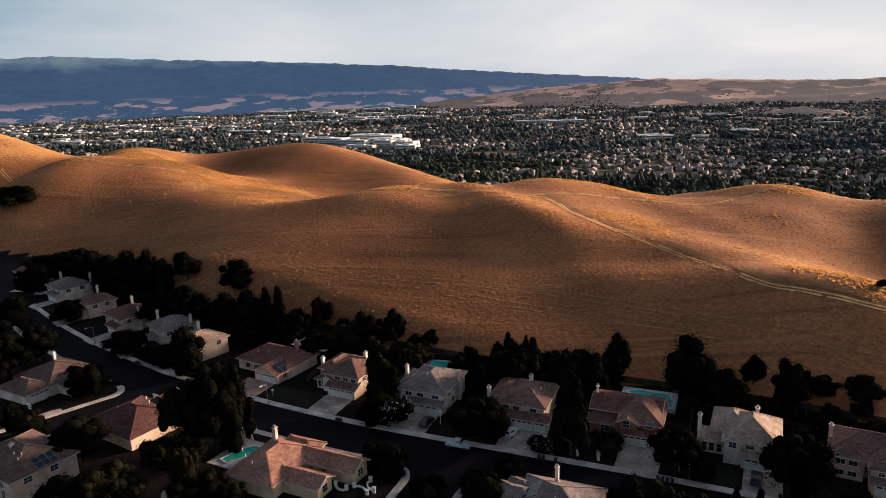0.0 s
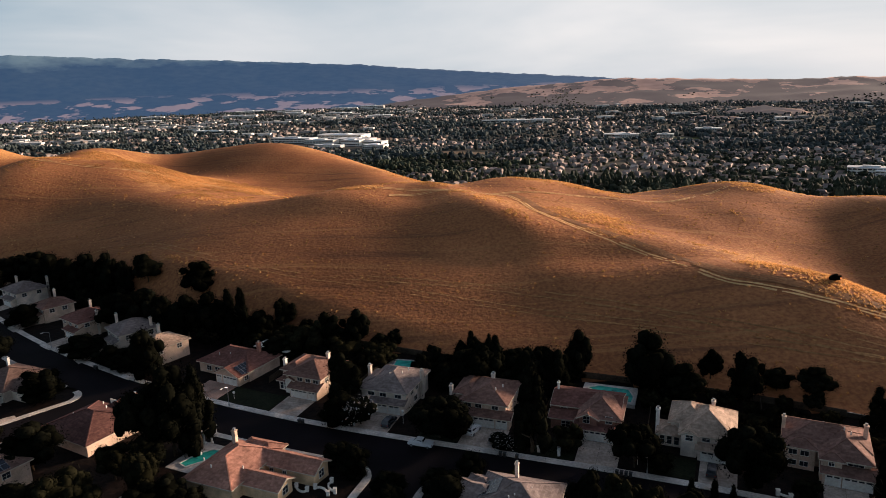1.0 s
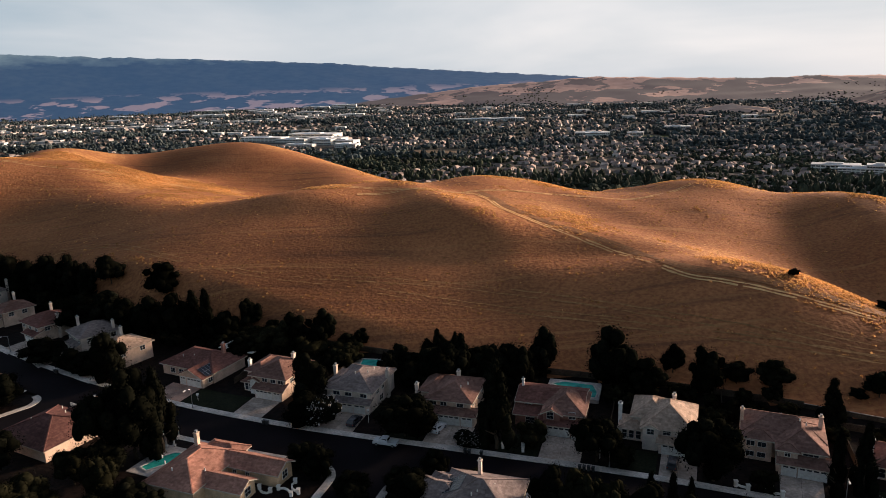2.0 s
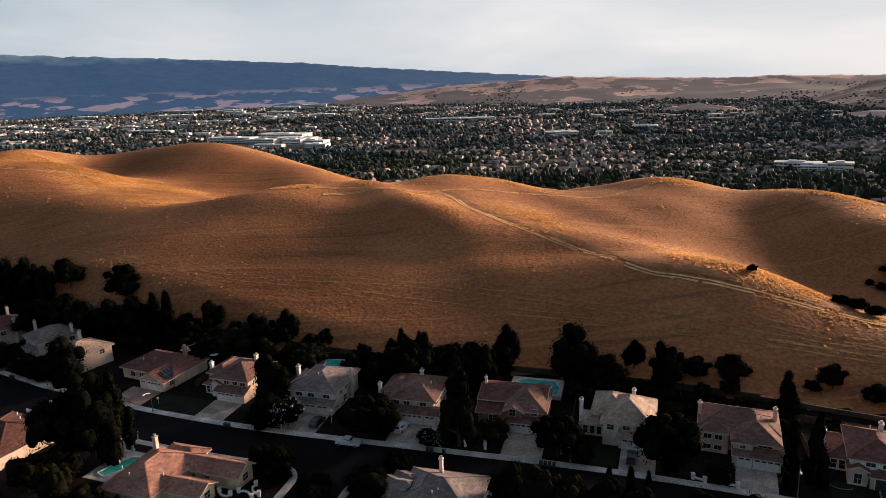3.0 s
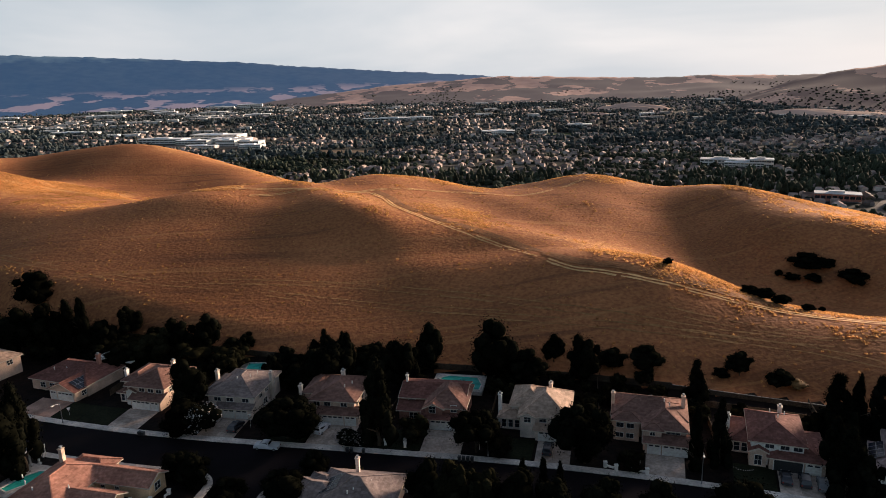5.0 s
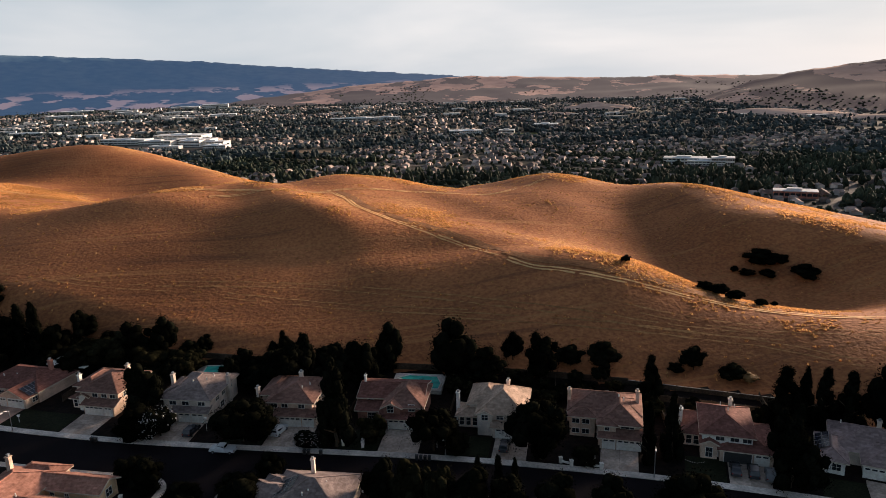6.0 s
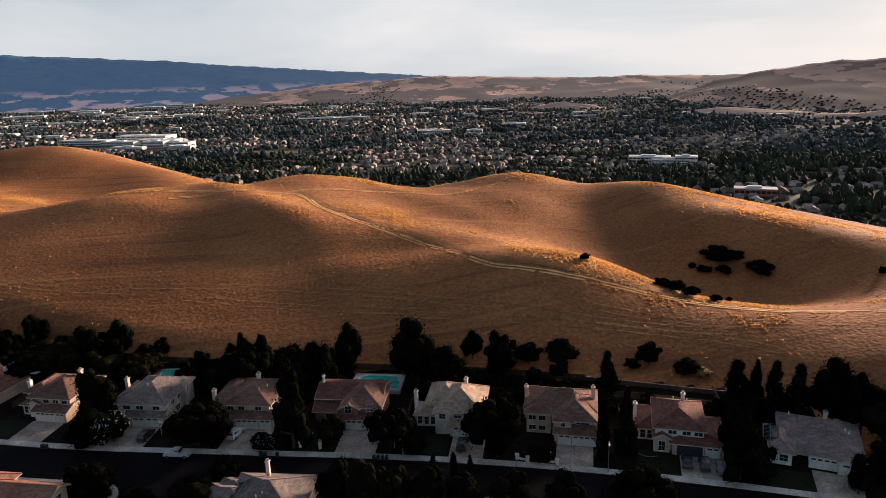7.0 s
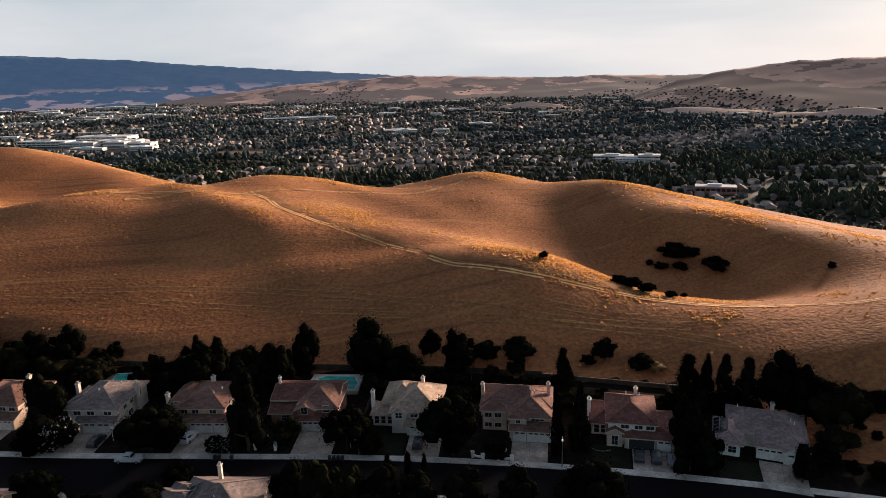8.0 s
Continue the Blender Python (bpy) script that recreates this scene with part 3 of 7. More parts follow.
def side_street(u, half, depth, name, slant=0.0):
    """A side street that leaves the main one towards the camera, with curved kerbs."""
    def at(du, v, z=0.0):
        return spot(u + du + slant * (v + 16), v, z)

    road_pts = [at(-half - 4, -10.6), at(half + 4, -10.6), at(half, -16), at(half, -depth), at(-half, -depth), at(-half, -16)]
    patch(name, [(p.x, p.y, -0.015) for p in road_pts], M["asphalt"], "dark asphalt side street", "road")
    for sgn in (-1, 1):
        g = Geo()
        inner, outer = [], []
        for i in range(9):
            a = radians(90 * i / 8)
            cu, cv = sgn * (half + 6), -16.9
            inner.append((cu - sgn * 6 * math.sin(a), cv + 6 * math.cos(a)))
            outer.append((cu - sgn * 4.4 * math.sin(a), cv + 4.4 * math.cos(a)))
        inner.append((sgn * half, -depth))
        outer.append((sgn * (half + 1.6), -depth))
        for k in range(len(inner) - 1):
            q = [at(*inner[k], 0.14), at(*inner[k + 1], 0.14), at(*outer[k + 1], 0.15), at(*outer[k], 0.15)]
            g.poly(q if sgn > 0 else q[::-1])
            w = [at(*inner[k], -0.05), at(*inner[k + 1], -0.05), at(*inner[k + 1], 0.14), at(*inner[k], 0.14)]
            g.poly(w)
        tagged(g.make("corner_pavement", M["concrete"]), "pale curved concrete pavement at the street corner", "pavement", "", "structure")


side_street(-12.0, 5.0, 70, "side_road")
side_street(-98.5, 4.6, 60, "side_road", 0.40)


# ---- houses ----
def clip(poly, k, lo, hi):
    """Cuts a flat outline to lo <= coordinate k <= hi."""
    for sign, lim in ((1, lo), (-1, -hi)):
        out = []
        for p, q in zip(poly, poly[1:] + poly[:1]):
            a, b = sign * p[k] - lim, sign * q[k] - lim
            if a >= 0:
                out.append(p)
            if a * b < 0:
                t = a / (a - b)
                out.append((p[0] + (q[0] - p[0]) * t, p[1] + (q[1] - p[1]) * t))
        poly = out
        if len(poly) < 3:
            return []
    return poly


def tiled(g, pts, rng, course=0.52, piece=1.3, lift=0.10):
    """Lays courses of tiles on a roof plane whose first two points are its eave."""
    p = [Vector(q) for q in pts]
    e = (p[1] - p[0]).normalized()
    nrm = (p[1] - p[0]).cross(p[-1] - p[0]).normalized()
    if nrm.z < 0:
        nrm = -nrm
    s = nrm.cross(e)
    if s.z < 0:
        s = -s
    flat = [((q - p[0]).dot(e), (q - p[0]).dot(s)) for q in p]
    g.poly(p, 0)
    top = max(f[1] for f in flat)
    lo_a, hi_a = min(f[0] for f in flat), max(f[0] for f in flat)
    b = 0.0
    while b < top - 0.05:
        row = clip(flat, 1, b, min(b + course, top))
        if row:
            a = lo_a - rng.random() * piece
            while a < hi_a:
                cell = clip(row, 0, a, a + piece)
                if cell:
                    g.poly([p[0] + e * x + s * y + nrm * (lift * (1.15 - 0.9 * (y - b) / course)) for x, y in cell], 0)
                a += piece
        b += course


def roof_planes(kind, x0, x1, y0, y1, z, pitch):
    w, d = x1 - x0, y1 - y0
    xm, ym = (x0 + x1) / 2, (y0 + y1) / 2
    a, b, c, e = (x0, y0, z), (x1, y0, z), (x1, y1, z), (x0, y1, z)
    if kind == "hip":
        if w >= d:
            h = z + pitch * d / 2
            r, q = (x0 + d / 2, ym, h), (x1 - d / 2, ym, h)
            planes = [[a, b, q, r], [b, c, q], [c, e, r, q], [e, a, r]]
        else:
            h = z + pitch * w / 2
            r, q = (xm, y0 + w / 2, h), (xm, y1 - w / 2, h)
            planes = [[a, b, r], [b, c, q, r], [c, e, q], [e, a, r, q]]
        return planes, [(r, q), (a, r), (b, q if w >= d else r), (c, q), (e, r if w >= d else q)], [(a, b), (b, c), (c, e), (e, a)]
    if kind == "gx":
        h = z + pitch * d / 2
        r, q = (x0, ym, h), (x1, ym, h)
        return [[a, b, q, r], [c, e, r, q]], [(r, q)], [(a, b), (c, e), (a, r), (e, r), (b, q), (c, q)]
    if kind == "gy":
        h = z + pitch * w / 2
        r, q = (xm, y0, h), (xm, y1, h)
        return [[e, a, r, q], [b, c, q, r]], [(r, q)], [(e, a), (b, c), (a, r), (b, r), (e, q), (c, q)]
    h = z + pitch * d
    r, q = (x0, y1, h), (x1, y1, h)
    return [[a, b, q, r]], [], [(a, b), (a, r), (b, q)]


def block(house, rng, x0, x1, y0, y1, top, roof, wall, tiles, pitch=0.42, over=0.55, cap="tan"):
    """One rectangular body of a house with its own roof."""
    g = Geo().box(x0, x1, y0, y1, -0.9, top - 0.04)
    if roof == "gx":
        h = top + pitch * (y1 - y0) / 2
        for x in (x0, x1):
            g.poly([(x, y0, top - 0.05), (x, y1, top - 0.05), (x, (y0 + y1) / 2, h - 0.05)])
    elif roof == "gy":
        h = top + pitch * (x1 - x0) / 2
        for y in (y0, y1):
            g.poly([(x0, y, top - 0.05), (x1, y, top - 0.05), ((x0 + x1) / 2, y, h - 0.05)])
    elif roof == "shed":
        h = top + pitch * (y1 - y0)
        for x in (x0, x1):
            g.poly([(x, y0, top - 0.05), (x, y1, top - 0.05), (x, y1, h - 0.05)])
    g.make("wall", M[wall], house)
    drop = pitch * over
    planes, ridges, eaves = roof_planes(roof, x0 - over, x1 + over, y0 - over, y1 + (over if roof != "shed" else 0.0), top - drop, pitch)
    t = Geo()
    for pl in planes:
        tiled(t, pl, rng)
    rf = t.make("roof", R[tiles], house)
    for a, b in ridges:
        if (Vector(a) - Vector(b)).length > 0.2:
            Geo().beam(Vector(a) + Vector((0, 0, 0.05)), Vector(b) + Vector((0, 0, 0.05)), 0.24).make("ridge_cap", R[tiles], rf)
    for a, b in eaves:
        Geo().beam(Vector(a) - Vector((0, 0, 0.10)), Vector(b) - Vector((0, 0, 0.10)), 0.18).make("fascia", M["fascia"], rf, "pale painted fascia board")


def window(house, x, y, z, w, h, face="front", bars=1):
    """A framed window; face says which way it looks."""
    turn = {"front": 0, "right": 90, "back": 180, "left": -90}[face]
    m = pose(x, y, z, 0, 0, turn)
    g = Geo()
    outer = [(-w / 2 - 0.07, -0.07), (w / 2 + 0.07, -0.07), (w / 2 + 0.07, h + 0.07), (-w / 2 - 0.07, h + 0.07)]
    inner = [(-w / 2, 0.0), (w / 2, 0.0), (w / 2, h), (-w / 2, h)]
    g.v = [tuple(m @ Vector((a, d, c))) for d in (-0.09, 0.03) for a, c in outer + inner]
    for k in range(4):
        q = (k + 1) % 4
        g.f += [(k, q, 4 + q, 4 + k), (8 + q, 8 + k, k, q)[::-1], (4 + k, 4 + q, 12 + q, 12 + k)]
    g.m = [0] * len(g.f)
    fr = g.make("window", M["white"], house, "white framed window")
    for k in range(bars):
        xx = -w / 2 + w * (k + 1) / (bars + 1)
        Geo().box(xx - 0.02, xx + 0.02, -0.07, 0.03, 0.0, h, 0, m).make("mullion", M["white"], fr)
    if h > 1.0:
        Geo().box(-w / 2, w / 2, -0.066, 0.03, h * 0.5 - 0.02, h * 0.5 + 0.02, 0, m).make("mullion", M["white"], fr)
    Geo().box(-w / 2, w / 2, -0.03, 0.02, 0.0, h, 0, m).make("pane", M["glass"], fr)


def garage(house, x, y, w, h=2.15, face="front", mat="white", open_=False):
    turn = {"front": 0, "right": 90, "left": -90}[face]
    m = pose(x, y, 0, 0, 0, turn)
    fr = Geo()
    for a, b, c, d in ((-w / 2 - 0.14, -w / 2, 0, h + 0.14), (w / 2, w / 2 + 0.14, 0, h + 0.14), (-w / 2, w / 2, h, h + 0.14)):
        fr.box(a, b, -0.10, 0.04, c, d, 0, m)
    f = fr.make("garage_frame", M["white"], house)
    g = Geo()
    n = 1 if open_ else 4
    for k in range(n):
        g.box(-w / 2, w / 2, -0.055, 0.03, h * k / n + 0.012, h * (k + 1) / n - 0.012, 0, m)
        if not open_:
            for j in range(max(2, round(w / 1.2))):
                cw = w / max(2, round(w / 1.2))
                if k < 3:
                    g.box(-w / 2 + cw * j + 0.12, -w / 2 + cw * (j + 1) - 0.12, -0.085, -0.05, h * k / n + 0.10, h * (k + 1) / n - 0.10, 0, m)
    # open_: a single dark slab stands for the shade inside the garage
    g.make("garage_door", M["dark"] if open_ else M[mat], f, "dark panel in place of an open garage's shaded inside" if open_ else "white panelled garage door")
    if not open_:
        cw = w / max(2, round(w / 1.2))
        for j in range(max(2, round(w / 1.2))):
            Geo().box(-w / 2 + cw * j + 0.15, -w / 2 + cw * (j + 1) - 0.15, -0.075, -0.05, h * 0.79, h * 0.94, 0, m).make("pane", M["glass"], f)


def chimney(house, x, y, top, mat="stucco_pale", w=0.9, d=1.2, foot=0.0):
    w, d = w * 0.78, d * 0.78
    g = Geo().box(x - w / 2, x + w / 2, y - d / 2, y + d / 2, foot, top)
    g.box(x - w / 2 - 0.12, x + w / 2 + 0.12, y - d / 2 - 0.12, y + d / 2 + 0.12, top, top + 0.14)
    ch = g.make("chimney", M[mat], house)
    Geo().box(x - w / 4, x + w / 4, y - d / 4, y + d / 4, top + 0.14, top + 0.5).box(
        x - w / 3, x + w / 3, y - d / 3, y + d / 3, top + 0.5, top + 0.58).make("chimney_cap", M["steel"], ch)


def roof_vent(house, x, y, z):
    Geo().tube((x, y, z - 0.3), (x, y, z + 0.35), 0.13, 0.11, 8).make("roof_vent", M["white"], house)


def solar(house, x, y, z, w, d, pitch, face="front", cols=4, rows=2):
    """Solar panels lying on a roof slope that rises away from the given side."""
    m = pose(x, y, z, 0, 0, {"front": 0, "right": 90, "left": -90}[face]) @ pose(0, 0, 0, math.degrees(math.atan(pitch)))
    for i in range(cols):
        for j in range(rows):
            cw, ch = w / cols, d / rows
            fr = Geo().box(-w / 2 + cw * i + 0.03, -w / 2 + cw * (i + 1) - 0.03, ch * j + 0.03, ch * (j + 1) - 0.03, 0.10, 0.15, 0, m).make("solar_panel", M["steel"], house)
            Geo().box(-w / 2 + cw * i + 0.07, -w / 2 + cw * (i + 1) - 0.07, ch * j + 0.07, ch * (j + 1) - 0.07, 0.145, 0.156, 0, m).make("solar_cells", M["solar"], fr)


def plot(u, turn=0.0, z=0.0, v=0.0, pivot=11.0):
    """The pose of a house plot: x along the street, y away from it; the point at pivot stays put when the plot turns."""
    yaw = spot_turn(u) + turn
    return pose(0, 0, 0, 0, 0, 0) @ Matrix.Translation(spot(u, pivot + v, z)) @ pose(0, 0, 0, 0, 0, yaw) @ Matrix.Translation((0, -pivot, 0))


def begin_house(u, label, turn=0.0, z=0.56, v=0.0, pivot=11.0):
    return empty("house", plot(u, turn, z, v, pivot), label, "house", "houses along the street")


def driveway(u, x0, x1, front, mat="drive", turn=0.0, label="pale grey concrete driveway sloping to the street"):
    """A sloping slab from the kerb to the garage, jointed in bays."""
    m = plot(u, turn)
    ob = empty("driveway", m, label, "driveway", "", "structure")
    n = 4
    for k in range(n):
        ya, yb = 1.78 + (front - 1.78) * k / n, 1.78 + (front - 1.78) * (k + 1) / n
        za, zb = 0.20 + 0.40 * (ya - 1.78) / (9.2 - 1.78), 0.20 + 0.40 * (yb - 1.78) / (9.2 - 1.78)
        for xa, xb in ((x0, (x0 + x1) / 2), ((x0 + x1) / 2, x1)):
            g = Geo()
            q = [(xa + 0.02, ya + 0.02, za), (xb - 0.02, ya + 0.02, za), (xb - 0.02, yb - 0.02, zb), (xa + 0.02, yb - 0.02, zb)]
            g.poly(q)
            for a, b in zip(q, q[1:] + q[:1]):
                g.poly([a, (a[0], a[1], a[2] - 0.2), (b[0], b[1], b[2] - 0.2), b])
            g.make("slab", M[mat], ob)
    Geo().poly([(x0 - 0.5, 0.02, 0.03), (x1 + 0.5, 0.02, 0.03), (x1 + 0.1, 1.8, 0.165), (x0 - 0.1, 1.8, 0.165)]).box(
        x0 - 0.1, x1 + 0.1, 0.3, 1.78, 0.0, 0.156).make("apron", M["concrete"], ob)
    return ob


def lawn(u, x0, x1, y1=9.0, mat="lawn"):
    m = plot(u)
    g = Geo()
    n = 5
    for k in range(n):
        ya, yb = 2.0 + (y1 - 2.0) * k / n, 2.0 + (y1 - 2.0) * (k + 1) / n
        za, zb = (0.20 + 0.40 * (y - 1.78) / 7.4 for y in (ya, yb))
        g.poly([(x0, ya, za), (x1, ya, za), (x1, yb, zb), (x0, yb, zb)])
    g.box(x0, x1, 1.95, 2.05, 0.0, 0.2)
    ob = g.make("lawn", M[mat])
    ob.matrix_basis = m
    return tagged(ob, "dark clipped front lawn beside a driveway", "lawn", "", "structure")


def house_h():
    rng = random.Random(8)
    h = begin_house(-25, "two-storey pale stucco house with a grey tile roof and white chimneys")
    block(h, rng, -6.4, 4.4, 10.6, 24.0, 5.1, "hip", "stucco_pale", "grey")
    block(h, rng, -8.2, -3.0, 13.0, 22.0, 4.6, "hip", "stucco_pale", "grey")
    block(h, rng, -4.0, 4.2, 9.2, 11.2, 2.7, "shed", "stucco_pale", "grey", pitch=0.35)
    garage(h, -1.2, 9.2, 2.6)
    garage(h, 1.9, 9.2, 2.6)
    for x in (-4.4, -1.4, 2.4):
        window(h, x, 10.6, 3.4, 1.6, 0.9)
    for y in (14.0, 17.0, 20.5):
        window(h, 4.4, y, 3.2, 1.4, 1.1, "right")
    window(h, 4.4, 16.0, 0.8, 1.8, 1.3, "right")
    chimney(h, 4.9, 19.0, 7.0)
    chimney(h, -8.5, 18.5, 6.9)
    for x, y in ((-1.5, 15.0), (1.0, 16.5), (1.8, 18.5)):
        roof_vent(h, x, y, 7.2)
    driveway(-25, -5.0, 3.6, 9.1)
    lawn(-25, -13.0, -5.3)


def house_i():
    rng = random.Random(9)
    h = begin_house(-2.0, "two-storey pale stucco house with a brown tile roof")
    block(h, rng, -5.3, 4.6, 11.2, 23.6, 5.1, "hip", "stucco_tan", "brown")
    block(h, rng, -8.2, -3.5, 15.0, 24.0, 4.9, "hip", "stucco_tan", "brown")
    block(h, rng, -8.6, -5.0, 12.6, 18.0, 2.9, "hip", "stucco_tan", "brown")
    block(h, rng, -3.2, 5.8, 9.4, 11.6, 2.75, "shed", "stucco_tan", "brown", pitch=0.38)
    garage(h, 0.1, 9.4, 4.6)
    garage(h, 4.1, 9.4, 2.3)
    for x in (-4.0, -1.6, 2.2):
        window(h, x, 11.2, 3.5, 1.4, 0.95)
    for y in (13.5, 17.5, 21.0):
        window(h, 4.6, y, 3.2, 1.5, 1.2, "right")
    window(h, -7.2, 12.6, 0.8, 1.6, 1.3)
    chimney(h, -0.6, 20.0, 7.9)
    chimney(h, -9.2, 15.2, 6.0, foot=-0.3)
    for x, y in ((1.5, 14.5), (2.6, 16.5)):
        roof_vent(h, x, y, 6.9)
    driveway(-2.0, -3.4, 6.0, 9.3)
    lawn(-2.0, -12.5, -3.7)


def house_j():
    rng = random.Random(10)
    h = begin_house(20.5, "two-storey rust-red stucco house with red tile roof")
    block(h, rng, -8.4, 5.6, 15.6, 24.4, 4.75, "gx", "stucco_red", "red", pitch=0.32)
    block(h, rng, -2.0, 6.2, 11.6, 22.6, 4.9, "hip", "stucco_red", "brown", pitch=0.56)
    block(h, rng, -2.0, 1.6, 10.9, 13.4, 4.9, "gy", "stucco_red", "orange", pitch=0.5)
    block(h, rng, -8.4, -2.0, 13.2, 16.0, 2.9, "shed", "stucco_red", "red", pitch=0.40)
    block(h, rng, -2.6, 7.0, 10.2, 12.2, 2.75, "shed", "stucco_red", "red", pitch=0.40)
    block(h, rng, 4.0, 6.8, 9.8, 11.0, 2.65, "gy", "stucco_red", "red", pitch=0.55, over=0.35)
    garage(h, 1.4, 10.15, 4.6)
    garage(h, 5.3, 9.75, 2.3)
    window(h, -0.5, 10.9, 3.5, 1.3, 1.5)
    window(h, 4.0, 11.6, 3.6, 1.3, 1.5)
    window(h, -6.0, 15.6, 3.5, 1.5, 1.1)
    window(h, -5.2, 13.2, 0.8, 1.8, 1.3)
    chimney(h, -8.0, 20.0, 7.6, "white", 0.6, 0.6, 5.0)
    driveway(20.5, -1.4, 6.9, 9.9)
    lawn(20.5, -10.0, -1.7)


def house_k():
    rng = random.Random(11)
    h = begin_house(43.0, "two-storey white-walled house with tan shake roof and white chimney")
    block(h, rng, -4.2, 5.4, 10.4, 22.4, 5.1, "hip", "stucco_pale", "tan", pitch=0.58)
    block(h, rng, -6.6, 0.5, 14.6, 23.4, 5.0, "hip", "stucco_pale", "tan", pitch=0.58)
    block(h, rng, -4.2, -1.2, 9.8, 12.0, 4.9, "gy", "stucco_pale", "tan", pitch=0.5, over=0.4)
    block(h, rng, -8.8, -4.0, 12.8, 18.0, 2.9, "hip", "stucco_pale", "tan")
    block(h, rng, -1.0, 5.6, 9.0, 10.8, 2.7, "shed", "stucco_pale", "tan", pitch=0.40)
    garage(h, 2.0, 8.95, 4.7)
    for x in (0.4, 3.4):
        window(h, x, 10.4, 3.5, 1.4, 1.1)
    window(h, -2.7, 9.8, 3.5, 1.3, 1.2)
    for x in (-8.0, -6.6, -5.2):
        window(h, x, 12.8, 0.5, 0.9, 1.9, bars=0)
    for y in (13.0, 18.0):
        window(h, 5.4, y, 3.2, 1.5, 1.2, "right")
    chimney(h, -9.3, 16.0, 6.3, "white", 0.9, 1.3, -0.3)
    chimney(h, 1.2, 19.6, 8.0, "stucco_pale")
    driveway(43.0, -0.4, 6.4, 8.9)
    lawn(43.0, -9.0, -1.0)


def house_l():
    rng = random.Random(12)
    h = begin_house(66.0, "two-storey tan house with brown-red tile roof")
    block(h, rng, -8.8, 5.2, 14.6, 24.0, 4.9, "hip", "stucco_tan", "brown", pitch=0.46)
    block(h, rng, -2.6, 5.2, 10.6, 21.5, 4.8, "hip", "stucco_tan", "brown", pitch=0.54)
    block(h, rng, -2.8, 0.6, 9.6, 12.0, 4.8, "hip", "stucco_tan", "brown", pitch=0.5, over=0.4)
    block(h, rng, -8.6, -3.6, 12.6, 16.0, 4.8, "hip", "stucco_tan", "brown", pitch=0.45)
    block(h, rng, -2.4, 6.2, 8.6, 11.0, 2.7, "shed", "stucco_tan", "brown", pitch=0.40)
    garage(h, -0.7, 8.55, 2.3)
    garage(h, 3.2, 8.55, 4.5)
    window(h, -1.1, 9.6, 3.4, 0.9, 1.2)
    window(h, 2.8, 10.6, 3.6, 2.6, 0.8, bars=2)
    for x in (-7.4, -5.4):
        window(h, x, 12.6, 2.9, 1.4, 1.0)
        window(h, x, 12.6, 0.7, 1.4, 1.0)
    chimney(h, -9.2, 19.0, 7.2, "stucco_tan", 0.9, 0.9)
    chimney(h, 4.8, 19.6, 7.6, "stucco_tan", 0.9, 0.9)
    for x, y in ((1.0, 17.0), (2.0, 15.5)):
        roof_vent(h, x, y, 7.6)
    driveway(66.0, -2.2, 5.0, 8.5)


def house_m():
    rng = random.Random(13)
    h = begin_house(88.0, "two-storey white-walled house with dark red tile roof and white chimney")
    block(h, rng, -5.4, 3.6, 10.0, 22.0, 5.1, "hip", "white", "red")
    block(h, rng, -8.6, -3.0, 13.4, 22.5, 2.9, "hip", "stucco_pale", "red", pitch=0.5)
    block(h, rng, -2.2, 7.2, 8.6, 20.0, 2.8, "hip", "stucco_tan", "red", pitch=0.36)
    block(h, rng, -5.6, -2.6, 9.0, 12.0, 3.2, "gy", "stucco_tan", "red", pitch=0.5, over=0.3)
    garage(h, 1.0, 8.55, 4.8, open_=True)
    garage(h, 5.2, 8.55, 2.4)
    for x in (-2.2, 0.4, 2.6):
        window(h, x, 10.0, 3.6, 1.5, 1.0)
    window(h, -4.1, 9.0, 0.4, 1.2, 2.0, bars=1)
    for x in (-7.6, -6.2):
        window(h, x, 13.4, 0.4, 1.0, 1.9, bars=0)
    chimney(h, -9.2, 17.6, 5.6, "white", 0.9, 1.2, -0.3)
    chimney(h, 0.2, 19.6, 7.7, "stucco_pale")
    for x, y in ((-0.5, 16.0), (0.8, 17.6), (-1.8, 18.0)):
        roof_vent(h, x, y, 7.4)
    driveway(88.0, -0.8, 6.4, 8.5)
    lawn(88.0, -8.4, -1.2)


def house_n():
    rng = random.Random(14)
    h = begin_house(112.0, "single-storey white-walled house with a mauve slate tile roof", -6.0)
    block(h, rng, -7.0, 6.5, 13.4, 24.0, 3.1, "hip", "stucco_pale", "mauve", pitch=0.45)
    block(h, rng, -2.0, 6.5, 9.4, 18.0, 3.0, "hip", "white", "mauve", pitch=0.5)
    block(h, rng, 2.6, 6.3, 8.6, 12.0, 2.8, "gy", "white", "mauve", pitch=0.45, over=0.4)
    block(h, rng, -9.4, -5.0, 8.6, 18.0, 3.0, "hip", "white", "mauve", pitch=0.5)
    garage(h, 0.2, 9.35, 4.4)
    garage(h, 4.4, 8.55, 2.5)
    for x in (-8.4, -6.4):
        window(h, x, 8.6, 0.8, 1.4, 1.3)
    chimney(h, 1.0, 21.0, 6.0, "stucco_pale")
    solar(h, -9.9, 14.0, 3.0, 6.0, 2.6, 0.5, "left", 4, 2)
    for x, y in ((4.0, 16.5), (4.6, 15.5), (-5.5, 20.0)):
        roof_vent(h, x, y, 5.2)
    driveway(112.0, -1.6, 6.4, 8.6, turn=-6.0)
    lawn(112.0, -9.5, -2.0, 7.6)


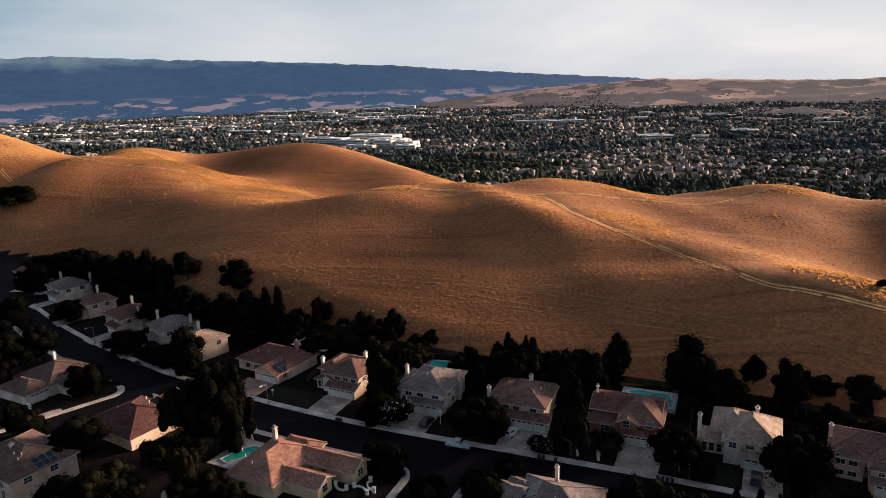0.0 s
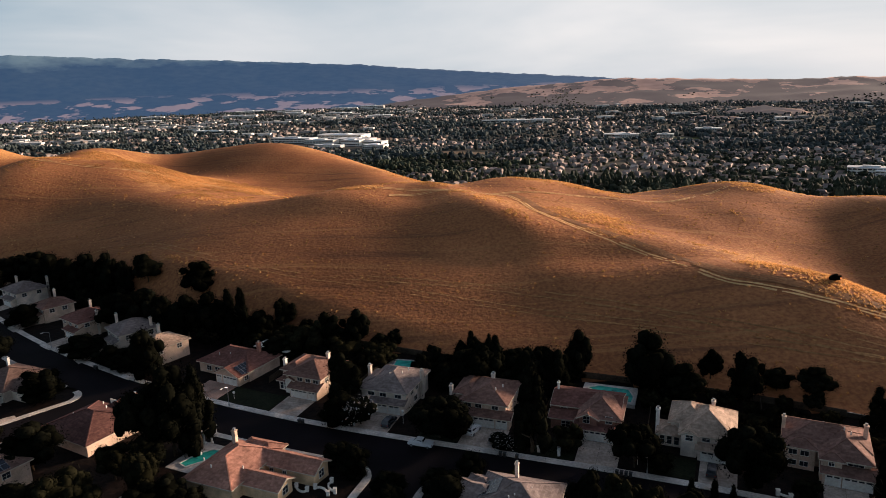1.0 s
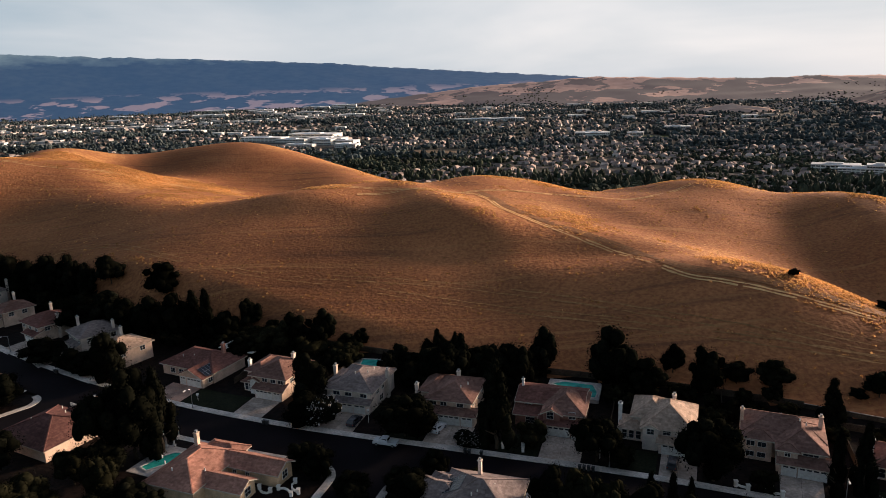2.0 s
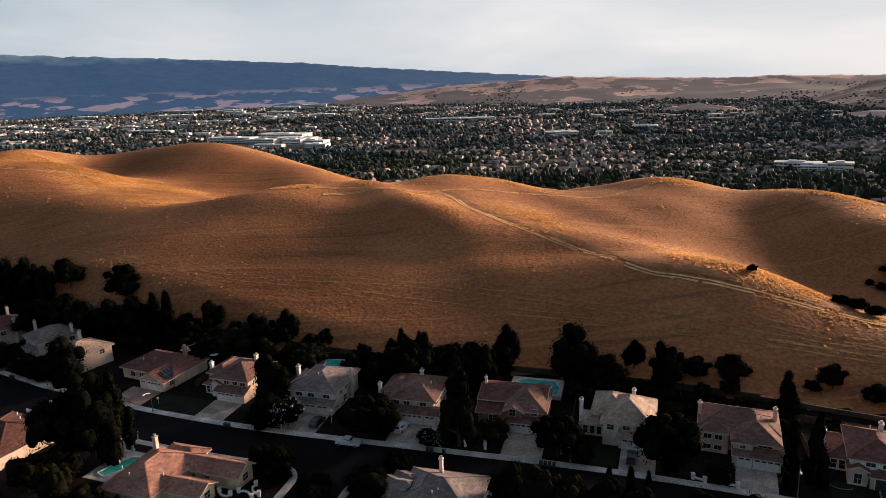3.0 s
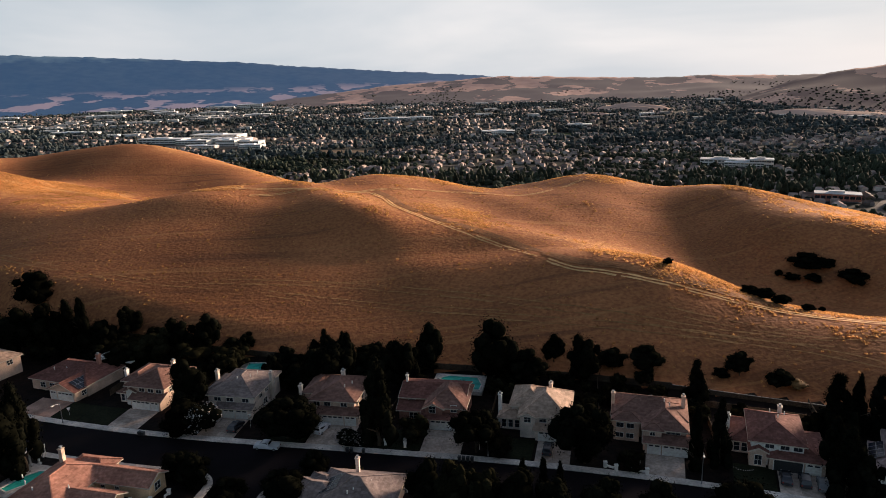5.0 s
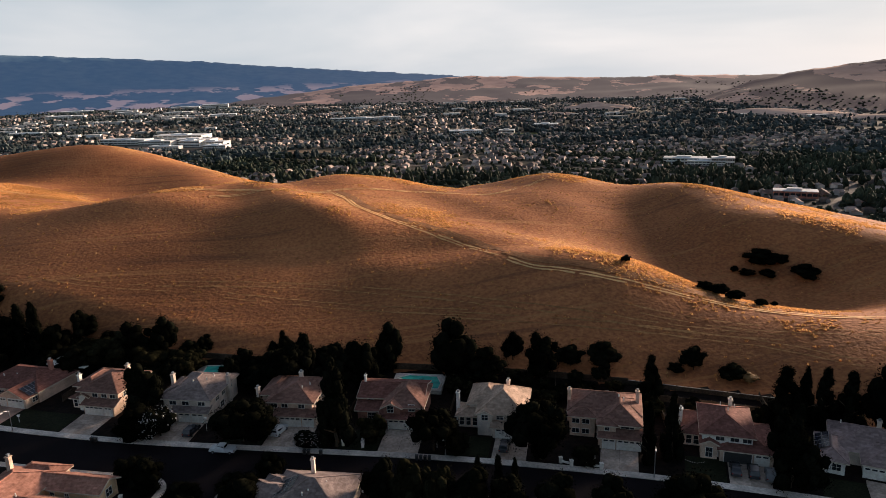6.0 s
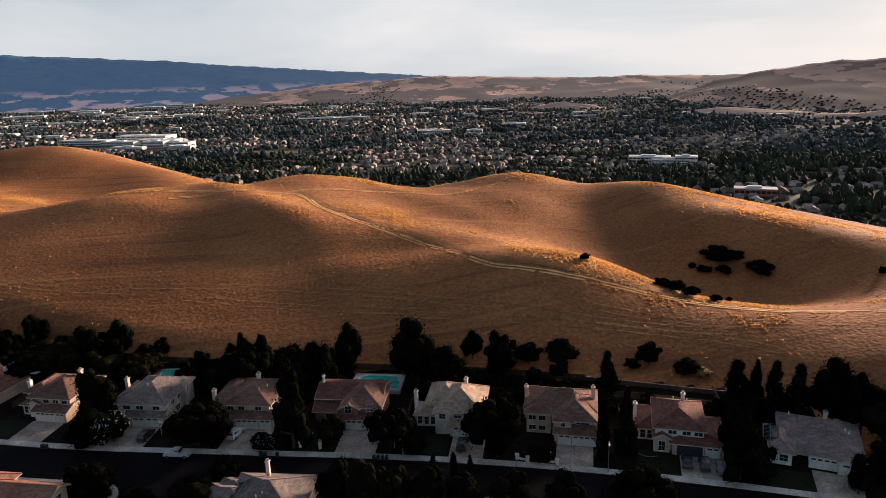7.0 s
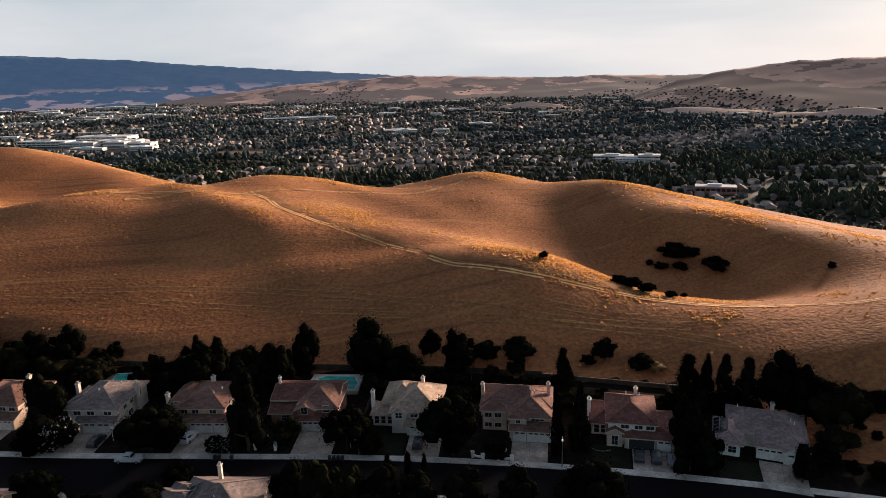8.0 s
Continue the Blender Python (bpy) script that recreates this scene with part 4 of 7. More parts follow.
def house_g():
    rng = random.Random(7)
    h = begin_house(-49.0, "two-storey pale stucco house with red-brown tile roof and white chimney")
    block(h, rng, -4.6, 5.4, 11.4, 23.0, 5.1, "hip", "stucco_tan", "brown")
    block(h, rng, -7.6, -3.0, 14.0, 23.4, 4.9, "hip", "stucco_tan", "brown")
    block(h, rng, -7.4, -4.0, 12.0, 15.0, 2.8, "hip", "stucco_pale", "brown")
    block(h, rng, -4.8, -2.2, 11.0, 13.0, 3.6, "gy", "white", "brown", pitch=0.5, over=0.3)
    block(h, rng, -2.4, 5.4, 9.5, 12.0, 2.7, "shed", "stucco_tan", "brown", pitch=0.38)
    garage(h, 0.3, 9.45, 4.6)
    garage(h, 4.0, 9.45, 1.9)
    for x in (-0.6, 1.8, 4.0):
        window(h, x, 11.4, 3.5, 1.4, 0.95)
    for x in (-6.6, -5.4):
        window(h, x, 12.0, 0.4, 0.9, 1.8, bars=0)
    for y in (14.0, 19.0):
        window(h, 5.4, y, 3.2, 1.5, 1.2, "right")
    chimney(h, -8.2, 16.0, 6.3, "white", 0.9, 1.1, -0.3)
    chimney(h, 2.2, 20.0, 7.8, "stucco_pale")
    driveway(-49.0, -2.8, 5.0, 9.3)
    lawn(-49.0, -11.4, -3.1)


def house_f():
    rng = random.Random(6)
    h = begin_house(-73.0, "single-storey tan house with red tile roof and solar panels")
    block(h, rng, -11.0, 6.6, 12.4, 24.0, 3.2, "hip", "stucco_tan", "red", pitch=0.45)
    block(h, rng, -1.6, 6.2, 9.0, 18.0, 2.8, "gy", "stucco_tan", "red", pitch=0.46)
    garage(h, 3.3, 8.95, 4.4)
    garage(h, -0.4, 8.95, 1.6)
    window(h, -7.5, 12.4, 0.8, 1.6, 1.3)
    window(h, -4.5, 12.4, 0.8, 1.6, 1.3)
    for y in (11.5, 15.0, 20.0):
        window(h, 6.4, y, 0.9, 1.4, 1.2, "right")
    chimney(h, 3.0, 20.4, 7.2, "stucco_red", 1.0, 1.2)
    solar(h, 6.6, 12.8, 2.75, 5.2, 3.4, 0.46, "right", 5, 2)
    for x, y in ((-6.0, 15.0), (-3.0, 16.0)):
        roof_vent(h, x, y, 4.8)
    p = Geo().box(-3.5, 8.5, 25.0, 31.0, 3.45, 3.6)
    for x in (-3.2, 2.5, 8.2):
        p.box(x - 0.08, x + 0.08, 30.6, 30.8, 0.0, 3.45)
    p.make("patio_cover", M["white"], h, "white flat patio cover")
    driveway(-73.0, -4.0, 5.6, 8.9, "paver", label="reddish brick-paved driveway sloping to the street")
    lawn(-73.0, 6.0, 13.0)


def plain_house(u, seed, w, d, front, storeys, wall, tiles, label, turn=0.0, garage_x=None, extra=None, chim=None, drive=True):
    """A house farther up the street: hip-roofed body, side wing, garage under its own roof."""
    rng = random.Random(seed)
    h = begin_house(u, label, turn)
    top = 5.1 if storeys == 2 else 3.1
    block(h, rng, -w / 2, w / 2, front + 1.5, front + d, top, "hip", wall, tiles)
    block(h, rng, -w / 2 - 2.6, 0, front + 4.0, front + d - 1.0, top - 0.5, "hip", wall, tiles)
    gx = garage_x if garage_x is not None else w / 4
    block(h, rng, gx - 3.4, gx + 3.4, front, front + 3.0, 2.7, "shed", wall, tiles, pitch=0.36)
    garage(h, gx, front - 0.05, 4.8)
    for x in (-w / 2 + 1.6, 0.0, w / 2 - 1.6):
        window(h, x, front + 1.5, 3.4 if storeys == 2 else 0.9, 1.5, 1.1)
    for y in (front + 4, front + d - 3):
        window(h, w / 2, y, 3.2 if storeys == 2 else 0.9, 1.5, 1.2, "right")
    for cx, cy in chim or ():
        chimney(h, cx, cy, top + 2.6, "stucco_pale", 0.8, 0.9)
    if drive:
        driveway(u, gx - 2.8, gx + 2.8, front - 0.1, turn=turn)
    return h


house_f(), house_g(), house_h(), house_i(), house_j(), house_k(), house_l(), house_m(), house_n()
plain_house(-101.0, 5, 9.4, 13.0, 6.2, 2, "stucco_tan", "tan", "two-storey tan house with pale shake roof", -2.0, 1.0, chim=((-5.8, 17.0),))
plain_house(-120.5, 4, 10.5, 13.5, 10.0, 2, "stucco_pale", "grey", "two-storey pale house with grey tile roof", -12.0, 1.0, chim=((-7.0, 15.0), (4.5, 21.0)))
plain_house(-141.0, 3, 11.0, 13.0, 7.9, 2, "stucco_tan", "red", "two-storey tan house with red tile roof", 0.0, 2.0, chim=((-6.4, 19.0), (6.2, 15.0)))
plain_house(-163.5, 2, 9.0, 11.0, 7.8, 2, "stucco_tan", "brown", "two-storey tan house with dull brown tile roof", 0.0, 0.0, chim=((-6.4, 17.0),))
plain_house(-190.5, 1, 12.0, 12.0, 7.4, 2, "stucco_pale", "grey", "two-storey pale house with brown-grey tile roof", 8.0, 1.0, chim=((-8.0, 15.0), (3.0, 21.0)))
plain_house(-222.0, 15, 12.0, 13.0, 9.0, 2, "stucco_pale", "brown", "two-storey pale house at the end of the street", 14.0, 2.0, chim=((-4.0, 20.0),))


def house_s4():
    rng = random.Random(24)
    h = begin_house(-40.0, "sprawling golden stucco house with terracotta tile roof", pivot=-22.0)
    block(h, rng, -7.6, 3.0, -31.5, -17.0, 3.3, "hip", "stucco_gold", "orange", pitch=0.46)
    block(h, rng, 0.0, 14.2, -21.6, -16.8, 3.0, "gx", "stucco_gold", "orange", pitch=0.5)
    block(h, rng, 0.0, 11.0, -28.6, -24.2, 2.9, "gx", "stucco_gold", "orange", pitch=0.5)
    block(h, rng, -5.5, 2.5, -19.0, -14.6, 3.0, "hip", "stucco_gold", "orange", pitch=0.5)
    window(h, 14.2, -19.2, 0.8, 1.6, 1.5, "right")
    window(h, 11.0, -26.4, 0.8, 1.6, 1.5, "right")
    for x in (4.5, 7.5):
        window(h, x, -21.6, 0.8, 0.8, 1.2)
    chimney(h, -5.6, -19.5, 7.0, "stucco_tan", 1.0, 1.0)
    for x, y in ((-8.5, -26.0), (-6.5, -27.5), (-3.5, -29.0), (2.5, -27.2)):
        roof_vent(h, x, y, 4.9)


def house_s5():
    rng = random.Random(25)
    h = begin_house(9.0, "tan house with greyish tile roof and a bank of solar panels", pivot=-18.0)
    block(h, rng, -3.0, 10.5, -25.0, -12.6, 3.4, "hip", "stucco_tan", "grey", pitch=0.46)
    block(h, rng, -8.0, 1.0, -22.5, -15.4, 3.0, "hip", "stucco_tan", "grey", pitch=0.46)
    block(h, rng, -6.0, -1.0, -18.0, -13.6, 3.0, "hip", "stucco_tan", "grey", pitch=0.46)
    chimney(h, 2.6, -14.6, 7.2, "stucco_pale", 0.8, 0.8)
    solar(h, -3.5, -18.8, 3.25, 4.6, 4.6, 0.46, "left", 3, 3)
    for k in range(5):
        roof_vent(h, 3.0 + 0.8 * k, -22.0 + 0.9 * k, 5.2)


def house_s2():
    rng = random.Random(22)
    h = begin_house(-84.0, "single-storey house with dark red tile roof and brick chimney", v=-5.5, pivot=-18.0)
    block(h, rng, -8.0, 8.4, -25.0, -11.0, 3.0, "hip", "stucco_tan", "red_shaded", pitch=0.40)
    block(h, rng, -4.0, 5.0, -14.0, -8.0, 3.0, "hip", "stucco_tan", "red_shaded", pitch=0.40)
    chimney(h, 5.4, -10.4, 7.4, "stucco_red", 0.9, 0.9)
    for x, y in ((-2.0, -13.5), (0.5, -14.5), (3.0, -14.0), (-3.0, -20.0)):
        roof_vent(h, x, y, 5.0)
    Geo().box(-9.0, 2.0, -7.3, -7.1, 0.0, 1.9).make("garden_wall", M["white"], h)


def house_s1():
    rng = random.Random(21)
    h = begin_house(-121.0, "corner house with brown hip roofs and white garage door", v=-13.8, turn=10.0, pivot=-10.0)
    block(h, rng, -11.0, 3.0, -12.0, 1.0, 3.1, "hip", "stucco_pale", "brown_shaded", pitch=0.42)
    block(h, rng, -9.0, 2.4, -18.0, -10.5, 2.9, "hip", "stucco_pale", "brown_shaded", pitch=0.42)
    block(h, rng, 2.0, 9.0, -10.0, -3.0, 2.9, "gx", "stucco_pale", "brown_shaded", pitch=0.42)
    garage(h, 2.42, -14.6, 4.8, face="right")
    window(h, 9.0, -6.5, 0.8, 1.8, 1.3, "right")
    chimney(h, -8.0, -3.0, 6.6, "white", 0.8, 0.8)


def house_s3():
    rng = random.Random(23)
    h = begin_house(-89.0, "two-storey tan house with brown tile roof and solar panels", v=-7.0, pivot=-40.0)
    block(h, rng, -9.0, 8.0, -47.0, -34.5, 5.1, "hip", "stucco_tan", "brown_shaded", pitch=0.42)
    block(h, rng, -9.0, 1.0, -50.0, -44.0, 5.0, "hip", "stucco_tan", "brown_shaded", pitch=0.42)
    for x in (2.2, 4.4):
        window(h, x, -47.0, 2.6, 1.3, 1.9)
        window(h, x, -47.0, 0.4, 1.3, 1.7)
    for y in (-44.0, -39.0):
        window(h, 8.0, y, 3.2, 1.5, 1.2, "right")
    chimney(h, -1.0, -42.0, 7.6, "stucco_pale", 0.9, 0.9)
    solar(h, 0.0, -36.0, 5.2, 3.0, 3.0, -0.42, "front", 3, 1)
    solar(h, 8.2, -40.0, 5.0, 4.0, 3.0, 0.42, "right", 3, 2)
    for x, y in ((2.0, -43.0), (3.6, -42.4), (-3.0, -43.5), (4.6, -43.6)):
        roof_vent(h, x, y, 7.0)


house_s1(), house_s2(), house_s3(), house_s4(), house_s5()
for hu, hs in ((41.0, 31), (57.0, 32)):
    hr = random.Random(hs)
    hh = begin_house(hu, "house with brown tile roof behind dark street trees", pivot=-27.0)
    block(hh, hr, -6.0, 6.0, -34.0, -21.0, 3.2, "hip", "stucco_tan", "brown", pitch=0.42)
    block(hh, hr, -2.0, 6.0, -24.0, -19.0, 3.0, "hip", "stucco_tan", "brown", pitch=0.42)
    garage(hh, 2.0, -34.05, 4.8)


# ---- trees ----
def crown_mesh(name, seed, n_clump, leaf, mats, shape="round", density=46, core=0.72):
    """A crown one unit in radius and two high round the origin: an uneven leafy core and many small leaf blades in clumps."""
    rng = random.Random(seed)
    verts, faces, idx = [], [], []

    def blob(c, r, seed2):
        bm = bmesh.new()
        bmesh.ops.create_icosphere(bm, subdivisions=2, radius=1.0)
        n = len(verts)
        for v in bm.verts:
            k = 1 + 0.34 * noise.noise(v.co * 1.7 + Vector((seed2, seed, 0))) + 0.22 * noise.noise(v.co * 4.1 + Vector((0, seed2, seed)))
            p = v.co * k * r + c
            verts.append(tuple(p))
        for f in bm.faces:
            faces.append(tuple(n + v.index for v in f.verts))
            idx.append(0)
        bm.free()

    centres = []
    for i in range(n_clump):
        if shape == "cone":
            h = rng.random() ** 0.8
            r = (1 - h) * 0.72 * math.sqrt(rng.random()) + 0.05
            a = rng.random() * 6.283
            c = Vector((r * math.cos(a), r * math.sin(a), -0.95 + 1.85 * h))
            s = 0.16 + 0.22 * (1 - h)
        elif shape == "wide":
            a, r = rng.random() * 6.283, math.sqrt(rng.random()) * 0.85
            c = Vector((r * math.cos(a), r * math.sin(a), (rng.random() - 0.35) * 0.9 * (1.1 - r)))
            s = 0.24 + 0.16 * rng.random()
        else:
            d = Vector((rng.gauss(0, 1), rng.gauss(0, 1), rng.gauss(0, 0.9))).normalized()
            c = d * (0.46 + 0.30 * rng.random())
            c.z *= 1.08
            s = 0.24 + 0.16 * rng.random()
        centres.append((c, s))
    for q, (c, s) in enumerate(centres):
        blob(c, s * core, q * 3.7)
    if shape == "round":
        blob(Vector((0, 0, -0.04)), 0.60, 91.0)
    for c, s in centres:
        for _ in range(density):
            d = Vector((rng.gauss(0, 1), rng.gauss(0, 1), rng.gauss(0, 1))).normalized()
            p = c + d * s * (0.70 + 0.52 * rng.random())
            a = Vector((rng.gauss(0, 1), rng.gauss(0, 1), rng.gauss(0, 0.7))).normalized()
            b = a.cross(d + Vector((0.01, 0.02, 0.03))).normalized()
            w = leaf * (0.6 + 0.8 * rng.random())
            n = len(verts)
            verts.extend([tuple(p - a * w), tuple(p + b * w * 0.55), tuple(p + a * w), tuple(p - b * w * 0.55)])
            faces.append((n, n + 1, n + 2, n + 3))
            idx.append(1 if len(mats) > 1 and rng.random() < 0.6 else 0)
    me = bpy.data.meshes.new(name)
    me.from_pydata(verts, [], faces)
    for m in mats:
        me.materials.append(m)
    me.polygons.foreach_set("material_index", np.array(idx, dtype=np.int32))
    me.polygons.foreach_set("use_smooth", np.ones(len(faces), dtype=bool))
    me.update()
    return me


def trunk_mesh(seed, limbs=5, lean=0.1):
    """A tapered trunk one unit high with limbs that reach into the crown."""
    rng = random.Random(seed)
    g = Geo()
    a, r = Vector((0, 0, -0.06)), 0.042
    for k in range(4):
        b = Vector((lean * (rng.random() - 0.5) * (k + 1) * 0.3, lean * (rng.random() - 0.5) * (k + 1) * 0.3, 0.18 * (k + 1)))
        g.tube(a, b, r, r * 0.8, 7)
        a, r = b, r * 0.8
    for k in range(limbs):
        t = rng.random() * 6.283
        p = Vector((0, 0, 0.32 + 0.08 * k))
        q = p + Vector((math.cos(t) * 0.26, math.sin(t) * 0.26, 0.2 + 0.12 * rng.random()))
        g.tube(p, q, 0.018, 0.009, 5)
    me_ob = g.make("trunk", M["bark"])
    me = me_ob.data
    bpy.data.objects.remove(me_ob)
    return me


TRUNKS = [trunk_mesh(s) for s in (1, 2, 3)]
CROWNS = {
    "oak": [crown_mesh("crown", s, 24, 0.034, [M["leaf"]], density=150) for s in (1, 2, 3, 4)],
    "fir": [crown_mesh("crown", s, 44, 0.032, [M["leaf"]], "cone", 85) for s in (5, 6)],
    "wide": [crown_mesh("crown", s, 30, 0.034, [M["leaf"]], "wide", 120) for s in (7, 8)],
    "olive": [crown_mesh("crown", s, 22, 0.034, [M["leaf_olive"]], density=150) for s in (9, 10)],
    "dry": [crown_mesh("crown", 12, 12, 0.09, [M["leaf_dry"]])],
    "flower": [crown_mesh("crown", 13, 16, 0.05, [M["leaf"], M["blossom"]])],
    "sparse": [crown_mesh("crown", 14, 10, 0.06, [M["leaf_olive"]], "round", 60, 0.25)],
}
LABELS = {
    "oak": "dark round-crowned evergreen tree", "fir": "dark conical evergreen tree", "wide": "dark broad-crowned tree",
    "olive": "olive-green leafy garden tree", "dry": "small rust-brown dry tree", "flower": "dark tree with clusters of white blossom",
    "sparse": "thin sparse tree with bare limbs"}
tree_rng = random.Random(77)


def plant(x, y, height, radius, kind, shrub=False, where="beside the houses", group=""):
    """A tree or a shrub of true size on the ground."""
    z = float(land(x, y))
    name = "shrub" if shrub else "tree"
    label = LABELS[kind].replace("tree", "shrub" if shrub else "tree") + " " + where
    ob = empty(name, pose(x, y, z, 0, 0, tree_rng.uniform(0, 360)), label, name, group or ("garden trees" if not shrub else "shrubs"))
    crown = new("crown", tree_rng.choice(CROWNS[kind]))
    crown.parent = ob
    low = 0.02 if shrub else (0.02 if kind == "fir" else 0.05)
    half = height * (1 - low) / 2
    rr = radius * {"fir": 1.5, "wide": 1.0}.get(kind, 1.2)
    crown.matrix_basis = Matrix.LocRotScale((0, 0, height * low + half * 0.96), Euler((0, 0, 0)), (rr * tree_rng.uniform(0.92, 1.1), rr * tree_rng.uniform(0.92, 1.1), half * 1.02))
    trunk = new("trunk", tree_rng.choice(TRUNKS))
    trunk.parent = ob
    k = height * (0.55 if not shrub else 0.4)
    trunk.matrix_basis = Matrix.LocRotScale((0, 0, 0), Euler((0, 0, 0)), (k * 1.1, k * 1.1, k))
    return ob


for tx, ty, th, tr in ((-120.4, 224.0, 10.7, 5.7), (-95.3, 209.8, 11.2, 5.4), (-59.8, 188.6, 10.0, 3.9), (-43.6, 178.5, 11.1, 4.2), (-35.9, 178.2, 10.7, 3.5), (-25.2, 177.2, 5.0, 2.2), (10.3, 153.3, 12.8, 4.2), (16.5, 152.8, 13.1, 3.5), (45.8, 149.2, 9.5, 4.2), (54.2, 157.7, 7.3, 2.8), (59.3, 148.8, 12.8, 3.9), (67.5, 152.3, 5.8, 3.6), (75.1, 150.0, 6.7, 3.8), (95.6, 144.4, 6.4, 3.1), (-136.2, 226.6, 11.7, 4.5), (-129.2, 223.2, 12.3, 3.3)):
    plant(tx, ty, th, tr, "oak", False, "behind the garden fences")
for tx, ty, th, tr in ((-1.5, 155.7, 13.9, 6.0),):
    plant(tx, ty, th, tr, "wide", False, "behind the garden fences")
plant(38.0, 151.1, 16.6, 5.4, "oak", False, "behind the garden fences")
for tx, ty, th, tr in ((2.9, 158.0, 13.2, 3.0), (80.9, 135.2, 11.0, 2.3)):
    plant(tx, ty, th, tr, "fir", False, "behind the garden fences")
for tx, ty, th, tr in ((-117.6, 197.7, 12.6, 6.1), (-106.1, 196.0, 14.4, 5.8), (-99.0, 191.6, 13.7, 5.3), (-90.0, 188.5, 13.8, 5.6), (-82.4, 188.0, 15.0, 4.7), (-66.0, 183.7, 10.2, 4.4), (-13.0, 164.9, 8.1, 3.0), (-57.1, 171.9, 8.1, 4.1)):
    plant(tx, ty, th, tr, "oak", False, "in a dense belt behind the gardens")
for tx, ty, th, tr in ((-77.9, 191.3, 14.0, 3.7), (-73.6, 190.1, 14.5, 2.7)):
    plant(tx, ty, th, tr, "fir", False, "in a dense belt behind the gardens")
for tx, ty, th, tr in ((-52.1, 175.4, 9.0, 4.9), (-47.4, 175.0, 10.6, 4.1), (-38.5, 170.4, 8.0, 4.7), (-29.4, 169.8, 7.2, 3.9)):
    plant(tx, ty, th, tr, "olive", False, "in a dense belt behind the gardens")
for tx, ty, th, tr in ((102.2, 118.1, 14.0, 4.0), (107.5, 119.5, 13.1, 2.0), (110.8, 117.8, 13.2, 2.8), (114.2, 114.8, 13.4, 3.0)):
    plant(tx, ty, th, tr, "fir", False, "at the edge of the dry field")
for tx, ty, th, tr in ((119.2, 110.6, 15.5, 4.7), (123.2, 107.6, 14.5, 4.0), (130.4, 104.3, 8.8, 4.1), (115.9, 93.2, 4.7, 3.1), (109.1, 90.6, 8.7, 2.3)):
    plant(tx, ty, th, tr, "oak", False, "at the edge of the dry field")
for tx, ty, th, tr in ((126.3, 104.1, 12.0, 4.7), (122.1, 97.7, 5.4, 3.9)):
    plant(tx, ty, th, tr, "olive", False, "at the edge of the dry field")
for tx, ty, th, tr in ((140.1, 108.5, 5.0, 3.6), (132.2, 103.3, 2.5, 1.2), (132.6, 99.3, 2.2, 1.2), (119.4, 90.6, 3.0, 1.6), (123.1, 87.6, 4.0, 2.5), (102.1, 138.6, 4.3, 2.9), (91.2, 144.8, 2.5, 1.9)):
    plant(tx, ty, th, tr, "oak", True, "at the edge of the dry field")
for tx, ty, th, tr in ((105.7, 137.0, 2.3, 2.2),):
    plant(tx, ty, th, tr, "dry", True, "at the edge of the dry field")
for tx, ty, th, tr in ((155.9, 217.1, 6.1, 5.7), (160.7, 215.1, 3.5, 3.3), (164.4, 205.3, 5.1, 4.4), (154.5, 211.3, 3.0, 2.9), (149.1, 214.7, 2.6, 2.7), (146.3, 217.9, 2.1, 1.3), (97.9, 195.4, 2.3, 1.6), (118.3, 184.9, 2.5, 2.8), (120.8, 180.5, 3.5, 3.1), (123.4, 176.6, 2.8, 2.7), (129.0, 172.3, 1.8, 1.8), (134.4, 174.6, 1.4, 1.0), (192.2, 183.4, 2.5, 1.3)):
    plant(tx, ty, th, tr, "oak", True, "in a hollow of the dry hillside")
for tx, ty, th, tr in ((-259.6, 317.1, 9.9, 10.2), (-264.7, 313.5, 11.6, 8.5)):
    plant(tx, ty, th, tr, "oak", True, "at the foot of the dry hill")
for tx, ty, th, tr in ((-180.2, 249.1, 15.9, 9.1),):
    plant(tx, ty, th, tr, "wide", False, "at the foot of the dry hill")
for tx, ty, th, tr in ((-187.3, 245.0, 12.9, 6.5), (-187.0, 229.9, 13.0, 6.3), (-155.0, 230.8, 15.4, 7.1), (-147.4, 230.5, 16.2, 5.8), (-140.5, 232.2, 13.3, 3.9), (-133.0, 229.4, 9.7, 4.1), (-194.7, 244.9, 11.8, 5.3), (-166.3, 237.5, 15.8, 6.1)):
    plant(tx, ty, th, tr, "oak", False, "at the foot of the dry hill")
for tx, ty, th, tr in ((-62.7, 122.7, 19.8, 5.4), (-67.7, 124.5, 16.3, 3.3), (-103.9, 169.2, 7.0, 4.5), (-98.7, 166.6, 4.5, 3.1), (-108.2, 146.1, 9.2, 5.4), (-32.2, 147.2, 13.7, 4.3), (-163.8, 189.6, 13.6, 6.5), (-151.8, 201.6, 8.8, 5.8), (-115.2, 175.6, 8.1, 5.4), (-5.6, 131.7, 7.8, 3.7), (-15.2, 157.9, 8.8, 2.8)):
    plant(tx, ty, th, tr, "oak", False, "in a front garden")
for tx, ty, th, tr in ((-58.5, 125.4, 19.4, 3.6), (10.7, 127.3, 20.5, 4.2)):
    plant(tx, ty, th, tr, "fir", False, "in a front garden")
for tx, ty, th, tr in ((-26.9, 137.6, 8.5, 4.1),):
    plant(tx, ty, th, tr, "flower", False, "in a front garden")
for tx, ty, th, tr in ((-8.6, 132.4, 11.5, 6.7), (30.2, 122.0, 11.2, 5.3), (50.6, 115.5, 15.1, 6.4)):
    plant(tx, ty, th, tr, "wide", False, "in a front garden")
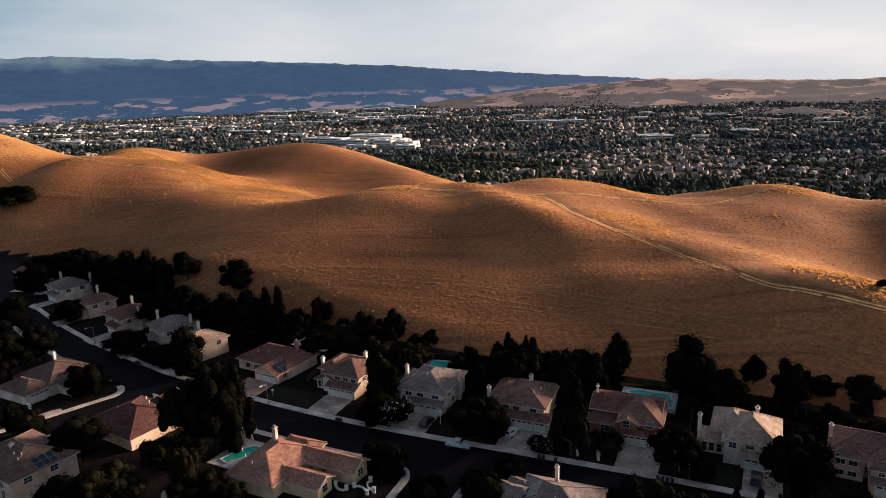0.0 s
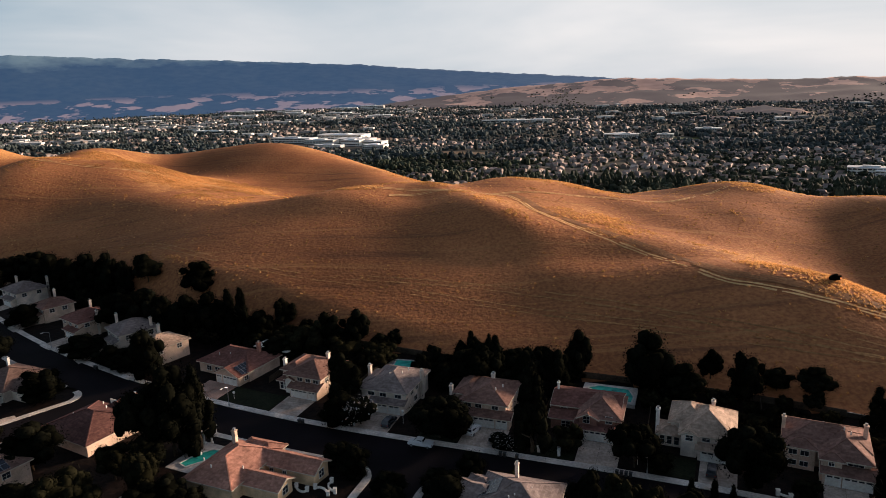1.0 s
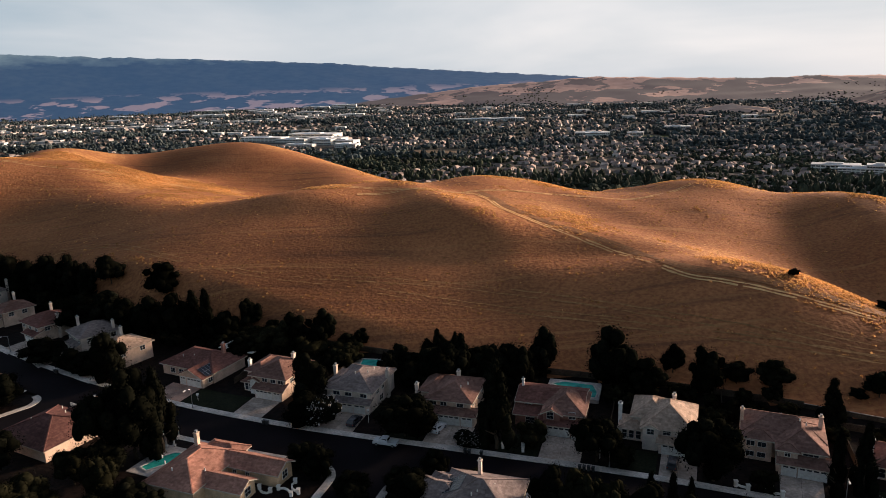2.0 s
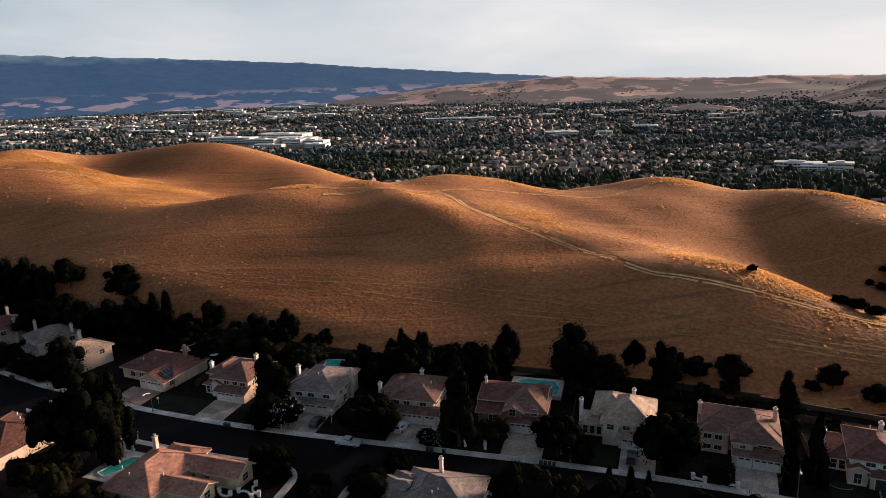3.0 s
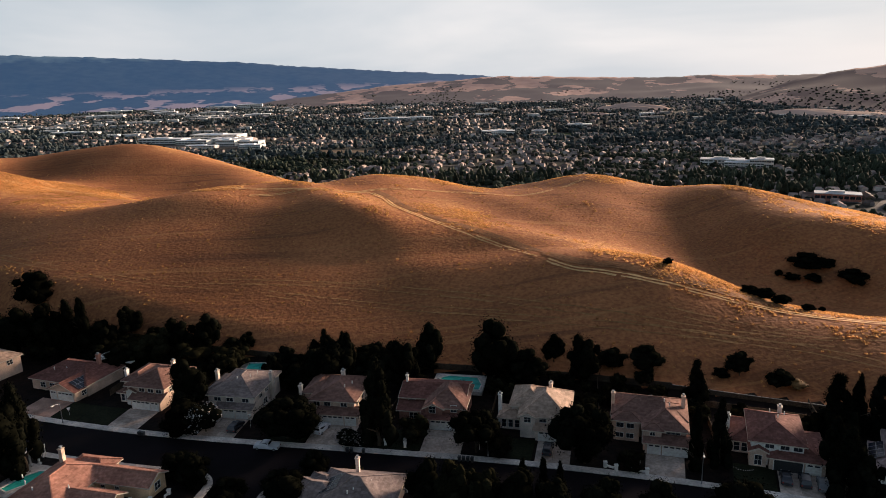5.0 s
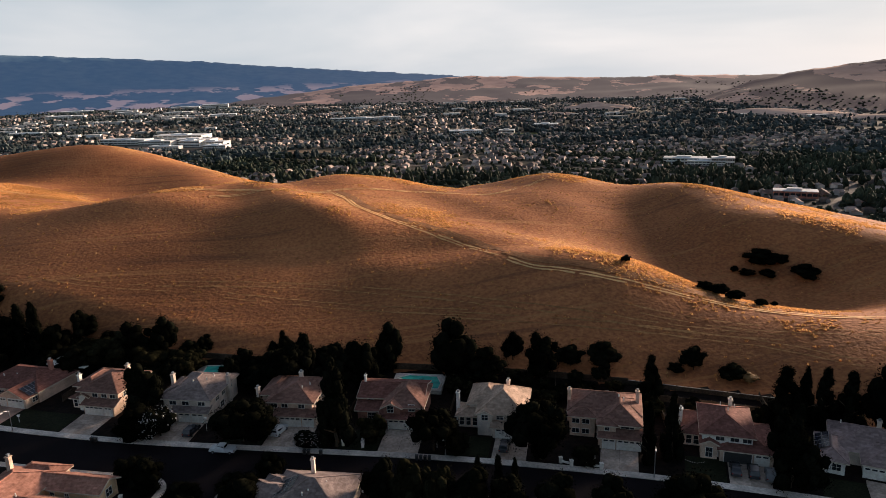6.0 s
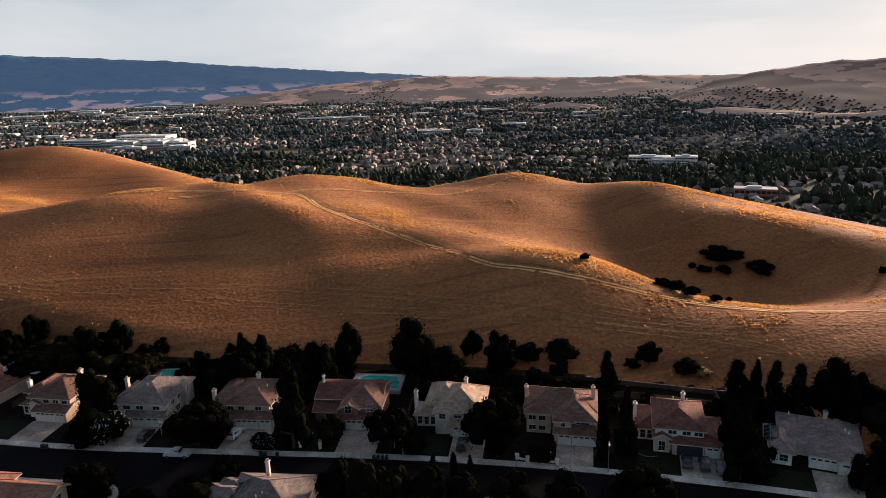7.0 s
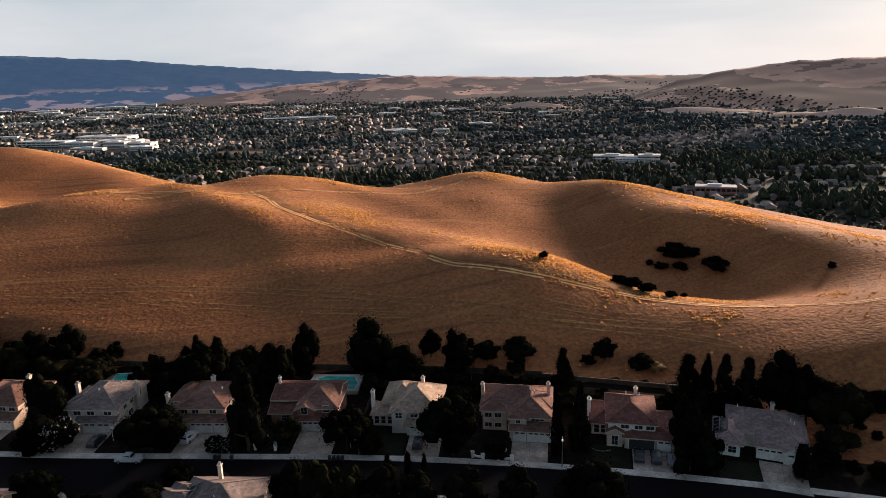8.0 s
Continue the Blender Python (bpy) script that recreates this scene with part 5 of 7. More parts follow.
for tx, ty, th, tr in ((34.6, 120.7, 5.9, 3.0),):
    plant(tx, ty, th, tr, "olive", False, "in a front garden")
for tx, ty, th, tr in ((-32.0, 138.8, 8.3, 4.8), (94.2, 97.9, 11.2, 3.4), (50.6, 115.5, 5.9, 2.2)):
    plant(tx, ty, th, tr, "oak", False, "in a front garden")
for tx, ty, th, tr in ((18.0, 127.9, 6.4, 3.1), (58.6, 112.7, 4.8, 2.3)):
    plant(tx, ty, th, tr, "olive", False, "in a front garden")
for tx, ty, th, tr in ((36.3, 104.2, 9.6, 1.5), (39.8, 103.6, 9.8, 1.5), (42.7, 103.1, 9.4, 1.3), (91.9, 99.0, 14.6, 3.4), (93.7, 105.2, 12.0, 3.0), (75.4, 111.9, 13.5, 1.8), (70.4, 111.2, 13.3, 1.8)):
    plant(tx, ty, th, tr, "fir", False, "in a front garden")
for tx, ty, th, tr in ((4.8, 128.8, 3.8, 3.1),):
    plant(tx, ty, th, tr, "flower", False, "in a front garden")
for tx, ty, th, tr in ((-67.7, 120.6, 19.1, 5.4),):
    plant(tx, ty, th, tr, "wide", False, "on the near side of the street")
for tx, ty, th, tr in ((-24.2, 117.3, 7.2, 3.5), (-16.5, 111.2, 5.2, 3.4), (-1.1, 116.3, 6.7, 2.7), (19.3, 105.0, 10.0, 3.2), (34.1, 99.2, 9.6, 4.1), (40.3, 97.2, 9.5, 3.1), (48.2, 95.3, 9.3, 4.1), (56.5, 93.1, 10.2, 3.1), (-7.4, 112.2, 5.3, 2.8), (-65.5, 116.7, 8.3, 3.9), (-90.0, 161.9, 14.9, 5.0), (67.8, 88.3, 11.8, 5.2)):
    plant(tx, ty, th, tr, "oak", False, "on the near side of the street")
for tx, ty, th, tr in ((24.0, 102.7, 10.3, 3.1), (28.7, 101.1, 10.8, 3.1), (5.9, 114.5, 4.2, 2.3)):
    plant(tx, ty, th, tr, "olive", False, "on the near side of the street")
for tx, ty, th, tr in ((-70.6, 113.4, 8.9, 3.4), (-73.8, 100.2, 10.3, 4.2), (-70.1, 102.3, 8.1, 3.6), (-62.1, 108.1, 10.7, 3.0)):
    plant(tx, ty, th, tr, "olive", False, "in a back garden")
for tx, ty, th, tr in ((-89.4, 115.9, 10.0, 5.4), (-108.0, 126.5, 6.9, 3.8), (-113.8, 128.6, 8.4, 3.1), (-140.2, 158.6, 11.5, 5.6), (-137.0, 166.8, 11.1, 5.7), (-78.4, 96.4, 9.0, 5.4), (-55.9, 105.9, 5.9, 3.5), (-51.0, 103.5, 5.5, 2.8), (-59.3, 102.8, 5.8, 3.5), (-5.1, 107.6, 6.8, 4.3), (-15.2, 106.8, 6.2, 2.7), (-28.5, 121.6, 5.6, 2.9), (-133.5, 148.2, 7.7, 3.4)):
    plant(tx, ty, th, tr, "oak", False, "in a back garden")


for tx, ty, th, tr in ((23.2, 160.8, 12.5, 3.4), (-5.9, 167.7, 7.9, 2.5), (-2.1, 167.0, 9.1, 2.8), (7.5, 165.1, 6.2, 4.1), (14.0, 163.7, 7.0, 3.0)):
    plant(tx, ty, th, tr, "oak", False, "behind the garden fences")
for tx, ty, th, tr in ((-3.6, 167.3, 10.0, 1.8), (1.0, 166.4, 9.6, 1.8)):
    plant(tx, ty, th, tr, "fir", False, "behind the garden fences")

# undergrowth along the back fences and beside the houses
fill_rng = random.Random(404)
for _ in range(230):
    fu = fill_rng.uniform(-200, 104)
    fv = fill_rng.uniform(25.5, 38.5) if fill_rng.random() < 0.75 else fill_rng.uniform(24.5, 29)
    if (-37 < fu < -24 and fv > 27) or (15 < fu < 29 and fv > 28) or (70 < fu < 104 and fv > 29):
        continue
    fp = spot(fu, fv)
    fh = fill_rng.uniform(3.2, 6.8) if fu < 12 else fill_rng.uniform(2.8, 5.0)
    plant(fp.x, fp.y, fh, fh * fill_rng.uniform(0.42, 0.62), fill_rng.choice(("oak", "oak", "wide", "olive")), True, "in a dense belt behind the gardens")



# ---- cars ----
M["car_white"] = material("white_car_paint", (0.66, 0.66, 0.66), (0.74, 0.74, 0.74), grain=1.0, rough=0.25, bump=0.0, amount=0.06)
M["car_dark"] = material("dark_car_paint", (0.030, 0.032, 0.038), (0.045, 0.047, 0.055), grain=1.0, rough=0.25, bump=0.0, amount=0.1)
M["car_grey"] = material("grey_car_paint", (0.16, 0.165, 0.17), (0.22, 0.225, 0.23), grain=1.0, rough=0.25, bump=0.0, amount=0.1)
M["tyre"] = material("tyre_rubber", (0.016, 0.016, 0.016), (0.026, 0.026, 0.026), grain=8.0, rough=0.85, bump=0.1)
M["lamp_red"] = material("red_lens", (0.25, 0.02, 0.015), (0.32, 0.03, 0.02), grain=3.0, rough=0.2, bump=0.0)


def car(x, y, z, yaw, paint, label, style="suv"):
    ob = empty("car", pose(x, y, z, 0, 0, yaw), label, "car")
    prof = {"suv": [(-2.3, 0.35), (-2.35, 0.95), (-2.2, 1.05), (-1.95, 1.62), (-1.7, 1.70), (0.35, 1.70), (0.65, 1.62), (1.25, 1.10), (2.1, 0.98), (2.3, 0.75), (2.3, 0.35)],
            "sedan": [(-2.3, 0.32), (-2.33, 0.85), (-1.7, 0.98), (-1.1, 1.40), (-0.7, 1.45), (0.3, 1.45), (0.6, 1.38), (1.2, 0.95), (2.1, 0.84), (2.3, 0.62), (2.3, 0.32)],
            "pickup": [(-2.7, 0.45), (-2.7, 1.10), (-0.65, 1.10), (-0.60, 1.72), (-0.35, 1.80), (0.65, 1.80), (0.95, 1.70), (1.45, 1.18), (2.5, 1.05), (2.65, 0.8), (2.65, 0.45)]}[style]
    g = Geo()
    w = 0.92
    inner = [(px_, w * (0.80 if pz > 1.2 else (0.97 if pz > 0.9 else 1.0)), pz) for px_, pz in prof]
    n = len(inner)
    left, right = [(a, -b, c) for a, b, c in inner], [(a, b, c) for a, b, c in inner]
    for i in range(n):
        j = (i + 1) % n
        g.poly([left[i], left[j], right[j], right[i]])
    g.poly(left)
    g.poly(right[::-1])
    g.make("body", M[paint], ob)
    glass = Geo()
    top = [p for p in prof if p[1] > 1.2]
    x0, x1, zt = top[0][0], top[-1][0], max(p[1] for p in prof)
    zl = zt - 0.55
    for s in (-1, 1):
        glass.poly([(x0 + 0.05, s * w * 0.92, zl), (x1 + 0.25, s * w * 0.92, zl), (x1 - 0.1, s * w * 0.83, zt - 0.1), (x0 + 0.2, s * w * 0.83, zt - 0.1)])
    glass.make("side_window", M["glass"], ob)
    Geo().poly([(x1 + 0.46, -0.72, zl + 0.06), (x1 + 0.46, 0.72, zl + 0.06), (x1 + 0.04, 0.64, zt - 0.08), (x1 + 0.04, -0.64, zt - 0.08)]).make("windscreen", M["glass"], ob)
    Geo().poly([(x0 - 0.20, -0.70, zl + 0.05), (x0 - 0.20, 0.70, zl + 0.05), (x0 - 0.03, 0.62, zt - 0.12), (x0 - 0.03, -0.62, zt - 0.12)]).make("rear_window", M["glass"], ob)
    fx = prof[-1][0]
    for s in (-1, 1):
        Geo().box(prof[0][0] - 0.05, prof[0][0] + 0.02, s * 0.75 - 0.12, s * 0.75 + 0.12, 0.72, 0.95).make("tail_light", M["lamp_red"], ob)
        Geo().box(fx - 0.03, fx + 0.02, s * 0.66 - 0.16, s * 0.66 + 0.16, 0.62, 0.75).make("headlight", M["white"], ob)
        Geo().box(x1 + 0.1, x1 + 0.25, s * 1.0 - 0.09, s * 1.0 + 0.09, zl, zl + 0.14).make("mirror", M[paint], ob)
    for wx in (prof[0][0] + 0.85, fx - 0.85):
        for s in (-1, 1):
            t = Geo().tube((wx, s * 0.98, 0.34), (wx, s * 0.74, 0.34), 0.34, 0.34, 14)
            t.poly([(wx + 0.34 * math.cos(k * 0.4488), s * 0.98, 0.34 + 0.34 * math.sin(k * 0.4488)) for k in range(14)])
            wh = t.make("wheel", M["tyre"], ob)
            Geo().tube((wx, s * 0.97, 0.34), (wx, s * 0.995, 0.34), 0.20, 0.18, 10).make("rim", M["steel"], wh)
    return ob


def car_at(u, v, z, turn, paint, label, style="suv"):
    p = spot(u, v, z)
    return car(p.x, p.y, p.z, spot_turn(u) + turn, paint, label, style)


car_at(-12.5, -1.15, 0.0, 180, "car_white", "white pickup truck parked at the kerb", "pickup")
car_at(-3.4, 6.6, 0.50, 80, "car_white", "white estate car parked on a concrete driveway", "suv")
car_at(-22.5, 5.0, 0.40, 88, "car_dark", "dark car parked on a shaded driveway", "suv")
car_at(87.6, 5.6, 0.44, 90, "car_dark", "dark blue car parked before an open garage", "sedan")
car_at(90.6, 5.5, 0.44, 90, "car_dark", "dark car parked before an open garage", "suv")
car_at(93.4, 5.2, 0.42, 88, "car_grey", "grey car parked on a driveway", "sedan")
car_at(115.6, 5.6, 0.44, 84, "car_dark", "dark car parked before a white garage door", "suv")
car(-118.2, 137.6, 0.56, -52, "car_white", "white car parked before a white garage door", "sedan")
car_at(44.6, 5.4, 0.42, 88, "car_dark", "dark car parked on a shaded driveway", "suv")
car_at(-203.0, 6.5, 0.45, 70, "car_white", "white car parked on a wide driveway", "sedan")


# ---- gardens ----
patch("driveway", [(-121.2, 139.6, 0.6), (-114.6, 130.6, 0.2), (-109.6, 138.6, 0.2), (-118.6, 144.9, 0.6)], M["drive"], "warm grey concrete driveway of the corner house", "driveway")


def parasol(x, y, r=2.0, h=2.5):
    o = empty("parasol", Matrix.Translation((x, y, float(land(x, y)))), "pale cream octagonal garden parasol", "parasol")
    Geo().tube((0, 0, 0), (0, 0, h + 0.4), 0.04, 0.035, 8).make("pole", M["wood"], o)
    Geo().tube((0, 0, 0), (0, 0, 0.12), 0.35, 0.3, 10).make("base", M["concrete"], o)
    g = Geo()
    ring = [(r * math.cos(k * math.pi / 4), r * math.sin(k * math.pi / 4), h - 0.25) for k in range(8)]
    for k in range(8):
        g.poly([ring[k], ring[(k + 1) % 8], (0, 0, h + 0.45)])
        a, b = ring[k], ring[(k + 1) % 8]
        g.poly([(a[0], a[1], a[2] - 0.2), (b[0], b[1], b[2] - 0.2), b, a])
    g.make("canopy", M["canvas"], o)


M["canvas"] = material("cream_canvas", (0.56, 0.48, 0.36), (0.66, 0.57, 0.44), grain=3.0, rough=0.9, bump=0.1, amount=0.1)

def pool(u, v, outline, label, deck, z=0.62):
    """A swimming pool: coping, water and a paved deck."""
    o = empty("swimming_pool", Matrix.Translation(spot(u, v, z)) @ pose(0, 0, 0, 0, 0, spot_turn(u)), label, "pool", "", "structure")
    d = Geo().box(*deck, -1.0, 0.0)
    d.make("deck", M["concrete"], o)
    w = Geo()
    w.poly([(x, y, 0.03) for x, y in outline])
    w.make("water", M["water"], o)
    c = Geo()
    for a, b in zip(outline, outline[1:] + outline[:1]):
        c.beam((*a, 0.06), (*b, 0.06), 0.3)
    c.make("coping", M["white"], o)
    return o


pool(-31.2, 34.4, [(-2.2, -2.9), (3.0, -2.3), (1.4, 2.7), (-3.4, 1.9)], "small turquoise rectangular swimming pool behind a house", (-4.6, 4.2, -3.4, 4.4), 1.5)
pool(22.5, 32.2, [(-5.8, 1.2), (-3.0, 3.2), (1.0, 3.0), (3.9, 2.8), (5.4, -1.0), (5.2, -4.2), (3.4, -4.4), (2.0, -1.6), (-3.0, -0.4)], "turquoise free-form swimming pool behind a rust-red house", (-6.6, 6.0, -5.0, 4.2), 1.45)
pool(-53.0, -20.6, [(-3.2, -4.0), (-1.0, -4.6), (1.2, -1.0), (3.0, 2.0), (2.2, 3.4), (-0.6, 3.0), (-2.4, 0.4)], "dark turquoise kidney-shaped swimming pool with white columns", (-5.0, 4.5, -6.0, 5.0))
for cu, cv, ch in ((-58.6, -17.2, 3.4), (-57.0, -16.2, 3.8), (-55.6, -15.4, 3.9), (-57.8, -18.8, 2.2)):
    cp = spot(cu, cv, 0.55)
    cb = empty("garden_column", Matrix.Translation(cp), "white garden column beside the pool", "column", "columns by the pool")
    Geo().tube((0, 0, 0.25), (0, 0, ch - 0.25), 0.22, 0.19, 10).make("shaft", M["white"], cb)
    Geo().box(-0.32, 0.32, -0.32, 0.32, -0.05, 0.25).make("plinth", M["white"], cb)
    Geo().box(-0.3, 0.3, -0.3, 0.3, ch - 0.25, ch).make("capital", M["white"], cb)


def low_wall(points, h=0.55, label="low white curved garden wall with end pillars"):
    o = empty("garden_wall", Matrix.Translation(spot(*points[0], 0.5)), label, "wall", "white garden walls")
    base = spot(*points[0], 0.5)
    g = Geo()
    for a, b in zip(points[:-1], points[1:]):
        g.beam(spot(*a, 0.5 + h / 2) - base, spot(*b, 0.5 + h / 2) - base, 0.32)
    g.make("coping", M["white"], o)
    for e in (points[0], points[-1]):
        q = spot(*e, 0.5) - base
        Geo().box(q.x - 0.28, q.x + 0.28, q.y - 0.28, q.y + 0.28, -0.3, h + 0.35).box(
            q.x - 0.36, q.x + 0.36, q.y - 0.36, q.y + 0.36, h + 0.35, h + 0.47).make("pillar", M["white"], o)


low_wall([(-23.4, -19.6), (-23.6, -20.6), (-23.0, -21.6), (-22.0, -22.2), (-21.2, -22.4)])
low_wall([(-25.4, -22.4), (-24.6, -22.0), (-23.6, -22.2), (-22.6, -22.9), (-22.0, -23.6)])
low_wall([(-29.0, -23.2), (-28.4, -23.9), (-27.6, -24.3), (-26.8, -24.3), (-26.4, -23.6)])
low_wall([(11.6, 3.2), (12.6, 3.9), (13.0, 5.2), (13.0, 6.4)])
low_wall([(15.6, 4.0), (15.8, 3.4), (15.8, 2.9)])


low_wall([(55.6, 2.3), (56.4, 1.8), (57.6, 1.6)], 0.45)
low_wall([(60.6, 1.7), (61.8, 1.5), (63.2, 1.6)], 0.45)


def ring_mesh(r, tube, z, k=24):
    """A round bar laid in a circle."""
    g = Geo()
    pts = [Vector((r * math.cos(2 * math.pi * i / k), r * math.sin(2 * math.pi * i / k), z)) for i in range(k)]
    for p, q in zip(pts, pts[1:] + pts[:1]):
        g.beam(p, q, tube)
    return g


def fountain(u, v):
    o = empty("fountain", Matrix.Translation(spot(u, v, 0.42)), "round white garden fountain with a raised basin", "fountain")
    ring_mesh(1.15, 0.3, 0.25).make("basin_rim", M["white"], o)
    Geo().tube((0, 0, -0.2), (0, 0, 0.18), 1.05, 1.05, 24).make("basin", M["concrete"], o)
    Geo().tube((0, 0, 0.18), (0, 0, 0.95), 0.16, 0.10, 10).make("pedestal", M["white"], o)
    Geo().tube((0, 0, 0.95), (0, 0, 1.15), 0.18, 0.5, 14).make("bowl", M["white"], o)


fountain(61.0, 4.8)


def trampoline(u, v):
    o = empty("trampoline", Matrix.Translation(spot(u, v, 0.6)), "round trampoline with a pale rim behind a house", "trampoline")
    ring_mesh(1.9, 0.22, 0.85).make("rim", M["white"], o)
    Geo().tube((0, 0, 0.78), (0, 0, 0.82), 1.82, 1.82, 24).make("mat", M["dark"], o)
    for k in range(6):
        x, y = 1.85 * math.cos(k * 1.0472), 1.85 * math.sin(k * 1.0472)
        Geo().tube((x, y, -0.05), (x, y, 0.8), 0.04, 0.04, 6).make("leg", M["steel"], o)


trampoline(67.2, 31.0)


def edging(points):
    """A row of small white stones along a lawn."""
    o = empty("lawn_edging", Matrix.Translation(spot(*points[0], 0.4)), "row of small white stones edging a lawn", "edging")
    base, rng = spot(*points[0], 0.4), random.Random(5)
    for (ua, va), (ub, vb) in zip(points[:-1], points[1:]):
        n = max(2, round(math.hypot(ub - ua, vb - va) / 0.42))
        for k in range(n):
            q = spot(ua + (ub - ua) * k / n, va + (vb - va) * k / n, 0.45) - base
            r = rng.uniform(0.11, 0.16)
            Geo().tube((q.x, q.y, -0.12), (q.x, q.y, 0.12), r, r * 0.6, 7).make("stone", M["white"], o)


edging([(78.9, 7.9), (80.0, 7.1), (81.2, 6.9), (82.4, 7.4), (83.2, 8.2)])


def garden_arch(u, v, w=2.6, h=2.4):
    o = empty("garden_arch", pose(*spot(u, v, 0.2), 0, 0, spot_turn(u)), "white timber garden arch beside the street", "arch")
    for x in (-w / 2, w / 2):
        for y in (-0.35, 0.35):
            Geo().box(x - 0.06, x + 0.06, y - 0.06, y + 0.06, -0.2, h).make("post", M["white"], o)
    for y in (-0.35, 0.35):
        Geo().box(-w / 2 - 0.3, w / 2 + 0.3, y - 0.05, y + 0.05, h, h + 0.15).make("beam", M["white"], o)
    for k in range(6):
        x = -w / 2 + w * k / 5
        Geo().box(x - 0.04, x + 0.04, -0.55, 0.55, h + 0.15, h + 0.24).make("slat", M["white"], o)


garden_arch(-58.4, -12.4)


def street_lamp(u, v, h=7.6, label="tall grey street lamp at the kerb"):
    p = spot(u, v, 0.1)
    o = empty("street_lamp", pose(p.x, p.y, p.z, 0, 0, spot_turn(u) - 90), label, "street lamp", "street lamps")
    Geo().tube((0, 0, 0), (0, 0, h), 0.10, 0.06, 8).tube((0, 0, -0.1), (0, 0, 0.5), 0.16, 0.14, 8).make("pole", M["steel"], o)
    Geo().tube((0, 0, h - 0.1), (1.0, 0, h + 0.25), 0.045, 0.04, 6).tube((1.0, 0, h + 0.25), (1.9, 0, h + 0.3), 0.04, 0.035, 6).make("arm", M["steel"], o)
    Geo().box(1.6, 2.3, -0.15, 0.15, h + 0.22, h + 0.38).make("lamp_head", M["white"], o)


def garden_lamp(u, v, h=2.6):
    p = spot(u, v, 0.3)
    o = empty("garden_lamp", Matrix.Translation(p), "white garden lamp post on a lawn", "lamp", "garden lamps")
    Geo().tube((0, 0, -0.2), (0, 0, h), 0.05, 0.045, 6).make("post", M["white"], o)
    Geo().box(-0.2, 0.2, -0.2, 0.2, h, h + 0.35).box(-0.28, 0.28, -0.28, 0.28, h + 0.35, h + 0.42).make("lantern", M["white"], o)


street_lamp(-63.7, 0.5, 4.8), street_lamp(72.6, 0.8, 6.4), street_lamp(-140.0, 0.8, 5.0)
street_lamp(33.0, 2.0, 4.2, "short curved lamp post beside the pavement")
garden_lamp(-37.6, 3.0, 1.6), garden_lamp(-19.6, 6.2, 2.8), garden_lamp(31.0, 4.0, 2.4), garden_lamp(-64.5, 3.6, 1.4)


def bin_row(u, n):
    """Wheeled rubbish bins stood out on the kerb."""
    for k in range(n):
        p = spot(u + 0.85 * k, -0.45, 0.0)
        o = empty("wheelie_bin", pose(p.x, p.y, p.z, 0, 0, spot_turn(u)), "dark wheeled rubbish bin at the kerb", "bin", "bins at the kerb")
        g = Geo()
        a, b = [(-0.24, -0.26), (0.24, -0.26), (0.24, 0.26), (-0.24, 0.26)], [(-0.30, -0.34), (0.30, -0.34), (0.30, 0.34), (-0.30, 0.34)]
        for i in range(4):
            j = (i + 1) % 4
            g.poly([(*a[i], 0.08), (*a[j], 0.08), (*b[j], 1.0), (*b[i], 1.0)])
        g.make("bin_body", M["dark"], o)
        Geo().box(-0.32, 0.32, -0.36, 0.38, 1.0, 1.07).make("lid", M["dark"], o)
        for s in (-1, 1):
            Geo().tube((s * 0.24, 0.28, 0.1), (s * 0.30, 0.28, 0.1), 0.1, 0.1, 8).make("wheel", M["tyre"], o)


bin_row(4.6, 2), bin_row(8.0, 1), bin_row(27.6, 4), bin_row(-42.6, 2), bin_row(-91.4, 4), bin_row(76.0, 1), bin_row(-114.2, 2)


def fence(pts, h=1.8, label="weathered wooden back fence", step=2.4, solid=True, cap=None):
    """A board fence whose posts follow the ground."""
    base = Vector((*pts[0], float(land(*pts[0]))))
    o = empty("fence", Matrix.Translation(base), label, "fence", "back fences")
    for a, b in zip(pts[:-1], pts[1:]):
        a, b = Vector(a), Vector(b)
        n = max(1, round((b - a).length / step))
        for k in range(n):
            p, q = a.lerp(b, k / n), a.lerp(b, (k + 1) / n)
            zp, zq = float(land(*p)), float(land(*q))
            P, Q = Vector((p.x, p.y, zp)) - base, Vector((q.x, q.y, zq)) - base
            Geo().box(P.x - 0.07, P.x + 0.07, P.y - 0.07, P.y + 0.07, P.z - 0.3, P.z + h + 0.12).make("post", M["wood"], o)
            if solid:
                d = (Q - P)
                nn = Vector((-d.y, d.x, 0)).normalized() * 0.03
                m = max(2, round(d.length / 0.6))
                low = [P.lerp(Q, j / m) for j in range(m + 1)]
                top = [p + Vector((0, 0, h - 0.07 * ((j * 7) % 3))) for j, p in enumerate(low)]
                g = Geo()
                g.v = [tuple(p + s) for s in (-nn, nn) for p in low + top]
                k1, k2 = m + 1, 2 * (m + 1)
                for j in range(m):
                    g.f += [(j, j + 1, k1 + j + 1, k1 + j), (k2 + j + 1, k2 + j, k2 + k1 + j, k2 + k1 + j + 1), (k1 + j, k1 + j + 1, k2 + k1 + j + 1, k2 + k1 + j)]
                g.m = [0] * len(g.f)
                g.make("panel", M["wood"], o)
            for z in ((0.4, h - 0.1) if solid else (0.45, 0.95, h)):
                Geo().beam(P + Vector((0, 0, z)), Q + Vector((0, 0, z)), 0.11).make("rail", M[cap] if cap and z > h - 0.2 else M["wood"], o)
    return o


def line(u0, u1, v0, v1, n=6):
    return [tuple(spot(u0 + (u1 - u0) * i / n, v0 + (v1 - v0) * i / n).xy) for i in range(n + 1)]


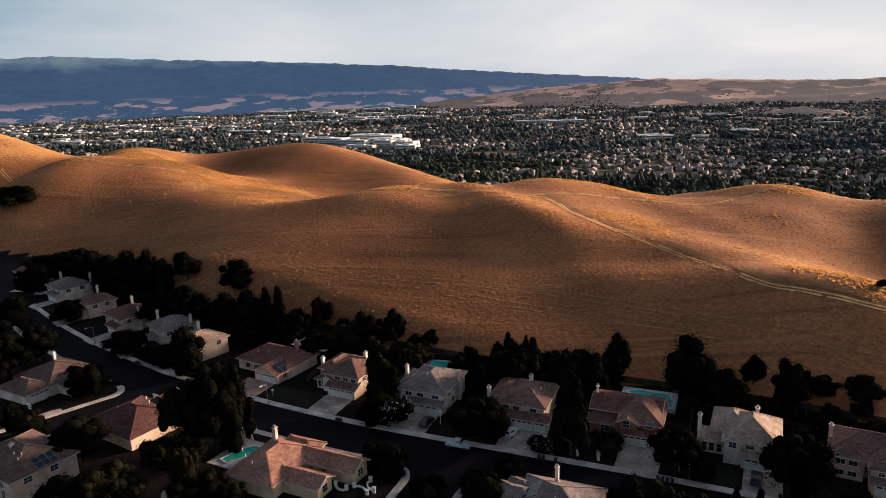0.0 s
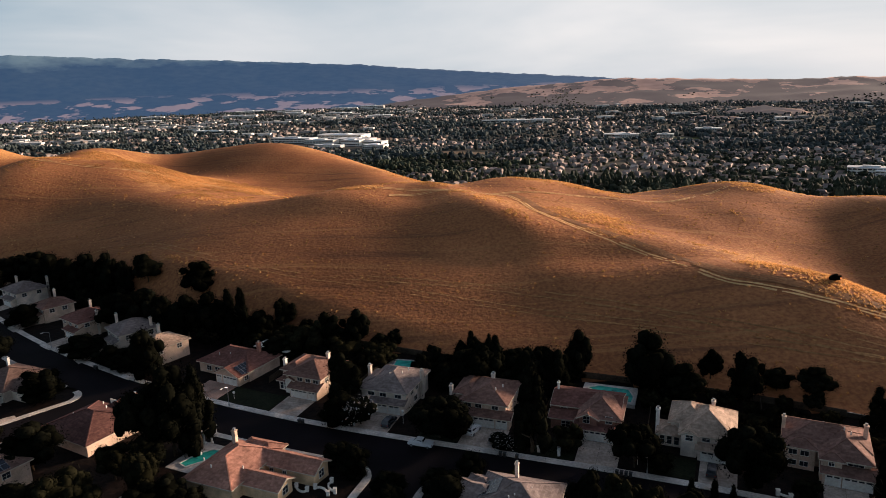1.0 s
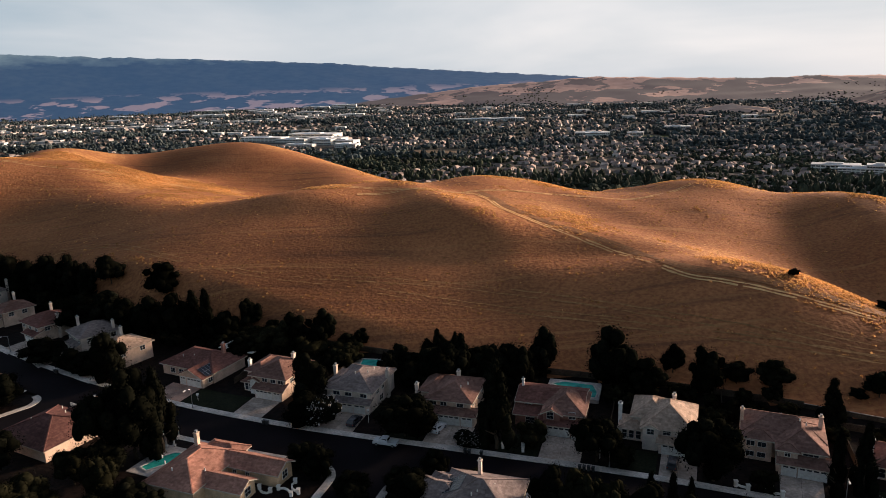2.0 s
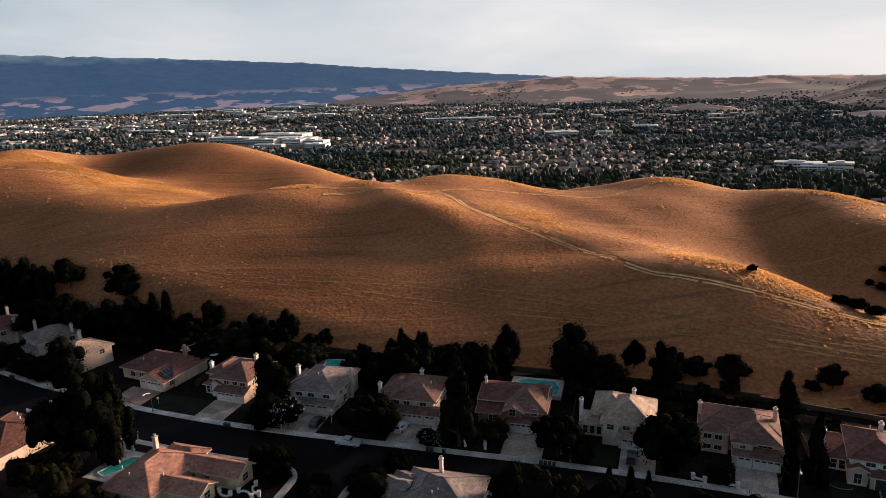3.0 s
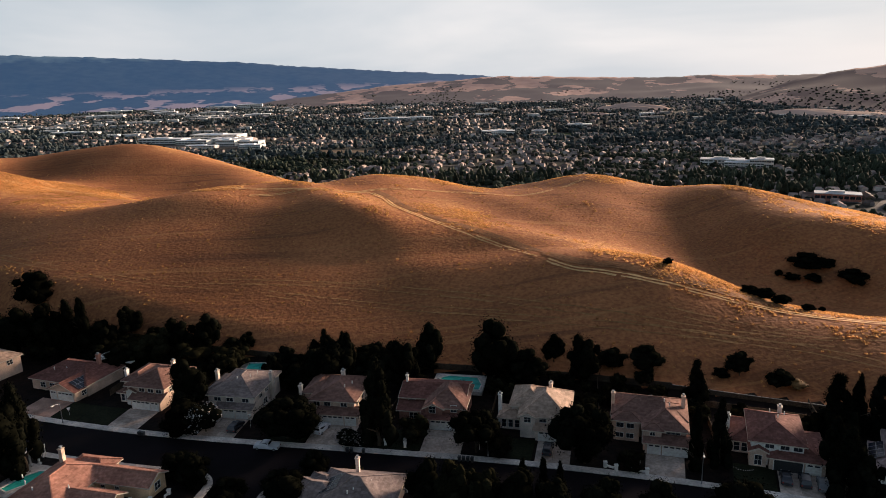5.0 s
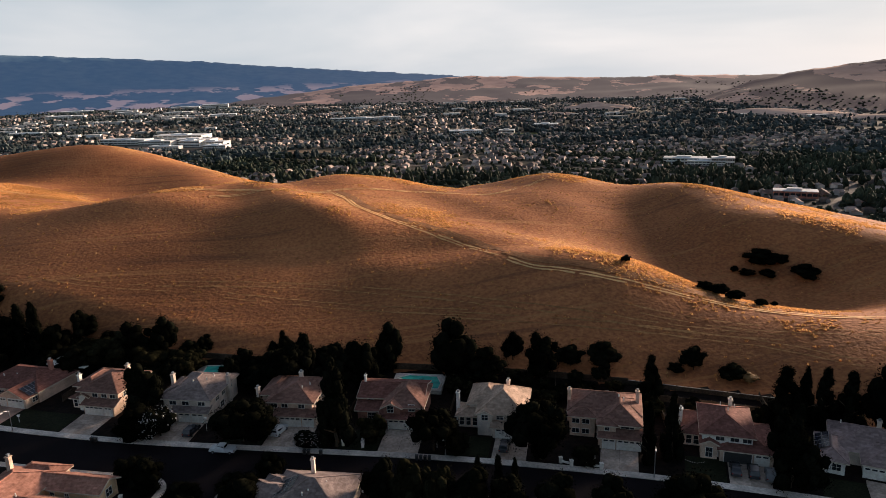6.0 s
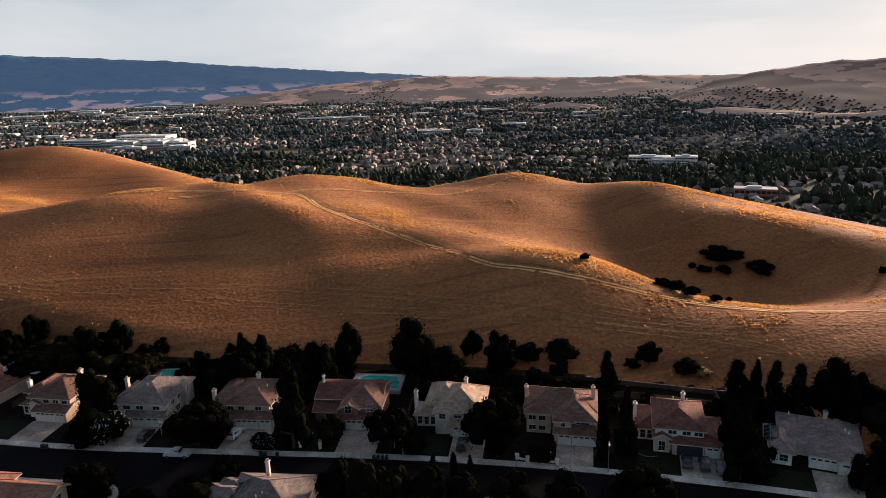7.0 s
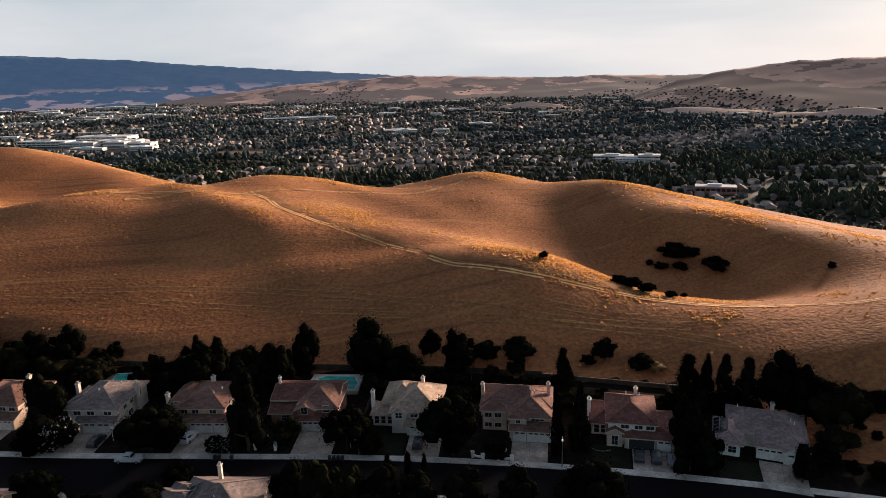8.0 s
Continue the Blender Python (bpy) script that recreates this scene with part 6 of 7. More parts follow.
fence(line(72.0, 104.0, 38.2, 36.6), 1.3, "pale-topped wooden rail fence along the dry field", cap="concrete")
fence(line(-92.0, 72.0, 40.0, 38.2, 20), 1.7, "weathered wooden fence behind the gardens", 4.8)
for fu in (-37.5, -13.5, 9.8, 32.0, 55.0, 77.5, 100.0, -61.0):
    fence(line(fu, fu, 14.0, 38.0, 3), 1.7, "weathered wooden fence between two gardens", 4.0)
fence(line(73.0, 100.0, 32.0, 30.5), 1.6, "low brown retaining fence behind a garden", 3.0)


# ---- tracks on the hill ----
def trail(points, width, name, label, mat="track", lift=0.17, seed=1, ruts=(-0.5, 0.5)):
    """A worn pair of wheel ruts laid on the slope."""
    rng = random.Random(seed)
    pts = [Vector(p) for p in points]
    fine = []
    for i in range(len(pts) - 1):
        p0, p1, p2, p3 = pts[max(i - 1, 0)], pts[i], pts[i + 1], pts[min(i + 2, len(pts) - 1)]
        n = max(2, int((p2 - p1).length / 1.2))
        for k in range(n):
            t = k / n
            fine.append(0.5 * ((2 * p1) + (p2 - p0) * t + (2 * p0 - 5 * p1 + 4 * p2 - p3) * t * t + (3 * p1 - p0 - 3 * p2 + p3) * t ** 3))
    fine.append(pts[-1])
    g = Geo()
    for rut in ruts:
        prev = None
        for i, p in enumerate(fine):
            d = (fine[min(i + 1, len(fine) - 1)] - fine[max(i - 1, 0)]).normalized()
            s = Vector((-d.y, d.x))
            c = p + s * (rut * width + 0.12 * math.sin(i * 0.7 + rut))
            w = {"track": 0.38, "straw": 0.24}.get(mat, 0.6) + 0.30 * noise.noise((i * 0.35, rut * 5, seed))
            a, b = c - s * w, c + s * w
            q = (Vector((a.x, a.y, float(land(*a)) + lift)), Vector((b.x, b.y, float(land(*b)) + lift)))
            if prev and noise.noise((i * 0.11, rut * 9, seed + 3.0)) + 0.3 * rng.random() > -0.32:
                g.poly([prev[0], q[0], q[1], prev[1]])
            prev = q
    return tagged(g.make(name, M[mat]), label, "track", "", "structure")


MAIN_TRACK = [(194, 140), (173, 146), (155, 155), (140, 159), (127, 165), (116, 171), (105, 176), (91, 183), (79, 190), (66, 199), (56, 219), (42, 235), (29, 248.5), (16, 266), (12, 281), (6, 295)]
trail(MAIN_TRACK, 1.9, "dirt_track", "pale dusty double wheel track over the dry hill", ruts=(-0.4, 0.4))
trail([(x + 2.4, y + 4.2) for x, y in MAIN_TRACK[4:]], 3.0, "worn_strip", "greyish worn strip of turf beside the wheel track", "worn", 0.12, 8, (-0.45, 0.0, 0.45))
trail([(-80, 297), (-55, 299), (-36, 297), (-10, 289), (8, 303), (26, 312), (42, 316), (58, 313), (76, 310), (93, 320), (109, 335)], 1.7, "dirt_track", "faint pale wheel track along the hill crest", seed=2)
trail([(6, 295), (-8, 294), (-24, 291), (-44, 288)], 1.8, "dirt_track", "faint pale wheel track along the hill crest", seed=3)
trail([(-123, 392), (-147, 388), (-173, 384), (-202, 372), (-230, 367), (-262, 372)], 1.8, "dirt_track", "faint pale wheel track along a lower crest", seed=4)
trail([(-376, 448), (-340, 425), (-300, 402), (-262, 392)], 1.8, "dirt_track", "faint pale wheel track along a lower crest", seed=5)
for k, line_pts in enumerate(([(-40, 211), (0, 206), (33, 193), (64, 177), (87, 165), (106, 157), (122, 150)], [(-24, 203), (4, 195), (27, 187), (46, 180)],
                              [(40, 181), (77, 166), (98, 158), (117, 148), (132, 134)], [(-163, 262), (-136, 254), (-104, 232), (-69, 214), (-41, 208)], [(150, 144), (128, 152), (108, 161), (88, 171)])):
    trail(line_pts, 2.4, "worn_strip", "low line of drier grass along the foot of the hill", "straw", 0.10, 20 + k, (-0.5, 0.6))


# ---- tufts of dry grass on the slopes ----
def fbm(x, y, size, seed):
    """Smooth uneven values over the ground, about -1 to 1."""
    rng = np.random.default_rng(seed)
    out, amp = np.zeros_like(x), 1.0
    for octave in range(3):
        table = rng.uniform(-1, 1, (257, 257))
        gx, gy = (x / size + 900.0) % 256, (y / size + 900.0) % 256
        ix, iy = gx.astype(int), gy.astype(int)
        fx, fy = gx - ix, gy - iy
        fx, fy = fx * fx * (3 - 2 * fx), fy * fy * (3 - 2 * fy)
        out += amp * ((table[ix, iy] * (1 - fx) + table[ix + 1, iy] * fx) * (1 - fy) + (table[ix, iy + 1] * (1 - fx) + table[ix + 1, iy + 1] * fx) * fy)
        amp, size = amp * 0.5, size * 0.5
    return out


def tufts():
    """Clumps of standing dry grass, thick on the shoulders of the hills and, to brighten the lit side, on sun-facing
    slopes; scattered in drifts over the grazed slopes.
    """
    rng = np.random.default_rng(31)
    n = 560000
    x, y = rng.uniform(-300, 250, n), rng.uniform(135, 480, n)
    u, v = lot(x, y)
    z = land(x, y)
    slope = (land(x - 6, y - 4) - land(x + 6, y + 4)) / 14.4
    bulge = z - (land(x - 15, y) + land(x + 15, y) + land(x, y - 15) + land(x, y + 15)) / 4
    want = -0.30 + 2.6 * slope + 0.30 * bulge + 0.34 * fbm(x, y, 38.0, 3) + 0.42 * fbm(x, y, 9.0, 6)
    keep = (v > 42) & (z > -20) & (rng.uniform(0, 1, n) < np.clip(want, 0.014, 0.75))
    x, y, z = x[keep], y[keep], z[keep]
    n = len(x)
    verts = np.empty((n, 4, 3, 3))
    for k in range(4):
        t, w, h = rng.uniform(0, 6.283, n), rng.uniform(0.14, 0.45, n), rng.uniform(0.16, 0.44, n)
        ox, oy = x + rng.uniform(-0.35, 0.35, n), y + rng.uniform(-0.35, 0.35, n)
        verts[:, k, 0] = np.stack([ox - w * np.cos(t), oy - w * np.sin(t), z - 0.10], -1)
        verts[:, k, 1] = np.stack([ox + w * np.cos(t), oy + w * np.sin(t), z - 0.10], -1)
        verts[:, k, 2] = np.stack([ox + rng.uniform(-0.3, 0.3, n), oy + rng.uniform(-0.3, 0.3, n), z + h], -1)
    faces = np.arange(n * 12).reshape(-1, 3)
    ob = mesh_object("grass_tufts", verts.reshape(-1, 3).tolist(), faces.tolist(), M["tuft"], None, "", None, False)
    tagged(ob, "tufts of pale dry grass on the hillside", "grass", "", "stuff")


M["tuft"] = island_vary(material("dry_tufts", (0.50, 0.245, 0.088), (0.70, 0.37, 0.145), grain=0.8, stain=0.03, rough=0.95, bump=0.3), 0.6, 1.3)
# dry blades let the low sun through
tn, tl = M["tuft"].node_tree.nodes, M["tuft"].node_tree.links
t_leaf, t_mix = tn.new("ShaderNodeBsdfTranslucent"), tn.new("ShaderNodeMixShader")
t_mix.inputs["Fac"].default_value = 0.55
tl.new(tn["Principled BSDF"].inputs["Base Color"].links[0].from_socket, t_leaf.inputs["Color"])
tl.new(tn["Principled BSDF"].outputs["BSDF"], t_mix.inputs[1])
tl.new(t_leaf.outputs["BSDF"], t_mix.inputs[2])
tl.new(t_mix.outputs["Shader"], tn["Material Output"].inputs["Surface"])
tufts()

parasol(-62.5, 104.0)


# ---- the valley ----
def valley_z(x, y):
    return float(land(x, y))


def in_view(x, y):
    a = math.degrees(math.atan2(x, y))
    return -47 < a < 52


VALLEY_TURN = radians(-25.0)


def grid(x, y):
    """Valley point in the town's street grid, which bends a little from quarter to quarter."""
    c, s = math.cos(-VALLEY_TURN), math.sin(-VALLEY_TURN)
    a, b = x * c - y * s, x * s + y * c
    return a + 26 * noise.noise((x * 0.003, y * 0.003, 1.0)), b + 30 * noise.noise((x * 0.0025, y * 0.0025, 4.0))


def kept_free(x, y):
    """Car parks, playing fields and roads, where neither trees nor houses stand."""
    for cx, cy, r in ((-380, 1390, 90), (-300, 1340, 70), (-250, 1260, 50), (432, 808, 30), (405, 576, 18), (222, 1378, 34), (323, 1314, 34), (550, 545, 24), (15, 1915, 60), (-60, 1140, 60)):
        if (x - cx) ** 2 + (y - cy) ** 2 < r * r:
            return True
    return arterial_gap(x, y) < 6


ROAD_LINE = [(-420, 1250), (-62, 1032), (106, 903), (200, 858), (285, 819), (363, 774), (460, 715), (580, 660)]
SIDE_LINE = [(520, 690), (500, 630), (470, 590), (440, 564), (412, 535), (397, 505), (396, 470)]


def arterial_gap(x, y):
    best = 1e9
    for pts in (ROAD_LINE, SIDE_LINE):
        for (ax, ay), (bx, by) in zip(pts[:-1], pts[1:]):
            t = max(0.0, min(1.0, ((x - ax) * (bx - ax) + (y - ay) * (by - ay)) / ((bx - ax) ** 2 + (by - ay) ** 2)))
            best = min(best, math.hypot(x - ax - t * (bx - ax), y - ay - t * (by - ay)))
    return best


def valley_road(pts, w, name, label, mat):
    g = Geo()
    prev = None
    for (ax, ay), (bx, by) in zip(pts[:-1], pts[1:]):
        d = Vector((bx - ax, by - ay)).normalized()
        s = Vector((-d.y, d.x)) * w
        n = max(1, int(math.hypot(bx - ax, by - ay) / 12))
        for k in range(n + 1):
            p = Vector((ax + (bx - ax) * k / n, ay + (by - ay) * k / n))
            a, b = p - s, p + s
            q = ((a.x, a.y, valley_z(*a) + 0.5), (b.x, b.y, valley_z(*b) + 0.5))
            if prev:
                g.poly([prev[0], q[0], q[1], prev[1]])
            prev = q
    tagged(g.make(name, M[mat]), label, "road", "", "structure")


M["far_road"] = material("far_concrete_road", (0.095, 0.080, 0.070), (0.15, 0.128, 0.115), grain=0.3, stain=0.02, rough=0.9, bump=0.0)
M["far_lawn"] = material("far_playing_field", (0.045, 0.060, 0.020), (0.080, 0.095, 0.035), grain=0.05, stain=0.01, rough=0.95, bump=0.0)
M["far_soil"] = material("far_dry_field", (0.17, 0.115, 0.075), (0.26, 0.18, 0.12), grain=0.05, stain=0.01, rough=0.95, bump=0.0)
valley_road(ROAD_LINE, 6.0, "valley_road", "pale concrete main road across the valley", "far_road")
valley_road(SIDE_LINE, 3.2, "valley_road", "pale curving road between dark trees", "far_road")


def valley_patch(cx, cy, w, d, turn, label, mat):
    c, s = math.cos(radians(turn)), math.sin(radians(turn))
    nu, nv = max(1, int(w / 12)), max(1, int(d / 12))
    g = Geo()
    at = lambda i, j: (lambda a, b: (cx + a * c - b * s, cy + a * s + b * c))(w * (i / nu - 0.5), d * (j / nv - 0.5))
    for i in range(nu):
        for j in range(nv):
            g.poly([(*at(a, b), valley_z(*at(a, b)) + 0.35) for a, b in ((i, j), (i + 1, j), (i + 1, j + 1), (i, j + 1))])
    tagged(g.make("valley_field", M[mat]), label, "ground", "", "structure")


for vp in ((550, 545, 60, 44, -40, "green playing field in the valley", "far_lawn"), (323, 1314, 80, 40, -10, "olive green field between valley houses", "far_lawn"),
           (-60, 1140, 110, 44, -25, "bare brown field beside the campus", "far_soil"), (-330, 1250, 150, 34, -25, "green lawn before the campus", "far_lawn"),
           (-360, 1340, 230, 60, -20, "pale car park of the campus", "far_road"), (430, 798, 56, 22, -28, "pale car park of a store", "far_road"),
           (408, 570, 40, 16, -30, "pale car park beside a flat building", "far_road"), (520, 600, 40, 26, -40, "green lawn beside a road", "far_lawn")):
    valley_patch(*vp)


def wood_density(x, y):
    belt = noise.noise((x * 0.0032, y * 0.0055, 21.0)) + 0.5 * noise.noise((x * 0.012, y * 0.018, 8.0))
    return belt


def valley_woods(name, label, count, r0, r1, size, sub, seed, mat="far_wood", clear=-0.18):
    """Many dark tree crowns on the valley floor, joined; they gather in belts."""
    rng = random.Random(seed)
    bm = bmesh.new()
    bmesh.ops.create_icosphere(bm, subdivisions=sub, radius=1.0)
    base = [v.co.copy() for v in bm.verts]
    tri = [tuple(v.index for v in f.verts) for f in bm.faces]
    bm.free()
    shapes = []
    for k in range(10):
        shapes.append([p * (1 + 0.42 * noise.noise(p * 1.6 + Vector((k * 5.0, seed, 0))) + 0.30 * noise.noise(p * 4.0 + Vector((k, 3.0, seed)))) for p in base])
    verts, faces = [], []
    for _ in range(count):
        a = rng.uniform(-47, 52)
        r = math.sqrt(rng.uniform(r0 * r0, r1 * r1)) if rng.random() < 0.5 else r0 * (r1 / r0) ** rng.random()
        x, y = r * math.sin(radians(a)), r * math.cos(radians(a))
        if y < 430 and x < 250:
            continue
        z = valley_z(x, y)
        if z > -25 or kept_free(x, y):
            continue
        dense = wood_density(x, y)
        if dense < clear and rng.random() < 0.72:
            continue
        s = size * rng.uniform(0.45, 1.05) * (1.25 if dense > 0.25 else 0.85)
        tall = rng.uniform(0.6, 1.1) if rng.random() < 0.84 else rng.uniform(1.4, 2.4)
        w = s / math.sqrt(tall)
        n = len(verts)
        turn = rng.random() * 6.28
        c, sn = math.cos(turn), math.sin(turn)
        for p in rng.choice(shapes):
            verts.append((x + (p.x * c - p.y * sn) * w, y + (p.x * sn + p.y * c) * w, z + (p.z * tall + 0.7 * tall) * w))
        faces += [tuple(n + i for i in t) for t in tri]
    ob = mesh_object(name, verts, faces, M[mat])
    tagged(ob, label, "trees", "", "stuff")


# bluer, paler copy of far_wood: distance haze put into the leaf colour
M["far_wood_hazed"] = island_vary(material("hazed_town_trees", (0.034, 0.047, 0.048), (0.074, 0.090, 0.084), grain=0.25, stain=0.01, rough=0.9, bump=0.0), 0.5, 1.5)
valley_woods("valley_trees", "dark garden trees among the valley houses", 13500, 560, 1150, 3.4, 2, 5)
valley_woods("valley_trees_far", "dark belt of trees across the valley floor", 38000, 1050, 3400, 5.0, 1, 6, "far_wood_hazed", -0.1)


def valley_grove(spots, name, label, seed):
    """A clump of tall dark trees."""
    rng = random.Random(seed)
    bm = bmesh.new()
    bmesh.ops.create_icosphere(bm, subdivisions=2, radius=1.0)
    base, tri = [v.co.copy() for v in bm.verts], [tuple(v.index for v in f.verts) for f in bm.faces]
    bm.free()
    verts, faces = [], []
    for cx, cy, rx, num in spots:
        for _ in range(num):
            a, r = rng.random() * 6.28, rx * math.sqrt(rng.random())
            x, y = cx + r * math.cos(a) * 1.5, cy + r * math.sin(a) * 0.7
            if kept_free(x, y):
                continue
            w, h, n, q = rng.uniform(1.8, 3.6), rng.uniform(3.0, 7.0), len(verts), rng.random() * 50
            z = valley_z(x, y)
            for p in base:
                k = 1 + 0.4 * noise.noise(p * 1.8 + Vector((q, 0, 0))) + 0.3 * noise.noise(p * 4.5 + Vector((0, q, 0)))
                verts.append((x + p.x * w * k * (1.15 - 0.4 * p.z), y + p.y * w * k * (1.15 - 0.4 * p.z), z + h * 0.9 + p.z * h * k))
            faces += [tuple(n + i for i in t) for t in tri]
    tagged(mesh_object(name, verts, faces, M["far_wood"]), label, "trees", "", "stuff")


valley_grove(((378, 641, 34, 60), (345, 668, 26, 40), (458, 545, 26, 50), (480, 500, 40, 70), (500, 455, 40, 60), (300, 690, 30, 30), (60, 800, 60, 60), (150, 770, 50, 50), (-30, 830, 50, 50), (230, 725, 30, 26), (560, 610, 36, 40), (470, 640, 34, 60), (520, 700, 40, 60), (440, 700, 46, 70), (395, 725, 40, 50), (540, 760, 50, 60), (610, 700, 50, 60)),
             "valley_grove", "tall dark trees in a belt behind the hill", 77)


def valley_houses(name, label, r0, r1, seed, along, across, share, scale=1.0):
    """Houses in rows along the valley's streets: walls, hipped or gabled roofs and a lower garage wing."""
    rng = random.Random(seed)
    verts, faces, idx = [], [], []
    c0, s0 = math.cos(VALLEY_TURN), math.sin(VALLEY_TURN)
    na, nb = int(2 * r1 / along), int(2 * r1 / across)
    for ia in range(-na // 2 - 40, na // 2 + 40):
        for ib in range(-8, nb):
            if rng.random() > share:
                continue
            a = ia * along + rng.uniform(-0.2, 0.2) * along
            b = ib * across + (0.24 * across if ib % 2 else -0.24 * across) + rng.uniform(-2, 2)
            x, y = a * c0 - b * s0, a * s0 + b * c0
            x -= 26 * noise.noise((x * 0.003, y * 0.003, 1.0))
            y -= 30 * noise.noise((x * 0.0025, y * 0.0025, 4.0))
            r = math.hypot(x, y)
            if not r0 < r < r1 or y < 200 or not in_view(x, y) or (y < 500 and x < 300):
                continue
            if wood_density(x, y) > 0.14 or kept_free(x, y):
                continue
            z = valley_z(x, y)
            if z > -32:
                continue
            w, d, h = rng.uniform(5.4, 8.6) * scale, rng.uniform(4.4, 5.8) * scale, rng.uniform(2.2, 3.8)
            t = VALLEY_TURN + rng.choice((0, 0, 1.57)) + rng.uniform(-0.15, 0.15)
            c, s = math.cos(t), math.sin(t)
            hip = rng.uniform(0.45, 0.98)
            for dx, dy, sw, sd, sh in ((0, 0, w, d, h), (rng.choice((-1, 1)) * w * 0.55, -d * 0.9, w * 0.42, d * 0.6, h * 0.72)):
                n = len(verts)
                for lx, ly, lz in ((-sw, -sd, -1), (sw, -sd, -1), (sw, sd, -1), (-sw, sd, -1), (-sw, -sd, sh), (sw, -sd, sh), (sw, sd, sh), (-sw, sd, sh), (-sw * hip, 0, sh + sd * 0.5), (sw * hip, 0, sh + sd * 0.5)):
                    lx, ly = lx + dx, ly + dy
                    verts.append((x + lx * c - ly * s, y + lx * s + ly * c, z + lz))
                for q, k in (((0, 1, 5, 4), 1), ((1, 2, 6, 5), 1), ((2, 3, 7, 6), 1), ((3, 0, 4, 7), 1), ((4, 5, 9, 8), 0), ((6, 7, 8, 9), 0), ((5, 6, 9), 0), ((7, 4, 8), 0)):
                    faces.append(tuple(n + i for i in q))
                    idx.append(k)
                if r0 > 1200:
                    break
    ob = mesh_object(name, verts, faces, [M["far_house"], M["far_wall"]], None, "", idx)
    tagged(ob, label, "houses", "", "stuff")


M["far_wall"] = island_vary(material("far_walls", (0.52, 0.44, 0.39), (0.70, 0.61, 0.55), grain=0.1, stain=0.02, rough=0.9, bump=0.0), 0.15, 1.25)
valley_houses("valley_houses", "rows of small houses with pale walls across the valley", 640, 1350, 11, 13.0, 19.0, 0.60, 0.66)
valley_houses("valley_houses_far", "distant town houses and roofs between trees", 1350, 3200, 12, 23.0, 36.0, 0.52, 0.85)


def valley_sheds(seed, count):
    """Small flat-roofed pale shops and halls of the town far across the valley, joined."""
    rng = random.Random(seed)
    g = Geo()
    made = 0
    while made < count:
        a = rng.uniform(-47, 36) if rng.random() < 0.35 else rng.uniform(-47, -6)
        r = rng.uniform(1700, 3150)
        x, y = r * math.sin(radians(a)), r * math.cos(radians(a))
        if noise.noise((x * 0.0012, y * 0.002, 40.0)) < 0.02 and rng.random() < 0.85:
            made += 0.2
            continue
        z = valley_z(x, y)
        made += 1
        w, d, h = rng.uniform(8, 26), rng.uniform(6, 10), rng.uniform(4, 7.5)
        g.box(x - w, x + w, y - d, y + d, z - 2, z + h)
    tagged(g.make("town_buildings", M["far_shed"]), "pale flat-roofed shops and halls of the distant town", "buildings", "", "stuff")


M["far_shed"] = island_vary(material("far_sheds", (0.52, 0.50, 0.47), (0.72, 0.69, 0.66), grain=0.1, stain=0.02, rough=0.9, bump=0.0), 0.4, 1.25)
valley_sheds(63, 420)


